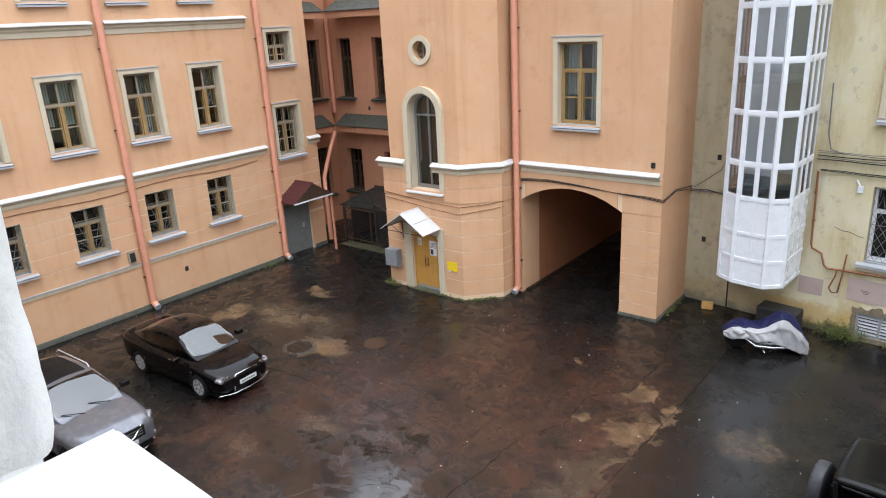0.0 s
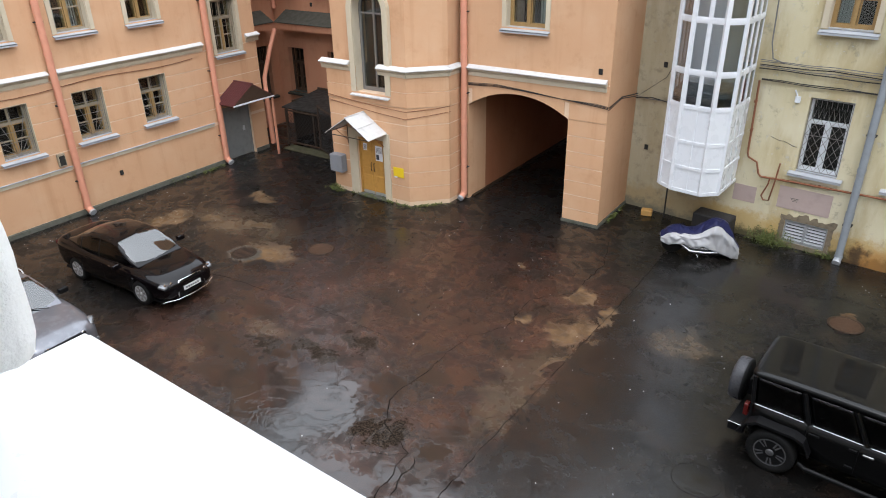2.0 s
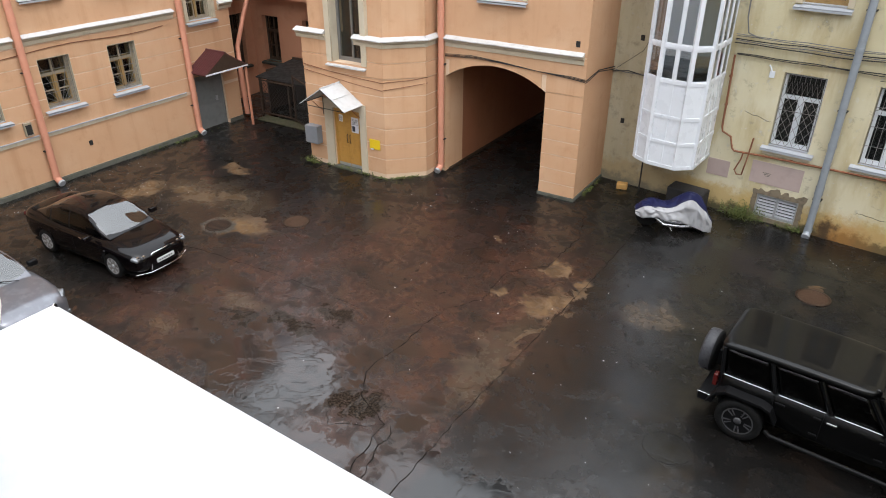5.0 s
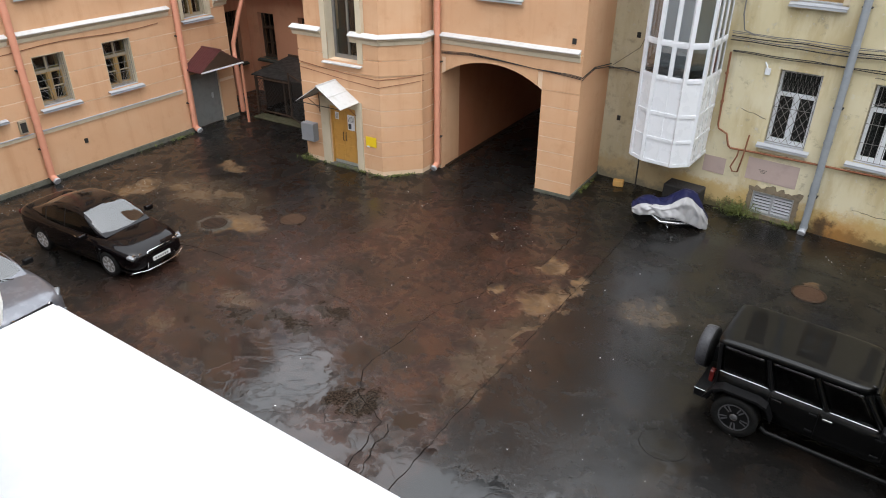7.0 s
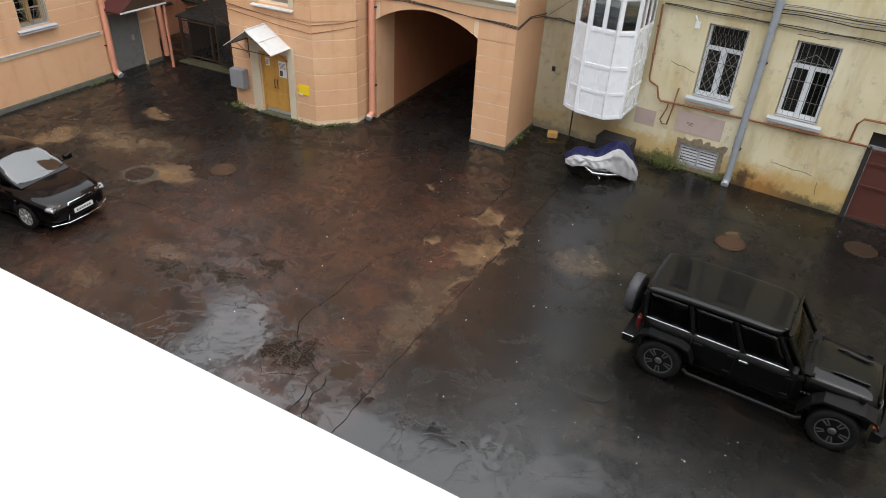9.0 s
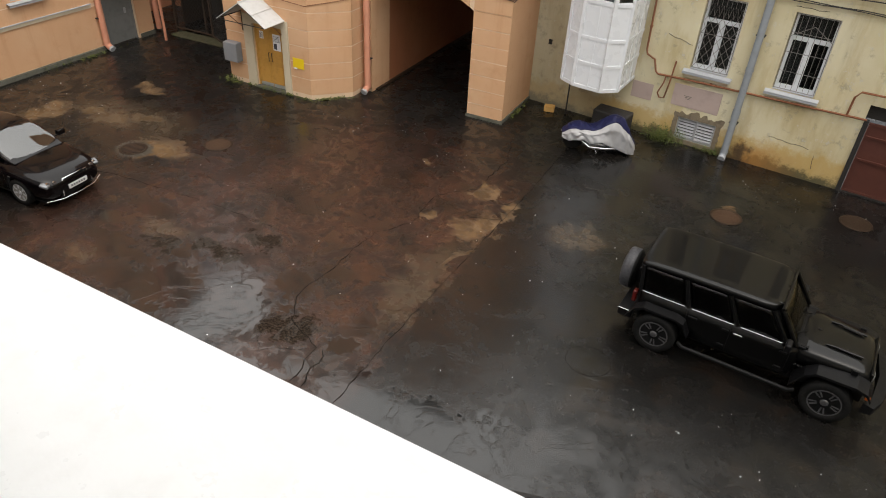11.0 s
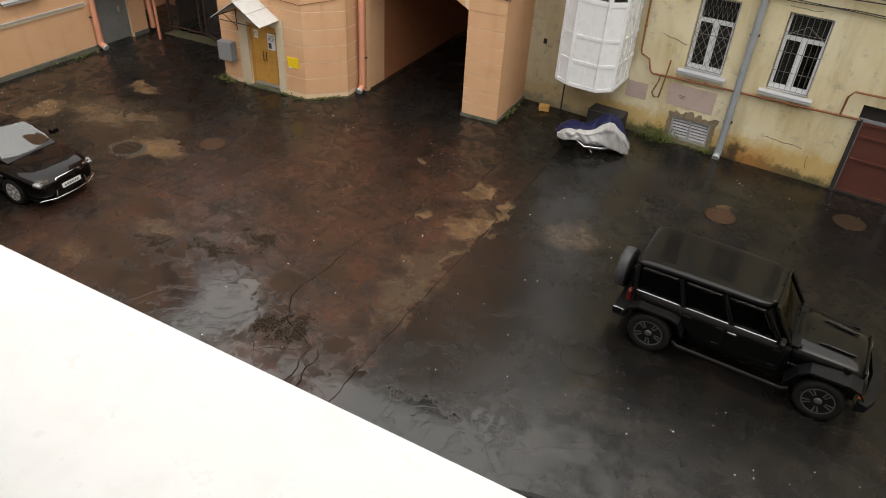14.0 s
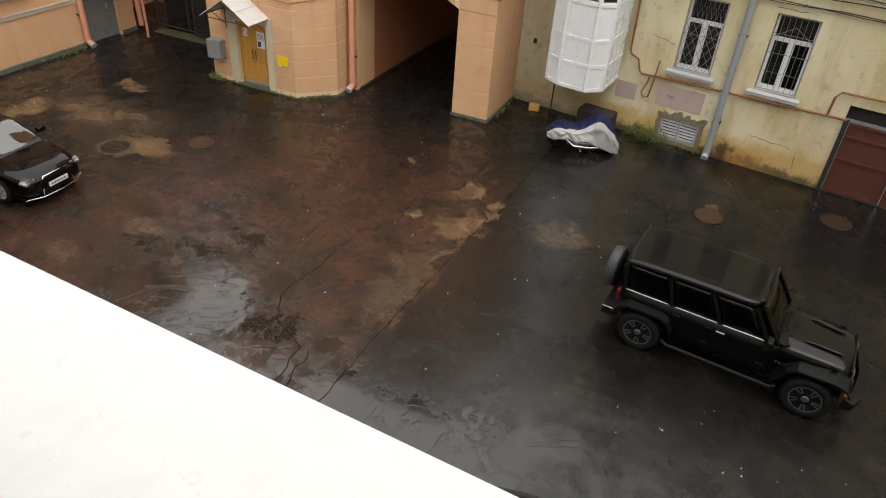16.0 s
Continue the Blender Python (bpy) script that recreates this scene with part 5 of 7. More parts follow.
part("lid", soft_box(-0.09, 0.09, -0.112, -0.102, 0.05, 0.36, 0.005), DARK, mk)
bk = thing("lamp_bracket", "bent white bracket on the beige wall", "bracket", BEIGE_M @ pose(-2.45, 0, 4.28))
part("arm", tube([(-0.06, -0.02, 0.16), (0.0, -0.05, 0.08), (0.05, -0.05, -0.02)], 0.02, 6), PVC, bk)
part("plate", soft_box(-0.02, 0.12, -0.06, -0.03, -0.16, 0.02, 0.01), PVC, bk)

# ---- fenced shed in the recess ----
pad = solid("concrete_pad", soft_box(-21.0, -18.4, 18.95, 19.55, 0, 0.06, 0.04), simple("mossy_concrete", (0.055, 0.052, 0.03), 0.6, 0, 0.5, 4), "mossy concrete kerb before the fence", "kerb", kind="structure")
shed = thing("shed", "low dark lean-to shed behind a trellis fence", "shed")
bm = boxes((-21.6, -18.3, 19.70, 21.9, 1.50, 1.54))
for v in bm.verts:
    v.co.z += 0.28 if v.co.y > 21 else 0
part("roof", bm, simple("tar_sheet", (0.022, 0.022, 0.021), 0.45, 0, 0.5, 3), shed)
part("back_wall", boxes((-21.6, -18.3, 21.9, 21.96, 0, 1.9)), DARKWOOD, shed)
for x in (-21.6, -18.36):
    part("side_wall", boxes((x, x + 0.06, 20.3, 21.9, 0, 1.7)), DARKWOOD, shed)
for x in (-21.5, -19.95, -18.4):
    part("post", boxes((x - 0.04, x + 0.04, 19.8, 19.88, 0.0, 1.50)), DARKWOOD, shed)


def trellis(p, q, h, z0, label):
    p, q = Vector((*p, 0)), Vector((*q, 0))
    L = (q - p).length
    M = pose(p.x, p.y, 0, 0, 0, math.degrees(math.atan2(q.y - p.y, q.x - p.x)))
    th = thing("trellis_fence", label, "fence", M)
    for x in (0, L):
        part("post", boxes((x - 0.03, x + 0.03, -0.03, 0.03, 0, z0 + h + 0.05)), DARKWOOD, th)
    for z in (z0, z0 + h):
        part("rail", boxes((0.03, L - 0.03, -0.02, 0.02, z - 0.025, z + 0.025)), DARKWOOD, th)
    step = 0.17
    for s in (-1, 1):
        for i in range(-int(h / step), int(L / step) + 1):
            xa, xb = i * step, i * step + h
            za, zb = z0, z0 + h
            if xa < 0:
                za, xa = z0 - xa, 0
            if xb > L:
                zb, xb = z0 + h - (xb - L), L
            if xb - xa < 0.08:
                continue
            a, b = ((xa, za), (xb, zb)) if s > 0 else ((L - xa, za), (L - xb, zb))
            part("slat", tube([(a[0], 0.008 * s, a[1]), (b[0], 0.008 * s, b[1])], 0.009, 4), IRON, th)


trellis((-21.3, 19.62), (-19.45, 19.62), 1.35, 0.12, "dark diamond trellis fence before the shed")
trellis((-19.45, 19.62), (-17.7, 18.75), 1.75, 0.10, "tall dark trellis panel")
trellis((-17.7, 18.75), (-16.2, 17.35), 1.95, 0.10, "tall dark trellis panel beside the tower")


# ---- vehicles: x forward, y to the left, z up, on the ground ----


def paint(name, base, metal=0.0, rough=0.22, coat=1.5, gloss=1.0):
    k = Mat(name, base, rough, metal, 1.5)
    k.set("Coat Weight", gloss), k.set("Coat Roughness", 0.03), k.set("Coat IOR", coat), k.set("Specular IOR Level", 0.1)
    k.over(tuple(min(1, c * 1.6 + 0.002) for c in base), k.ramp(k.noise(5, 3), 0.45, 0.7, 0, 0.4))
    drops = k.ramp(k.noise(120, 2, 0.4), 0.62, 0.72)
    return k.done(None, drops, 0.06, 0.002)


BLACKPAINT = paint("black_car_paint", (0.0020, 0.0013, 0.0018), 0.0, 0.2, 1.42, 0.55)
JEEPPAINT = paint("dark_jeep_paint", (0.0014, 0.0014, 0.0015), 0.0, 0.4, 1.45, 0.5)
GREYPAINT = paint("grey_car_paint", (0.15, 0.155, 0.175), 0.5, 0.3)
TRIMBLACK = simple("black_plastic", (0.004, 0.004, 0.0045), 0.45, 0, 0.3, 12)
LAMPGLASS = simple("lamp_glass", (0.20, 0.21, 0.22), 0.1, 0.5, 0.2, 14)
REDLAMP = simple("red_lamp", (0.07, 0.006, 0.005), 0.2, 0, 0.2, 14)
ORANGELAMP = simple("orange_lamp", (0.6, 0.12, 0.02), 0.2, 0, 0.2, 14)
PLATEWHITE = simple("number_plate", (0.6, 0.6, 0.6), 0.4, 0, 0.1, 9)
DARKALLOY = simple("dark_alloy", (0.085, 0.085, 0.09), 0.35, 0.3, 0.2, 12)
SEATGREY = simple("car_interior", (0.008, 0.008, 0.0085), 0.8, 0, 0.3, 8)


def loft(rings, bm=None):
    bm = bm or bmesh.new()
    vs = [[bm.verts.new(p) for p in r] for r in rings]
    n = len(vs[0])
    for a, b in zip(vs, vs[1:]):
        for j in range(n):
            bm.faces.new((a[j], a[(j + 1) % n], b[(j + 1) % n], b[j]))
    bm.faces.new(vs[0][::-1])
    bm.faces.new(vs[-1])
    return bm


def lathe(profile, n=28, bm=None, m=None):
    """Turns a profile of (radius, y) round the y axis."""
    bm = bm or bmesh.new()
    rings = [[bm.verts.new((r * math.cos(2 * math.pi * i / n), y, r * math.sin(2 * math.pi * i / n))) for i in range(n)] for r, y in profile]
    for a, b in zip(rings, rings[1:]):
        for i in range(n):
            bm.faces.new((a[i], a[(i + 1) % n], b[(i + 1) % n], b[i])).smooth = True
    caps = [[bm.verts.new(v.co) for v in ring] for ring in (rings[0], rings[-1])]
    for cap in caps:
        bm.faces.new(cap)
    if m is not None:
        bmesh.ops.transform(bm, matrix=m, verts=[v for r in rings + caps for v in r])
    return bm


def panel(c00, c10, c11, c01, bulge=(0, 0, 0), u0=0.0, u1=1.0, v0=0.0, v1=1.0, lift=0.0, thick=0.006, n=8):
    """A thin curved sheet over four corners; u, v cut out a piece of it."""
    c00, c10, c11, c01, bl = (Vector(c) for c in (c00, c10, c11, c01, bulge))
    nrm = (c10 - c00).cross(c01 - c00).normalized()
    bm = bmesh.new()
    grid = []
    for side in (0, 1):
        rows = []
        for j in range(n + 1):
            v = v0 + (v1 - v0) * j / n
            row = []
            for i in range(n + 1):
                u = u0 + (u1 - u0) * i / n
                p = c00 * (1 - u) * (1 - v) + c10 * u * (1 - v) + c11 * u * v + c01 * (1 - u) * v
                p = p + bl * (4 * u * (1 - u)) * (0.35 + 0.65 * 4 * v * (1 - v)) + nrm * (lift - thick * side)
                row.append(bm.verts.new(p))
            rows.append(row)
        grid.append(rows)
    for rows in grid:
        for j in range(n):
            for i in range(n):
                bm.faces.new((rows[j][i], rows[j][i + 1], rows[j + 1][i + 1], rows[j + 1][i])).smooth = True
    for i in range(n):
        for a, b in (((0, i), (0, i + 1)), ((n, i), (n, i + 1)), ((i, 0), (i + 1, 0)), ((i, n), (i + 1, n))):
            bm.faces.new((grid[0][a[0]][a[1]], grid[0][b[0]][b[1]], grid[1][b[0]][b[1]], grid[1][a[0]][a[1]]))
    return bm


def rounded(parent, name, bm, material, cutters=(), level=2):
    """A smoothed closed shell with round wheel openings cut from it."""
    ob = new(name, mesh_of(name, bm, material, True))
    sub = ob.modifiers.new("sub", "SUBSURF")
    sub.levels = sub.render_levels = level
    made = []
    for x, z, r in cutters:
        c = new("cutter", mesh_of("cutter", lathe([(r, -1.3), (r, 1.3)], 32), material))
        c.location = (x, 0, z)
        md = ob.modifiers.new("cut", "BOOLEAN")
        md.operation, md.solver, md.object = "DIFFERENCE", "EXACT", c
        made.append(c)
    bpy.context.view_layer.update()
    me = bpy.data.meshes.new_from_object(ob.evaluated_get(bpy.context.evaluated_depsgraph_get()))
    ob.modifiers.clear()
    ob.data = me
    ob.data.materials.clear()
    ob.data.materials.append(material)
    for c in made:
        bpy.data.objects.remove(c)
    ob.parent = parent
    for p in ob.data.polygons:
        p.use_smooth = True
    return ob


def wheel(car, x, y, r, w, spokes, side, rimmat, twin=False):
    """A wheel with its outer face at y; side is 1 on the left."""
    M = pose(x, y, r)
    k = -side
    tyre = lathe([(r * 0.64, k * w), (r * 0.93, k * w), (r, k * (w - 0.03)), (r, k * 0.03), (r * 0.965, k * 0.006), (r * 0.80, 0.0), (r * 0.66, k * 0.012), (r * 0.64, k * 0.05)], 32, None, M)
    wh = new("wheel")
    wh.parent = car
    part("tyre", tyre, RUBBER, wh)
    rim = lathe([(r * 0.655, k * 0.02), (r * 0.655, k * 0.012), (r * 0.60, k * 0.012), (r * 0.58, k * 0.06), (r * 0.2, k * 0.09)], 32, None, M)
    part("rim_barrel", rim, TRIMBLACK if twin else GREYIRON, wh)
    bm = lathe([(r * 0.17, k * 0.08), (r * 0.17, k * 0.015), (r * 0.08, k * 0.008)], 20, None, M)
    for i in range(spokes):
        a = 360 / spokes * i + 12
        for off in ((-0.06, 0.06) if twin else (0.0,)):
            wid = r * (0.032 if twin else 0.075)
            vs = box(bm, r * 0.1, r * 0.645, k * 0.012, k * 0.05, -wid, wid)
            for v in vs:
                q = (v.co.x / r - 0.1) / 0.55
                v.co.z += off * r * (0.25 + 1.5 * q)
                v.co.y += k * 0.012 * (1 - q)
            bmesh.ops.transform(bm, matrix=M @ pose(0, 0, 0, 0, a, 0), verts=vs)
    for i in range(36):
        a0, a1 = 2 * math.pi * i / 36, 2 * math.pi * (i + 1) / 36
        extruded([(q * r * math.cos(a), q * r * math.sin(a)) for q, a in ((0.665, a0), (0.665, a1), (0.615, a1), (0.615, a0))], k * 0.008, k * 0.03, bm, M)
    part("rim", bm, rimmat, wh)
    return wh


def ring13(x, hw, zb, zs, zt, crown=0.03):
    h = [(0.80 * hw, zb), (0.955 * hw, zb + 0.07), (0.995 * hw, zb * 0.55 + zs * 0.45), (1.0 * hw, zs - 0.06), (0.965 * hw, zs + 0.02), (0.84 * hw, zt - 0.005), (0.45 * hw, zt + crown * 0.7)]
    return [(x, -y, z) for y, z in h] + [(x, 0, zt + crown)] + [(x, y, z) for y, z in reversed(h)]


def curve(points, x):
    """A smooth value at x through a few (x, value) points with falling x."""
    for (xa, a), (xb, b) in zip(points, points[1:]):
        if x >= xb:
            t = min(1.0, max(0.0, (xa - x) / (xa - xb)))
            return a + (b - a) * t
    return points[-1][1]


def greenhouse(car, mat, top, waist, base, head, rear, bpost, tail, roof_glass=None):
    """A rounded cabin shell; its glass is cut from the same surface.
    top, waist: roofline and half width along x; head, rear: ends of the windscreen and rear window; bpost: door posts; tail: end of the side glass."""
    x0, x3 = top[0][0], top[-1][0]
    N, M = 190, 64

    def height(x):
        return sum(curve(top, x + d) for d in (-0.12, -0.08, -0.04, 0, 0.04, 0.08, 0.12)) / 7

    def ring(x, inset=0.0):
        w, z = curve(waist, x) - inset, height(x) - inset
        lift = max(0.0, z - base)
        wt = w - 0.34 * lift - 0.01
        corner = Vector((wt, z - 0.012))
        a, b = Vector((w, base)).lerp(corner, 0.72), corner.lerp(Vector((0, z)), 0.30)
        half = []
        for j in range(M // 2 + 1):
            q = j / (M // 2)
            if q < 0.42:
                p = Vector((w, base)).lerp(a, q / 0.42)
                p.x += 0.025 * math.sin(math.pi * q / 0.6) * min(1, lift * 3)
            elif q < 0.62:
                t = (q - 0.42) / 0.2
                p = a.lerp(corner, t).lerp(corner.lerp(b, t), t)
                p.x += 0.025 * math.sin(math.pi * min(q, 0.6) / 0.6) * min(1, lift * 3)
            else:
                t = (q - 0.62) / 0.38
                p = b.lerp(Vector((0, z)), t)
                p.y += 0.028 * (1 - (p.x / max(0.1, b.x)) ** 2) * min(1, lift * 4)
            half.append((p.x, p.y))
        return [(x, -y, z2) for y, z2 in half] + [(x, y, z2) for y, z2 in half[-2::-1]]

    xs = [x0 + (x3 - x0) * i / N for i in range(N + 1)]
    rings = [ring(x) for x in xs]

    def where(i, j):
        p = [Vector(v) for v in (rings[i][j], rings[i + 1][j], rings[i + 1][j + 1], rings[i][j + 1])]
        c = sum(p, Vector()) / 4
        w, z = curve(waist, c.x), height(c.x)
        wt = w - 0.34 * max(0, z - base)
        q = (j + 0.5) / (M // 2)
        q = q if q < 1 else 2 - q
        s = "right" if c.y < 0 else "left"
        if head - 0.05 * (c.y / wt) ** 2 < c.x < x0 - 0.05 - 0.14 * (c.y / w) ** 2 and abs(c.y) < wt - 0.035:
            return "windscreen"
        if x3 + 0.13 < c.x < rear + 0.04 * (c.y / wt) ** 2 and abs(c.y) < wt - 0.06:
            return "rear_window"
        if q < 0.46 and base + 0.03 < c.z < z - 0.085 and tail + (z - c.z) * 0.25 < c.x < x0 - 0.25:
            k = sum(c.x < b for b in bpost) if not any(abs(c.x - b) < 0.03 for b in bpost) else round(c.x)
            return "post %s %d" % (s, k) if any(abs(c.x - b) < 0.03 for b in bpost) else "side_window %s %d" % (s, k)
        if roof_glass and roof_glass[1] < c.x < roof_glass[0] and abs(c.y) < wt - 0.13:
            return "roof_glass"
        return "shell"

    faces = {}
    for i in range(N):
        for j in range(M):
            faces.setdefault(where(i, j), []).append((i, j))
    looks = {"windscreen": CARGLASS, "rear_window": CARGLASS, "shell": mat, "post": TRIMBLACK, "roof_glass": TRIMBLACK}
    for key, cells in faces.items():
        bm, seen = bmesh.new(), {}
        for i, j in cells:
            vs = []
            for a, b in ((i, j), (i, j + 1), (i + 1, j + 1), (i + 1, j)):
                if (a, b) not in seen:
                    seen[a, b] = bm.verts.new(rings[a][b])
                vs.append(seen[a, b])
            bm.faces.new(vs).smooth = True
        part({"shell": "cabin_shell", "post": "door_post"}.get(key.split()[0], key.split()[0]), bm, looks.get(key.split()[0], SIDEGLASS), car, "", True)
    part("cabin", loft([ring(x, 0.07) for x in xs[8:-8:10]]), SEATGREY, car)
    for s in (-1, 1):
        pts = [(x, s * (curve(waist, x) + 0.006), base + 0.006) for x in (x0 - 0.2, 0.4, 0.0, -0.5, -1.0, tail)]
        part("belt_trim", tube(pts, 0.007, 6), TRIMBLACK, car)


def mirrors(car, x, y, z, mat):
    for s in (-1, 1):
        bm = soft_box(-0.07, 0.07, -0.11, 0.11, -0.07, 0.07, 0.035, 3)
        bmesh.ops.transform(bm, matrix=pose(x, s * (y + 0.14), z), verts=bm.verts[:])
        mr = part("mirror", bm, mat, car, "", True)
        part("mirror_arm", tube([(x, s * (y - 0.02), z - 0.06), (x, s * (y + 0.1), z - 0.03)], 0.02, 6), mat, mr)


def sedan():
    car = thing("car", "glossy black wet saloon car parked on the asphalt", "car", pose(-16.23, 8.88, 0, 0, 0, 2.5))
    st = [(2.29, 0.50, 0.36, 0.52, 0.60), (2.21, 0.70, 0.22, 0.58, 0.69), (1.98, 0.82, 0.19, 0.68, 0.80), (1.36, 0.875, 0.19, 0.78, 0.90), (1.0, 0.88, 0.19, 0.84, 0.955), (0.0, 0.88, 0.2, 0.88, 0.95),
          (-1.28, 0.88, 0.2, 0.92, 0.98), (-1.8, 0.865, 0.22, 0.94, 1.04), (-2.12, 0.81, 0.25, 0.92, 1.05), (-2.28, 0.66, 0.36, 0.8, 0.95)]
    rounded(car, "body", loft([ring13(*s) for s in st]), BLACKPAINT, ((1.36, 0.33, 0.365), (-1.28, 0.33, 0.365)))
    greenhouse(car, BLACKPAINT, [(1.22, 0.93), (0.82, 1.20), (0.46, 1.405), (0.15, 1.465), (-0.3, 1.475), (-0.75, 1.43), (-1.2, 1.29), (-1.6, 1.12), (-1.95, 1.0)],
               [(1.22, 0.66), (0.9, 0.745), (0.3, 0.775), (-0.6, 0.775), (-1.2, 0.74), (-1.95, 0.62)], 0.935, 0.42, -0.85, (-0.22, -1.02), -1.28)
    for x in (1.36, -1.28):
        for s in (-1, 1):
            wheel(car, x, s * 0.865, 0.325, 0.2, 7, s, ALLOY)
    mirrors(car, 0.78, 0.86, 1.0, BLACKPAINT)
    # face
    part("grille", extruded([(-0.42, 0.27), (0.42, 0.27), (0.32, 0.66), (-0.32, 0.66)], -0.02, 0.02, None, pose(2.245, 0, 0, 0, -8, 90)), TRIMBLACK, car)
    rim = bmesh.new()
    tube([(2.27, -0.43, 0.27), (2.245, -0.33, 0.68), (2.25, 0.33, 0.68), (2.27, 0.43, 0.27)], 0.014, 8, rim)
    part("grille_trim", rim, CHROME, car)
    part("lip", tube([(2.1, -0.78, 0.225), (2.27, -0.45, 0.215), (2.30, 0, 0.21), (2.27, 0.45, 0.215), (2.1, 0.78, 0.225)], 0.014, 8), CHROME, car)
    part("number_plate", boxes((2.295, 2.31, -0.26, 0.26, 0.40, 0.51)), PLATEWHITE, car)
    for i in range(6):
        part("plate_bar", boxes((2.311, 2.313, -0.2 + 0.07 * i, -0.16 + 0.07 * i, 0.43, 0.48)), INK, car)
    for s in (-1, 1):
        bm = soft_box(-0.10, 0.11, -0.21, 0.2, -0.045, 0.045, 0.04, 3)
        bmesh.ops.transform(bm, matrix=pose(2.06, s * 0.60, 0.64, 0, 16, -s * 22), verts=bm.verts[:])
        part("headlight", bm, LAMPGLASS, car, "clear headlight", True)
        for dy in (0.52, 0.66):
            bm = lathe([(0.05, -0.02), (0.05, 0.02)], 16, None, pose(2.21 - 0.06 * (dy - 0.5) * 6, s * dy, 0.655, 0, 0, 90))
            part("lens", bm, CHROME, car)
        bm = soft_box(-0.06, 0.06, -0.16, 0.16, -0.06, 0.06, 0.03, 2)
        bmesh.ops.transform(bm, matrix=pose(-2.2, s * 0.58, 0.85, 0, 0, s * 20), verts=bm.verts[:])
        part("tail_light", bm, REDLAMP, car, "red tail light", True)
        for x in (0.38, -0.62):
            part("door_handle", tube([(x - 0.1, s * 0.885, 0.86), (x, s * 0.905, 0.865), (x + 0.1, s * 0.885, 0.86)], 0.014, 6), CHROME if x > 0 else BLACKPAINT, car)
        for x in (1.02, 0.0, -0.95):
            part("door_seam", tube([(x, s * 0.872, 0.32), (x, s * 0.886, 0.6), (x - 0.02, s * 0.874, 0.88)], 0.004, 4), TRIMBLACK, car)
        part("side_lamp", soft_box(1.15, 1.21, s * 0.878 - 0.006, s * 0.878 + 0.006, 0.7, 0.73, 0.004), LAMPGLASS, car)
        part("wiper", tube([(1.08, 0.02 + s * 0.3, 0.99), (0.98, 0.02 + s * 0.3 - 0.3, 1.055)], 0.009, 5), TRIMBLACK, car)
    part("underside", boxes((-2.0, 2.0, -0.75, 0.75, 0.16, 0.22)), TRIMBLACK, car)
    return car


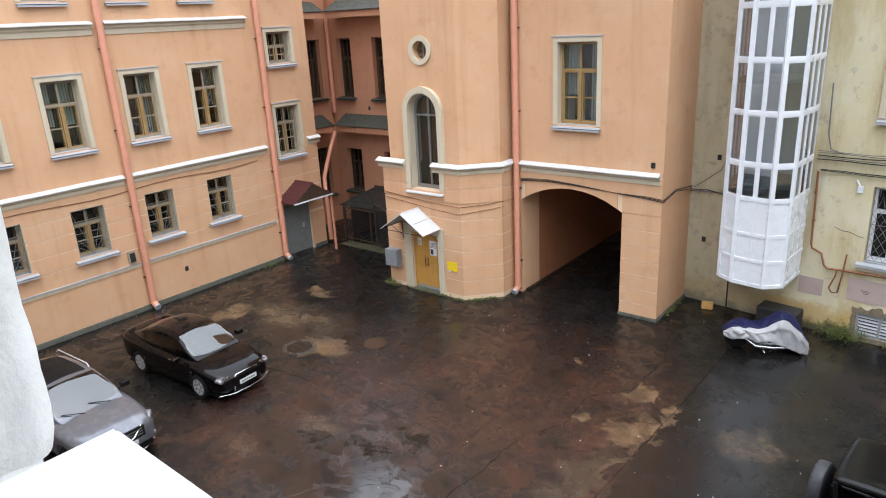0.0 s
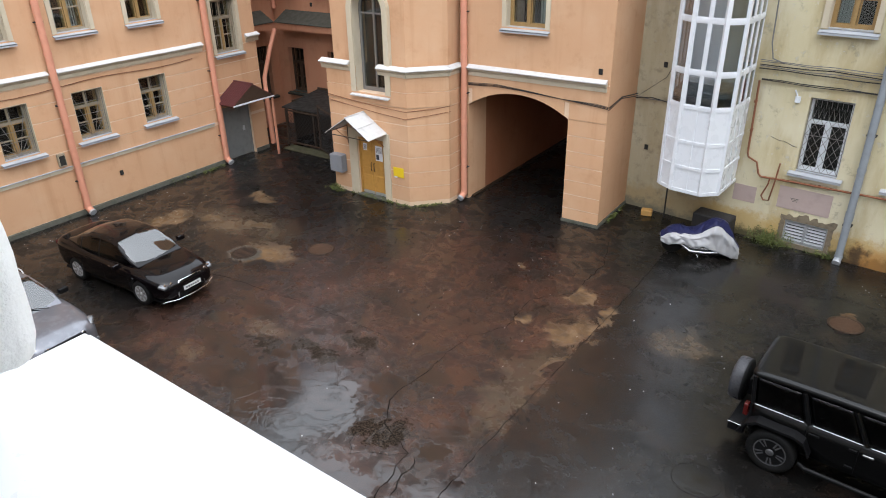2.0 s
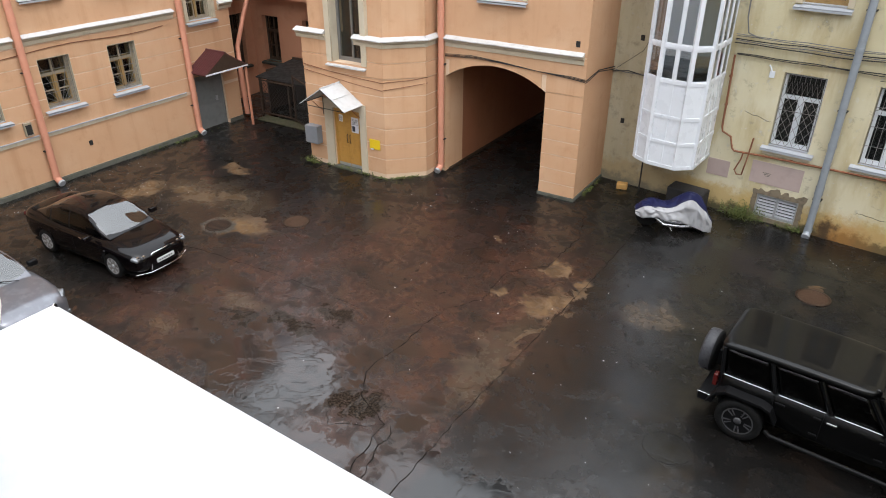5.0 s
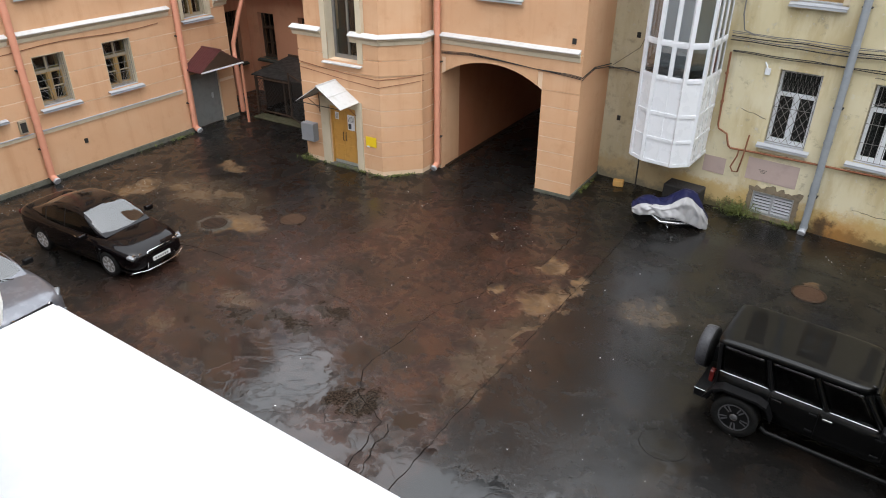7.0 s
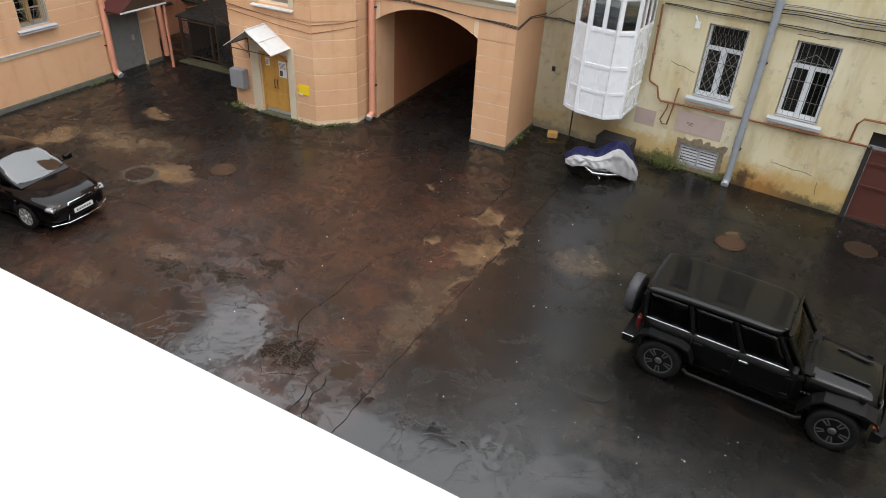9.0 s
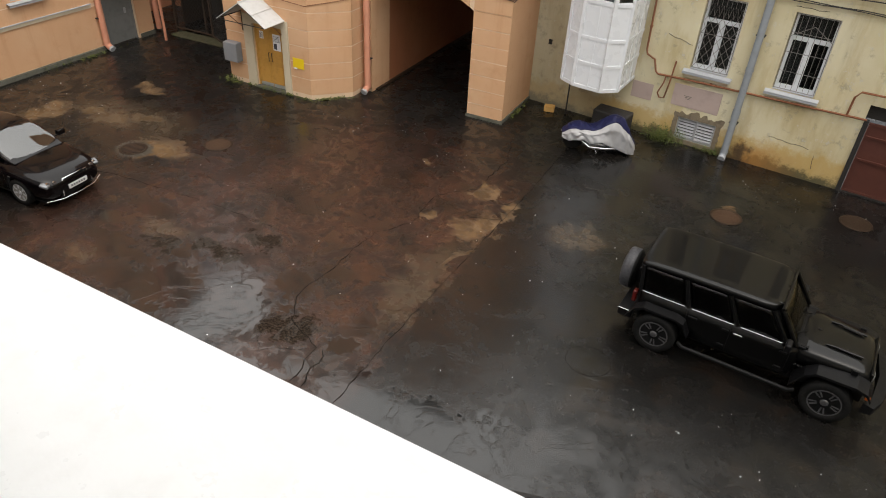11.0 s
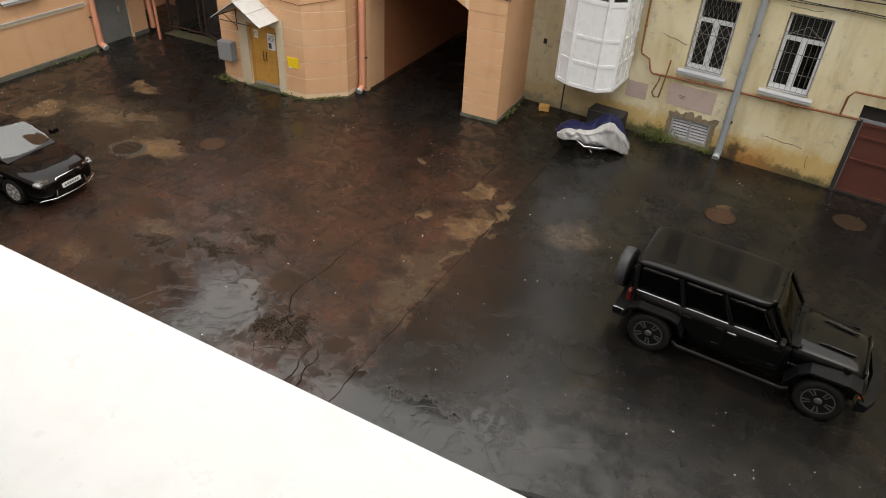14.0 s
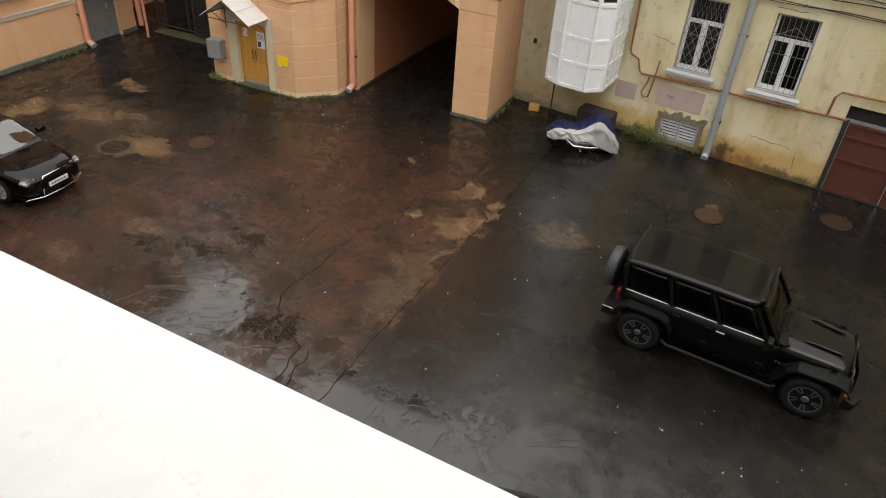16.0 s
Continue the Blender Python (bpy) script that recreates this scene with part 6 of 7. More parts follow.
def suv():
    car = thing("car", "wet silver-grey crossover car with a dark glass roof", "car", pose(-15.72, 5.42, 0, 0, 0, 2.5))
    st = [(2.20, 0.52, 0.42, 0.66, 0.78), (2.12, 0.74, 0.26, 0.72, 0.88), (1.9, 0.86, 0.22, 0.82, 0.97), (1.33, 0.91, 0.22, 0.92, 1.05), (0.85, 0.91, 0.22, 0.98, 1.09), (0.0, 0.91, 0.23, 1.0, 1.09),
          (-1.3, 0.91, 0.23, 1.04, 1.11), (-1.9, 0.88, 0.26, 1.06, 1.12), (-2.15, 0.80, 0.3, 1.0, 1.08), (-2.22, 0.66, 0.4, 0.9, 1.0)]
    rounded(car, "body", loft([ring13(*s) for s in st]), GREYPAINT, ((1.33, 0.35, 0.40), (-1.3, 0.35, 0.40)))
    greenhouse(car, GREYPAINT, [(1.05, 1.06), (0.6, 1.33), (0.16, 1.545), (-0.2, 1.60), (-0.8, 1.61), (-1.4, 1.57), (-1.75, 1.46), (-2.1, 1.12)],
               [(1.05, 0.70), (0.7, 0.79), (0.0, 0.82), (-1.2, 0.81), (-2.1, 0.68)], 1.08, 0.10, -1.55, (-0.5, -1.3), -1.72, (-0.02, -1.45))
    for x in (1.33, -1.3):
        for s in (-1, 1):
            wheel(car, x, s * 0.895, 0.345, 0.22, 5, s, ALLOY)
    for s in (-1, 1):
        part("roof_bar", tube([(-0.05, s * 0.59, 1.58), (-0.15, s * 0.6, 1.64), (-1.5, s * 0.6, 1.64), (-1.6, s * 0.59, 1.57)], 0.016, 8), ALLOY, car)
        bm = soft_box(-0.16, 0.13, -0.12, 0.1, -0.06, 0.06, 0.05, 3)
        bmesh.ops.transform(bm, matrix=pose(1.90, s * 0.72, 0.83, 0, 14, -s * 36), verts=bm.verts[:])
        part("headlight", bm, LAMPGLASS, car, "clear headlight", True)
        bm = soft_box(-0.03, 0.03, -0.1, 0.1, -0.04, 0.04, 0.02, 2)
        bmesh.ops.transform(bm, matrix=pose(2.08, s * 0.66, 0.48, 0, 0, -s * 18), verts=bm.verts[:])
        part("fog_lamp", bm, LAMPGLASS, car)
        part("wiper", tube([(1.06, 0.1 + s * 0.3, 1.105), (0.86, 0.1 + s * 0.3 - 0.4, 1.19)], 0.01, 5), TRIMBLACK, car)
        part("grille_trim", tube([(2.17, s * 0.42, 0.86), (2.225, s * 0.2, 0.66), (2.235, s * 0.12, 0.64)], 0.022, 8), CHROME, car)
    mirrors(car, 0.62, 0.86, 1.14, TRIMBLACK)
    part("grille", boxes((2.12, 2.215, -0.45, 0.45, 0.6, 0.84)), TRIMBLACK, car)
    part("grille_bar", boxes((2.216, 2.222, -0.4, 0.4, 0.66, 0.675), (2.216, 2.222, -0.4, 0.4, 0.72, 0.735), (2.216, 2.222, -0.4, 0.4, 0.78, 0.795)), GREYIRON, car)
    part("emblem", lathe([(0.075, -0.02), (0.075, 0.02)], 20, None, pose(2.23, 0, 0.76, 0, 0, 90)), CHROME, car, "round chrome emblem")
    part("lower_grille", boxes((2.1, 2.19, -0.6, 0.6, 0.3, 0.42)), TRIMBLACK, car)
    part("lip", tube([(2.0, -0.75, 0.29), (2.19, -0.4, 0.27), (2.2, 0.4, 0.27), (2.0, 0.75, 0.29)], 0.018, 8), CHROME, car)
    part("number_plate", boxes((2.215, 2.23, -0.26, 0.26, 0.47, 0.58)), PLATEWHITE, car)
    for i in range(6):
        part("plate_bar", boxes((2.231, 2.233, -0.2 + 0.07 * i, -0.16 + 0.07 * i, 0.5, 0.55)), INK, car)
    part("underside", boxes((-1.95, 1.95, -0.78, 0.78, 0.18, 0.25)), TRIMBLACK, car)
    return car


def jeep():
    car = thing("jeep", "dark boxy four-door off-road car with rear spare wheel", "car", pose(1.06, 11.33, 0, 0, 0, -5.4))
    # tub
    rings = []
    for x, hw, zt in ((0.95, 0.74, 1.14), (0.7, 0.765, 1.16), (-0.5, 0.775, 1.17), (-1.9, 0.775, 1.17), (-2.02, 0.76, 1.165)):
        h = [(hw - 0.03, 0.46), (hw, 0.52), (hw + 0.005, 0.85), (hw - 0.012, zt - 0.03), (hw - 0.05, zt)]
        rings.append([(x, -y, z) for y, z in h] + [(x, y, z) for y, z in reversed(h)])
    bm = loft(rings)
    ob = rounded(car, "body", bm, JEEPPAINT, ((-1.50, 0.40, 0.47),), 1)
    # bonnet: tapering, with a raised middle
    rings = []
    for x, hw, z in ((0.72, 0.70, 1.17), (0.95, 0.70, 1.17), (1.5, 0.66, 1.145), (1.88, 0.62, 1.11), (1.97, 0.60, 1.06), (1.99, 0.59, 0.98)):
        h = [(hw, 0.62), (hw, z - 0.1), (hw - 0.03, z - 0.02), (hw * 0.62, z), (hw * 0.5, z + 0.035)]
        rings.append([(x, -y, zz) for y, zz in h] + [(x, y, zz) for y, zz in reversed(h)])
    rounded(car, "bonnet", loft(rings), JEEPPAINT, ((1.50, 0.40, 0.47),), 1)
    for s in (-1, 1):
        vent = part("bonnet_vent", soft_box(-0.16, 0.16, -0.04, 0.04, -0.01, 0.012, 0.01), TRIMBLACK, car)
        vent.location, vent.rotation_euler = (1.55, s * 0.33, 1.185), (0, radians(3.5), radians(-s * 3))
        part("bonnet_scoop", tube([(1.2, s * 0.36, 1.19), (1.35, s * 0.355, 1.2), (1.78, s * 0.33, 1.165)], 0.022, 8), JEEPPAINT, car)
        part("hinge", soft_box(0.78, 0.96, s * 0.62 - 0.03, s * 0.62 + 0.03, 1.165, 1.195, 0.01), TRIMBLACK, car)
        part("latch", soft_box(1.68, 1.78, s * 0.648 - 0.02, s * 0.648 + 0.02, 1.0, 1.1, 0.01), TRIMBLACK, car)
    part("washer_nozzle", soft_box(1.02, 1.08, -0.03, 0.03, 1.195, 1.21, 0.008), TRIMBLACK, car)
    # cowl, windscreen and hardtop
    part("cowl", soft_box(0.66, 0.92, -0.68, 0.68, 1.155, 1.185, 0.01), TRIMBLACK, car)
    X0, X1, R = 0.78, 0.36, 1.80
    wbt, wtp = 0.72, 0.70
    part("windscreen", panel((X0, -wbt + 0.05, 1.19), (X0, wbt - 0.05, 1.19), (X1 + 0.02, wtp - 0.04, R - 0.06), (X1 + 0.02, -wtp + 0.04, R - 0.06), (0.03, 0, 0)), SIDEGLASS, car)
    for s in (-1, 1):
        part("windscreen_post", tube([(X0, s * (wbt - 0.02), 1.17), (X1 + 0.02, s * wtp, R - 0.03)], 0.035, 8), JEEPPAINT, car)
        part("wiper", tube([(0.86, s * 0.3 + 0.1, 1.2), (0.70, s * 0.3 - 0.25, 1.34)], 0.01, 5), TRIMBLACK, car)
    part("screen_header", tube([(X1 + 0.02, -wtp, R - 0.02), (X1 + 0.02, wtp, R - 0.02)], 0.035, 8), JEEPPAINT, car)
    rings = []
    for x, hw, z in ((X1 + 0.05, 0.70, R), (0.1, 0.715, R + 0.02), (-0.8, 0.73, R + 0.03), (-1.7, 0.735, R + 0.015), (-2.03, 0.73, R - 0.015), (-2.10, 0.71, R - 0.06)):
        h = [(hw - 0.02, z - 0.10), (hw + 0.014, z - 0.09), (hw + 0.014, z - 0.045), (hw - 0.004, z - 0.008), (hw - 0.05, z + 0.006), (hw * 0.5, z + 0.012)]
        rings.append([(x, -y, zz) for y, zz in h] + [(x, y, zz) for y, zz in reversed(h)])
    rounded(car, "hardtop", loft(rings), JEEPPAINT, (), 1)
    part("roof_panel", panel((0.36, -0.56, R + 0.006), (0.36, -0.02, R + 0.006), (-0.42, -0.02, R + 0.028), (-0.42, -0.57, R + 0.028), (0, 0, 0.006), thick=0.02), JEEPPAINT, car)
    part("roof_panel", panel((0.36, 0.02, R + 0.006), (0.36, 0.56, R + 0.006), (-0.42, 0.57, R + 0.028), (-0.42, 0.02, R + 0.028), (0, 0, 0.006), thick=0.02), JEEPPAINT, car)
    part("roof_panel", panel((-0.5, -0.56, R + 0.026), (-0.5, 0.56, R + 0.026), (-1.85, 0.56, R + 0.006), (-1.85, -0.56, R + 0.006), (0, 0, 0.014), thick=0.02), JEEPPAINT, car)
    part("cabin", loft([[(0.6, -0.66, 1.1), (0.6, 0.66, 1.1), (-1.95, 0.66, 1.1), (-1.95, -0.66, 1.1)], [(0.34, -0.6, 1.68), (0.34, 0.6, 1.68), (-1.93, 0.64, 1.68), (-1.93, -0.64, 1.68)]]), SEATGREY, car)
    for s in (-1, 1):
        a, b = (X0 - 0.06, s * 0.745, 1.175), (-2.0, s * 0.75, 1.175)
        d, c = (X1 - 0.02, s * 0.71, R - 0.09), (-2.05, s * 0.735, R - 0.09)
        for k, (u0, u1) in enumerate(((0.06, 0.315), (0.36, 0.63), (0.68, 0.97))):
            part("side_window", panel(a, b, c, d, (0, 0, 0), u0, u1, 0.03, 0.97), SIDEGLASS, car)
            part("belt_trim", tube([Vector(a).lerp(Vector(b), u0) + Vector((0, s * 0.012, 0.0)), Vector(a).lerp(Vector(b), u1) + Vector((0, s * 0.012, 0.0))], 0.009, 6), CHROME, car)
        for u in (0.03, 0.338, 0.655, 0.985):
            p, q = Vector(a).lerp(Vector(b), u), Vector(d).lerp(Vector(c), u)
            part("pillar", tube([p, q], 0.038, 6), JEEPPAINT if u < 0.6 else TRIMBLACK, car)
        for x in (0.72, -0.28, -1.06):
            part("door_seam", tube([(x, s * 0.783, 0.52), (x, s * 0.786, 0.85), (x, s * 0.772, 1.15)], 0.006, 4), TRIMBLACK, car)
        for x in (-0.12, -0.92):
            part("door_handle", soft_box(x - 0.1, x + 0.06, s * 0.80 - 0.015, s * 0.80 + 0.015, 1.0, 1.04, 0.01), CHROME if x > -0.5 else TRIMBLACK, car)
        for x, z in ((0.62, 1.02), (0.62, 0.68), (-0.36, 1.02), (-0.36, 0.68)):
            part("door_hinge", soft_box(x - 0.06, x + 0.06, s * 0.79 - 0.015, s * 0.79 + 0.015, z - 0.02, z + 0.02, 0.008), TRIMBLACK, car)
        # flat flares over the wheels
        for xc, front in ((1.50, True), (-1.50, False)):
            bm = bmesh.new()
            prof = [(-0.60, 0.60), (-0.46, 0.86), (-0.30, 0.955), (0.30, 0.955), (0.46, 0.90), (0.58, 0.66)] if not front else [(-0.62, 0.55), (-0.46, 0.84), (-0.30, 0.97), (0.32, 0.985), (0.50, 0.93), (0.58, 0.82)]
            for (xa, za), (xb, zb) in zip(prof, prof[1:]):
                y0, y1 = (0.60 if front else 0.76) * s, 0.935 * s
                vs = []
                for x, z in ((xa, za), (xb, zb)):
                    for y, dz in ((y0, 0.02), (y1, -0.015)):
                        for t in (0, -0.05):
                            vs.append(bm.verts.new((xc + x, y, z + dz + t)))
                for q in ((0, 1, 3, 2), (4, 6, 7, 5), (0, 4, 5, 1), (2, 3, 7, 6), (0, 2, 6, 4), (1, 5, 7, 3)):
                    bm.faces.new([vs[i] for i in q])
            bmesh.ops.remove_doubles(bm, verts=bm.verts[:], dist=0.0005)
            part("wheel_flare", bm, TRIMBLACK, car)
            wheel(car, xc, s * 0.91, 0.405, 0.25, 5, s, DARKALLOY, True)
        part("side_step", tube([(1.0, s * 0.84, 0.40), (0.9, s * 0.88, 0.36), (-0.95, s * 0.88, 0.36), (-1.05, s * 0.84, 0.40)], 0.042, 8), TRIMBLACK, car)
        part("inner_fender", boxes((1.0, 1.98, s * 0.6 - 0.04, s * 0.6 + 0.04, 0.5, 0.95)), TRIMBLACK, car)
        part("marker_lamp", soft_box(1.98, 2.06, s * 0.86 - 0.06, s * 0.86 + 0.06, 0.80, 0.85, 0.01), ORANGELAMP, car, "orange marker lamp")
        part("headlight", lathe([(0.115, -0.03), (0.115, 0.02), (0.06, 0.045)], 24, None, pose(2.0, s * 0.42, 0.93, 0, 0, -90)), LAMPGLASS, car, "round headlight")
        bm = soft_box(-0.04, 0.04, -0.07, 0.07, -0.12, 0.12, 0.02, 2)
        bmesh.ops.transform(bm, matrix=pose(-2.05, s * 0.70, 0.98), verts=bm.verts[:])
        part("tail_light", bm, REDLAMP, car, "red tail light")
        part("mirror_housing", soft_box(0.60, 0.70, s * 0.92 - 0.11, s * 0.92 + 0.11, 1.20, 1.36, 0.03, 3), TRIMBLACK, car)
        part("mirror_arm", tube([(0.66, s * 0.74, 1.19), (0.65, s * 0.86, 1.24)], 0.022, 6), TRIMBLACK, car)
        part("badge", boxes(*[(0.84 + 0.055 * i, 0.875 + 0.055 * i, s * 0.768 - 0.004, s * 0.768 + 0.004, 0.84, 0.88) for i in range(4)]), CHROME, car, "plain pale badge strip")
    part("underside", boxes((-1.95, 1.9, -0.55, 0.55, 0.36, 0.5)), TRIMBLACK, car)
    part("grille", soft_box(1.96, 2.01, -0.57, 0.57, 0.66, 1.08, 0.02), JEEPPAINT, car)
    for i in range(7):
        y = -0.24 + 0.08 * i
        part("grille_slot", soft_box(2.005, 2.015, y - 0.026, y + 0.026, 0.72, 1.0, 0.004), TRIMBLACK, car)
    bm = bmesh.new()
    loft([[(x, y, z) for z in (0.48, 0.70)] + [(x + 0.17, y, z) for z in (0.66, 0.52)] for x, y in ((2.0, -0.88), (2.12, -0.6), (2.18, 0), (2.12, 0.6), (2.0, 0.88))], bm)
    part("front_bumper", bm, TRIMBLACK, car)
    part("rear_bumper", soft_box(-2.28, -2.0, -0.82, 0.82, 0.48, 0.68, 0.03), TRIMBLACK, car)
    part("bumper_trim", tube([(-2.285, -0.82, 0.66), (-2.05, -0.86, 0.69)], 0.008, 5), CHROME, car)
    part("rear_window", panel((-2.035, 0.5, 1.25), (-2.035, -0.5, 1.25), (-2.03, -0.5, 1.68), (-2.03, 0.5, 1.68)), CARGLASS, car)
    part("tailgate_carrier", soft_box(-2.21, -2.02, -0.12, 0.3, 0.85, 1.2, 0.02), TRIMBLACK, car)
    sp = new("spare_wheel")
    sp.parent = car
    Ms = pose(-2.26, 0.06, 1.02, 0, 0, 90)
    part("tyre", lathe([(0.2, 0.0), (0.37, 0.0), (0.405, 0.03), (0.405, 0.20), (0.385, 0.235), (0.30, 0.245)], 36, None, Ms), RUBBER, sp)
    part("cover", lathe([(0.39, 0.03), (0.412, 0.05), (0.414, 0.19), (0.39, 0.24), (0.30, 0.262), (0.05, 0.272)], 36, None, Ms), simple("spare_cover", (0.05, 0.05, 0.055), 0.3, 0, 0.2, 8), sp, "dark smooth spare wheel cover")
    part("fuel_cap", lathe([(0.08, -0.01), (0.08, 0.012)], 20, None, pose(-1.15, 0.785, 0.95)), TRIMBLACK, car)
    # pale things lying on the back seat
    part("seat", soft_box(-1.3, -0.9, -0.5, 0.5, 1.105, 1.5, 0.05), GREYBOX, car)
    part("seat", soft_box(-0.3, 0.0, -0.52, -0.08, 1.105, 1.55, 0.05), GREYBOX, car)
    part("seat", soft_box(-0.3, 0.0, 0.08, 0.52, 1.105, 1.55, 0.05), GREYBOX, car)
    return car


sedan()
suv()
jeep()

# ---- covered motorcycle ----
moto = thing("motorcycle", "parked motorcycle under a blue and silver cover", "motorcycle", pose(-4.88, 18.02, 0, 0, 0, 22))
BLUECLOTH = simple("blue_cover_cloth", (0.012, 0.014, 0.05), 0.45, 0, 0.3, 5, None, 0.3)
SILVERCLOTH = simple("silver_cover_cloth", (0.33, 0.33, 0.34), 0.5, 0.0, 0.35, 4, (0.25, 0.25, 0.26), 0.4)


def drape(s):
    """Half width, top and hem of the cover along the machine."""
    top = 0.62 + 0.50 * math.exp(-((s - 1.45) / 0.42) ** 2) + 0.16 * math.exp(-((s - 0.45) / 0.45) ** 2) - 0.25 * max(0, s - 1.75)
    hem = 0.42 - 0.04 * math.sin(s * 9) if s < 1.15 else max(0.05, 0.42 - 0.42 * (s - 1.15))
    wid = 0.30 + 0.10 * math.sin(min(1.0, s / 2.1) * math.pi)
    if s < 0.2:
        wid, top = wid * (0.55 + 2.2 * s), top * (0.8 + s)
    if s > 1.9:
        wid, top = wid * (1 - 1.6 * (s - 1.9)), top - 0.9 * (s - 1.9)
    return wid, top, hem


def cover(u0, u1, material, name, label, seed):
    bm = bmesh.new()
    N, K = 60, 22
    grid = []
    for side in (0, 1):
        rows = []
        for i in range(N + 1):
            s = 2.12 * i / N
            w, top, hem = drape(s)
            row = []
            for j in range(K + 1):
                u = u0 + (u1 - u0) * j / K
                a = (u - 0.5) * 2
                y = w * math.copysign(min(1.0, abs(a) * 1.7) ** 0.8, a) * (1 + 0.12 * max(0, abs(a) - 0.6))
                z = top - (top - hem) * abs(a) ** 1.9
                f = 0.035 * math.sin(9 * s + 5 * a + 2.4 * math.sin(3 * s)) + 0.07 * noise.noise((s * 3.2, a * 2.5, seed)) + 0.045 * noise.noise((s * 9, a * 5, seed + 3))
                k = min(1.0, abs(a) * 1.6)
                row.append(bm.verts.new((s, y + math.copysign(f * k, a) - 0.008 * side * math.copysign(1, a), z + f * (1 - k) - 0.008 * side)))
            rows.append(row)
        grid.append(rows)
    for rows in grid:
        for i in range(N):
            for j in range(K):
                bm.faces.new((rows[i][j], rows[i + 1][j], rows[i + 1][j + 1], rows[i][j + 1])).smooth = True
    for i in range(N):
        for j in (0, K):
            bm.faces.new((grid[0][i][j], grid[0][i + 1][j], grid[1][i + 1][j], grid[1][i][j]))
    part(name, bm, material, moto, label)


cover(0.31, 0.80, BLUECLOTH, "cover_top", "dark blue cover top", 1.0)
cover(0.0, 0.308, SILVERCLOTH, "cover_skirt", "silver cover skirt", 1.0)
cover(0.802, 1.0, SILVERCLOTH, "cover_skirt", "silver cover skirt", 1.0)
for x in (0.36, 1.78):
    wh = new("wheel")
    wh.parent = moto
    part("tyre", lathe([(0.22, -0.05), (0.29, -0.06), (0.31, -0.03), (0.31, 0.03), (0.29, 0.06), (0.22, 0.05)], 28, None, pose(x, 0, 0.31)), RUBBER, wh)
    part("rim", lathe([(0.2, -0.03), (0.225, -0.04), (0.225, 0.04), (0.2, 0.03)], 28, None, pose(x, 0, 0.31)), CHROME, wh)
for y, z in ((-0.34, 0.22), (-0.31, 0.33)):
    part("exhaust", tube([(0.55, y * 0.6, z + 0.15), (0.8, y, z), (1.25, y, z - 0.02), (1.6, y, z + 0.03)], 0.04, 10), CHROME, moto)
part("engine", soft_box(0.75, 1.3, -0.17, 0.17, 0.16, 0.5, 0.05), GREYIRON, moto)
for x in (0.85, 1.08):
    part("engine_cover", lathe([(0.11, -0.03), (0.11, 0.0), (0.07, 0.02)], 20, None, pose(x, -0.3, 0.38, 180)), CHROME, moto)
part("fork", tube([(0.36, -0.09, 0.31), (0.55, -0.09, 0.75)], 0.025, 8), CHROME, moto)
part("kickstand", tube([(0.95, -0.15, 0.2), (1.05, -0.3, 0.02)], 0.014, 6), CHROME, moto)


# ---- manholes, joints and cracks ----


def manhole(x, y, r, kind, material, label):
    th = thing("manhole", label, "manhole cover", pose(x, y, 0.002, 0, 0, random.Random(int(x * 9)).uniform(0, 90)))
    flat = pose(0, 0, 0, -90)
    part("rim", lathe([(r + 0.07, -0.006), (r + 0.07, -0.012), (r + 0.005, -0.014), (r + 0.005, -0.004)], 36, None, flat), CASTIRON, th)
    part("plate", lathe([(r, -0.004), (r, -0.010), (r * 0.98, -0.012)], 36, None, flat), RUBBER if kind == "grate" else material, th)
    if kind == "grate":
        for i in range(-3, 4):
            w = math.sqrt(max(0.01, 1 - (i / 3.8) ** 2)) * r * 0.95
            part("bar", boxes((-w, w, i * r * 0.26 - 0.016, i * r * 0.26 + 0.016, 0.012, 0.020)), material, th)
    else:
        for k in range(14):
            a = 2 * math.pi * k / 14
            bm = boxes((r * 0.45, r * 0.9, -0.018, 0.018, 0.012, 0.017))
            bmesh.ops.transform(bm, matrix=pose(0, 0, 0, 0, 0, math.degrees(a)), verts=bm.verts[:])
            part("rib", bm, material, th)
    return th


BROWNIRON = simple("rusty_cover", (0.058, 0.032, 0.019), 0.6, 0.1, 0.5, 9)
manhole(-14.92, 11.46, 0.3, "grate", BROWNIRON, "dark cast-iron drain grate in a concrete rim")
manhole(-13.19, 12.86, 0.33, "lid", BROWNIRON, "round rusty manhole cover set in asphalt")
manhole(0.08, 16.5, 0.33, "lid", BROWNIRON, "round rusty manhole cover set in asphalt")
manhole(3.06, 17.95, 0.33, "lid", CASTIRON, "round dark manhole cover set in asphalt")


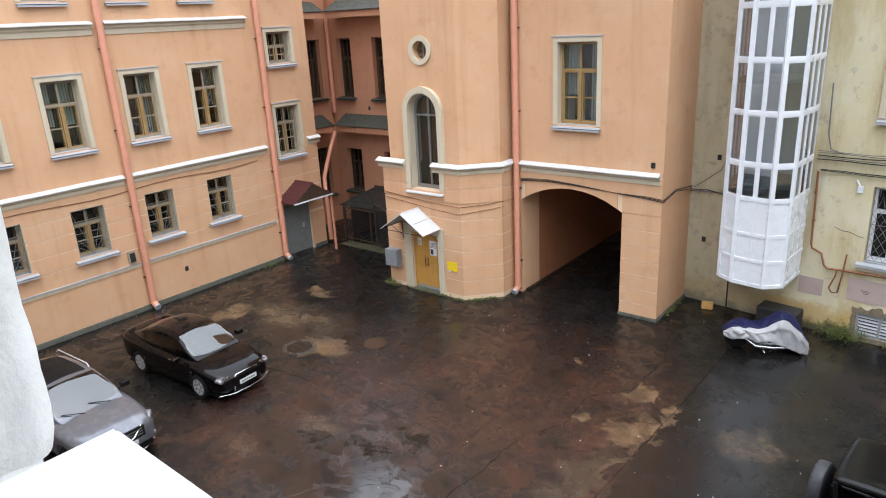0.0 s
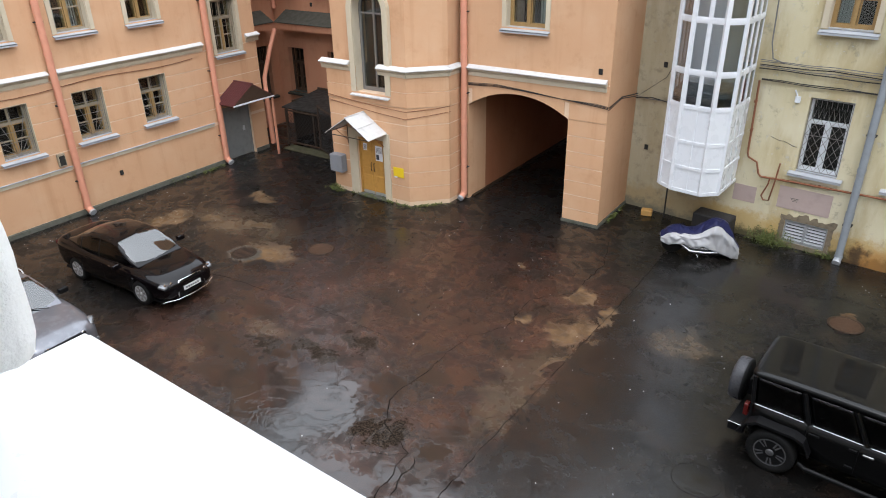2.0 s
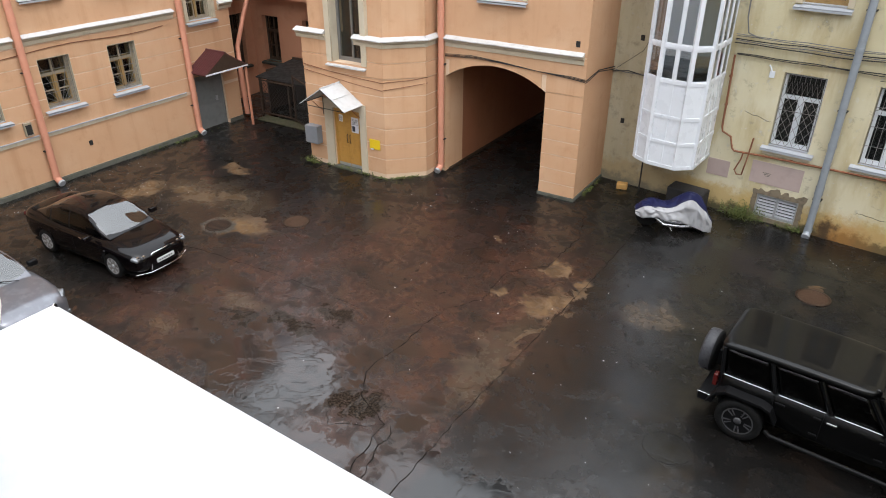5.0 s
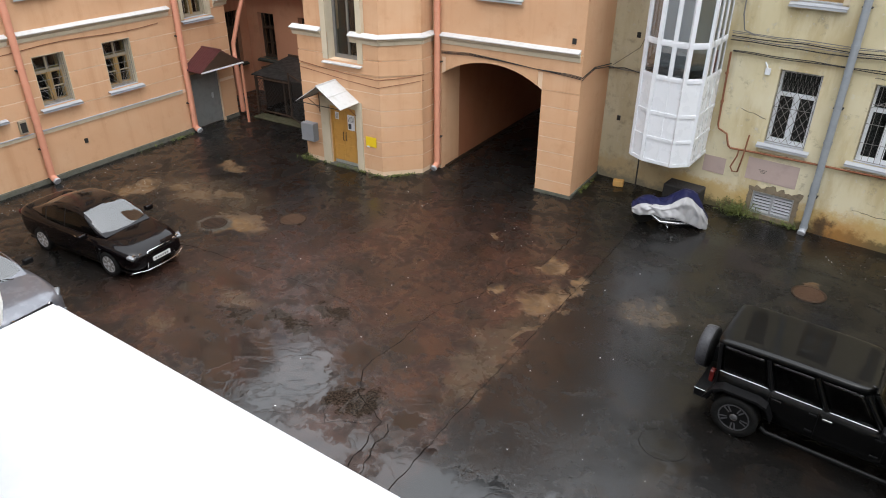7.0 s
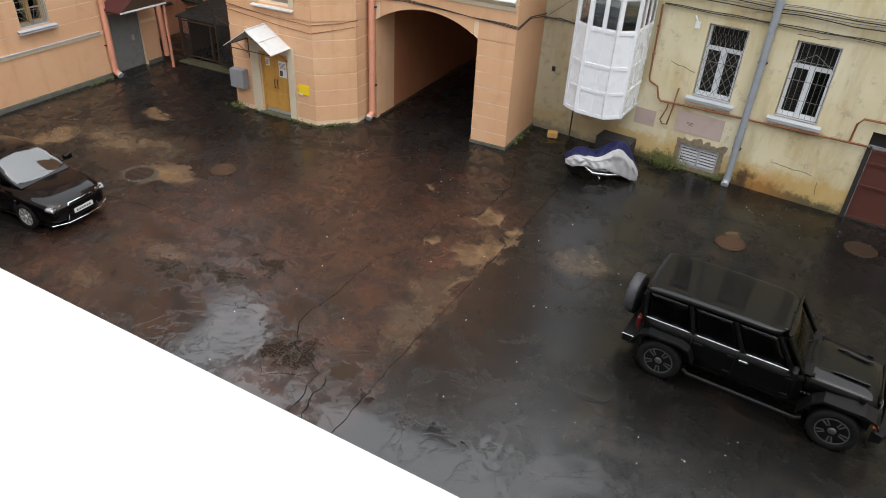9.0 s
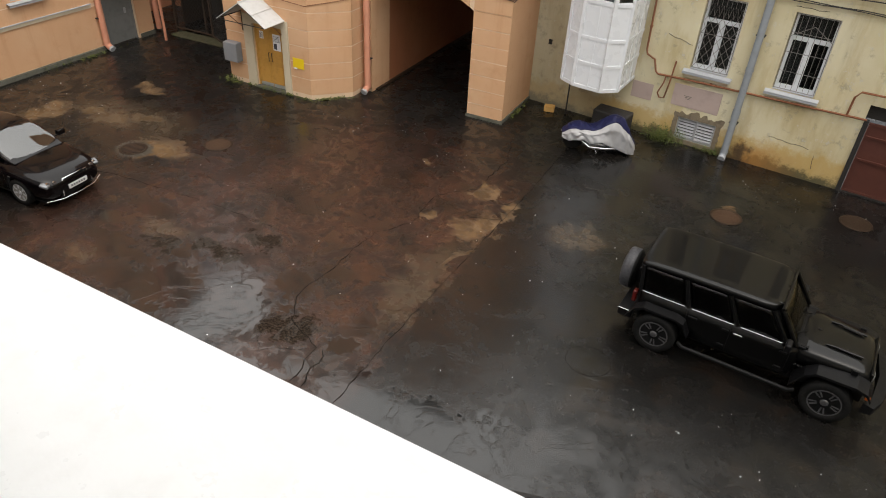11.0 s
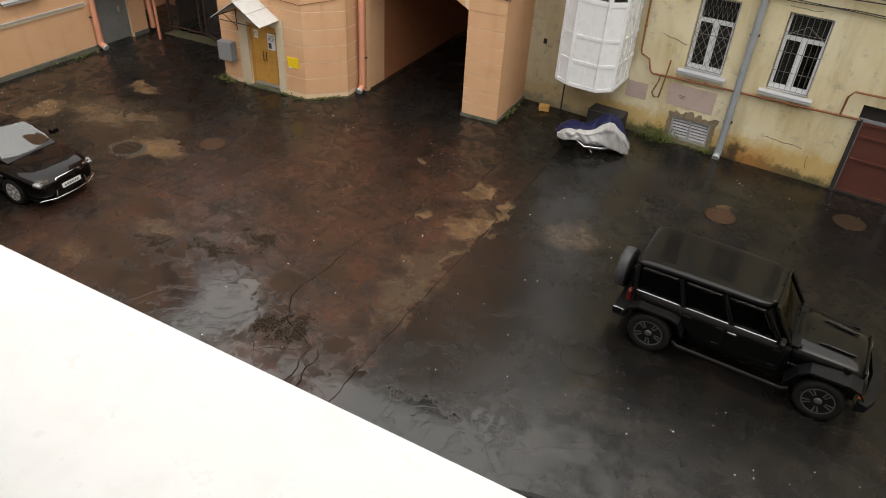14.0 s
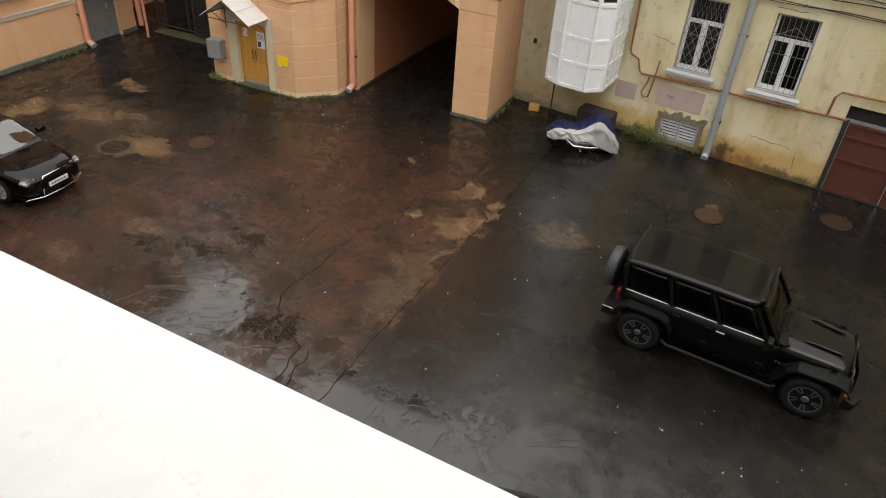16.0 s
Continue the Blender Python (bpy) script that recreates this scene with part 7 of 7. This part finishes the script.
def crack(points, width, material, label, seed=1, rough=0.09):
    """A ragged seam laid on the asphalt along a few bends."""
    rng = random.Random(seed)
    pts = [Vector(points[0])]
    for a, b in zip(points, points[1:]):
        a, b = Vector(a), Vector(b)
        n = max(2, int((b - a).length / 0.16))
        d = (b - a).normalized()
        for i in range(1, n + 1):
            off = rng.uniform(-rough, rough) if i < n else 0
            pts.append(a.lerp(b, i / n) + Vector((-d.y, d.x)) * off)
    bm = bmesh.new()
    rows = []
    for i, p in enumerate(pts):
        d = (pts[min(i + 1, len(pts) - 1)] - pts[max(i - 1, 0)]).normalized()
        w = width * rng.uniform(0.25, 1.0)
        rows.append([bm.verts.new((p.x - d.y * w, p.y + d.x * w, 0.003)), bm.verts.new((p.x, p.y, 0.006)), bm.verts.new((p.x + d.y * w, p.y - d.x * w, 0.003))])
    for a, b in zip(rows, rows[1:]):
        bm.faces.new((a[0], a[1], b[1], b[0])), bm.faces.new((a[1], a[2], b[2], b[1]))
    solid("crack", bm, material, label, "crack", kind="structure")


TAR = simple("crack_dirt", (0.010, 0.008, 0.0065), 0.9, 0, 0.4, 20)
TAR.node_tree.nodes["Principled BSDF"].inputs["Specular IOR Level"].default_value = 0.05
crack([(-4.99, 5.2), (-4.96, 8.5), (-4.87, 10.7), (-4.69, 14.5), (-4.64, 18.0)], 0.012, TAR, "straight joint between two sheets of asphalt", 1, 0.02)
crack([(-5.7, 6.1), (-5.94, 6.55), (-6.02, 7.49), (-6.9, 7.9), (-7.24, 8.5), (-7.13, 11.35), (-6.57, 12.12), (-6.67, 13.62), (-5.92, 14.43), (-5.83, 16.35), (-6.29, 17.77)], 0.013, TAR, "ragged crack across the wet asphalt", 2, 0.05)
crack([(-5.6, 6.2), (-5.9, 7.5)], 0.016, TAR, "short ragged crack in the asphalt", 3)
crack([(-18.2, 9.4), (-14.02, 10.23), (-10.86, 10.38), (-8.9, 10.3)], 0.012, TAR, "faint seam across the wet asphalt", 4, 0.03)
crack([(-1.45 + 0.43 * math.cos(a * 0.42), 9.7 + 0.40 * math.sin(a * 0.42)) for a in range(16)], 0.007, TAR, "round seam of a covered shaft", 6, 0.02)
for seed, pts in enumerate((((-6.9, 7.9), (-7.3, 7.4), (-6.9, 6.9), (-6.02, 7.49)), ((-6.67, 13.62), (-5.5, 13.1), (-4.8, 13.4)))):
    crack(pts, 0.008, TAR, "fine crack in the worn asphalt", 20 + seed, 0.06)
crack([(-11.5, 18.7), (-9.89, 18.43), (-7.9, 18.12)], 0.02, TAR, "drain joint before the passage", 7, 0.05)

# ---- litter and plants ----
rng = random.Random(7)
bm = bmesh.new()
spots = [(-19.0, 12.2, 1.6, 1.2, 42), (-17.6, 10.5, 2.0, 1.2, 18), (1.5, 18.6, 2.0, 0.8, 16), (2.0, 8.4, 3.0, 1.6, 26), (-6.5, 12.0, 6.0, 5.0, 46), (-10.0, 16.2, 4.0, 0.8, 26), (-20.8, 9.0, 0.5, 5.0, 40)]
for x, y, a, b, n in spots:
    for i in range(n):
        r = rng.uniform(0.004, 0.015)
        box(bm, -r, r, -r * 0.6, r * 0.6, 0.002, 0.012, pose(x + rng.gauss(0, a * 0.5), y + rng.gauss(0, b * 0.5), 0, 0, 0, rng.uniform(0, 180)))
tagged(new("litter", mesh_of("litter", bm, PAPER)), "scattered pale scraps and chips on the asphalt", "litter", kind="stuff")


def leafy(name):
    k = Mat(name, (0.075, 0.10, 0.022), 0.6)
    k.over((0.16, 0.16, 0.04), k.ramp(k.noise(14, 3), 0.45, 0.65, 0, 0.8))
    return k.done()


LEAF = leafy("weed_leaf")


def weeds(x, y, lx, ly, h, n, seed, label, ang=0):
    rng = random.Random(seed)
    bm = bmesh.new()
    for i in range(n):
        px, py = rng.gauss(0, lx * 0.4), rng.gauss(0, ly * 0.4)
        hh = h * rng.uniform(0.35, 1.0)
        lean = rng.uniform(-0.5, 0.5), rng.uniform(-0.5, 0.5)
        for q in range(5):
            z = hh * (q + 1) / 5
            cx, cy = px + lean[0] * z, py + lean[1] * z
            vs = [bm.verts.new(p) for p in ((0, -0.004, 0), (0.035, -0.016, 0.01), (0.075, 0, -0.01), (0.035, 0.016, 0.01), (0, 0.004, 0))]
            bm.faces.new(vs)
            bmesh.ops.transform(bm, matrix=pose(cx, cy, z, rng.uniform(-40, 40), rng.uniform(-50, 30), rng.uniform(0, 360)) @ Matrix.Scale(rng.uniform(0.6, 1.3), 4), verts=vs)
        vs = [bm.verts.new(p) for p in ((px - 0.003, py, 0), (px + 0.003, py, 0), (px + lean[0] * hh + 0.002, py + lean[1] * hh, hh), (px + lean[0] * hh - 0.002, py + lean[1] * hh, hh))]
        bm.faces.new(vs)
    ob = solid("weeds", bm, LEAF, label, "weeds", pose(x, y, 0, 0, 0, ang), kind="stuff")


weeds(-2.35, 20.1, 0.7, 0.25, 0.5, 130, 3, "yellow-green weeds growing at the wall foot", SLANT)
weeds(-15.9, 16.65, 0.5, 0.15, 0.22, 40, 4, "small green weeds at the tower foot")
weeds(-21.45, 15.6, 0.15, 1.6, 0.10, 40, 5, "low weeds along the plinth")
weeds(-14.2, 16.76, 2.2, 0.06, 0.07, 80, 7, "thin line of moss and weeds at the tower foot")
weeds(-12.36, 17.24, 0.9, 0.05, 0.07, 40, 8, "thin line of moss and weeds at the tower foot", 45)
weeds(-6.85, 19.6, 0.08, 1.2, 0.10, 40, 9, "sparse weeds beside the gateway block")
weeds(-0.95, 20.0, 0.5, 0.12, 0.2, 30, 6, "small weeds beside the downpipe foot", SLANT)

cb = thing("cable", "black cable slung below the window ledge", "cable")
part("cable", tube([(-0.30, 0.31, 8.315), (-0.166, 0.392, 8.326), (-0.11, 0.40, 8.334), (0.2, 0.42, 8.34)], 0.0055, 8), CABLE, cb)
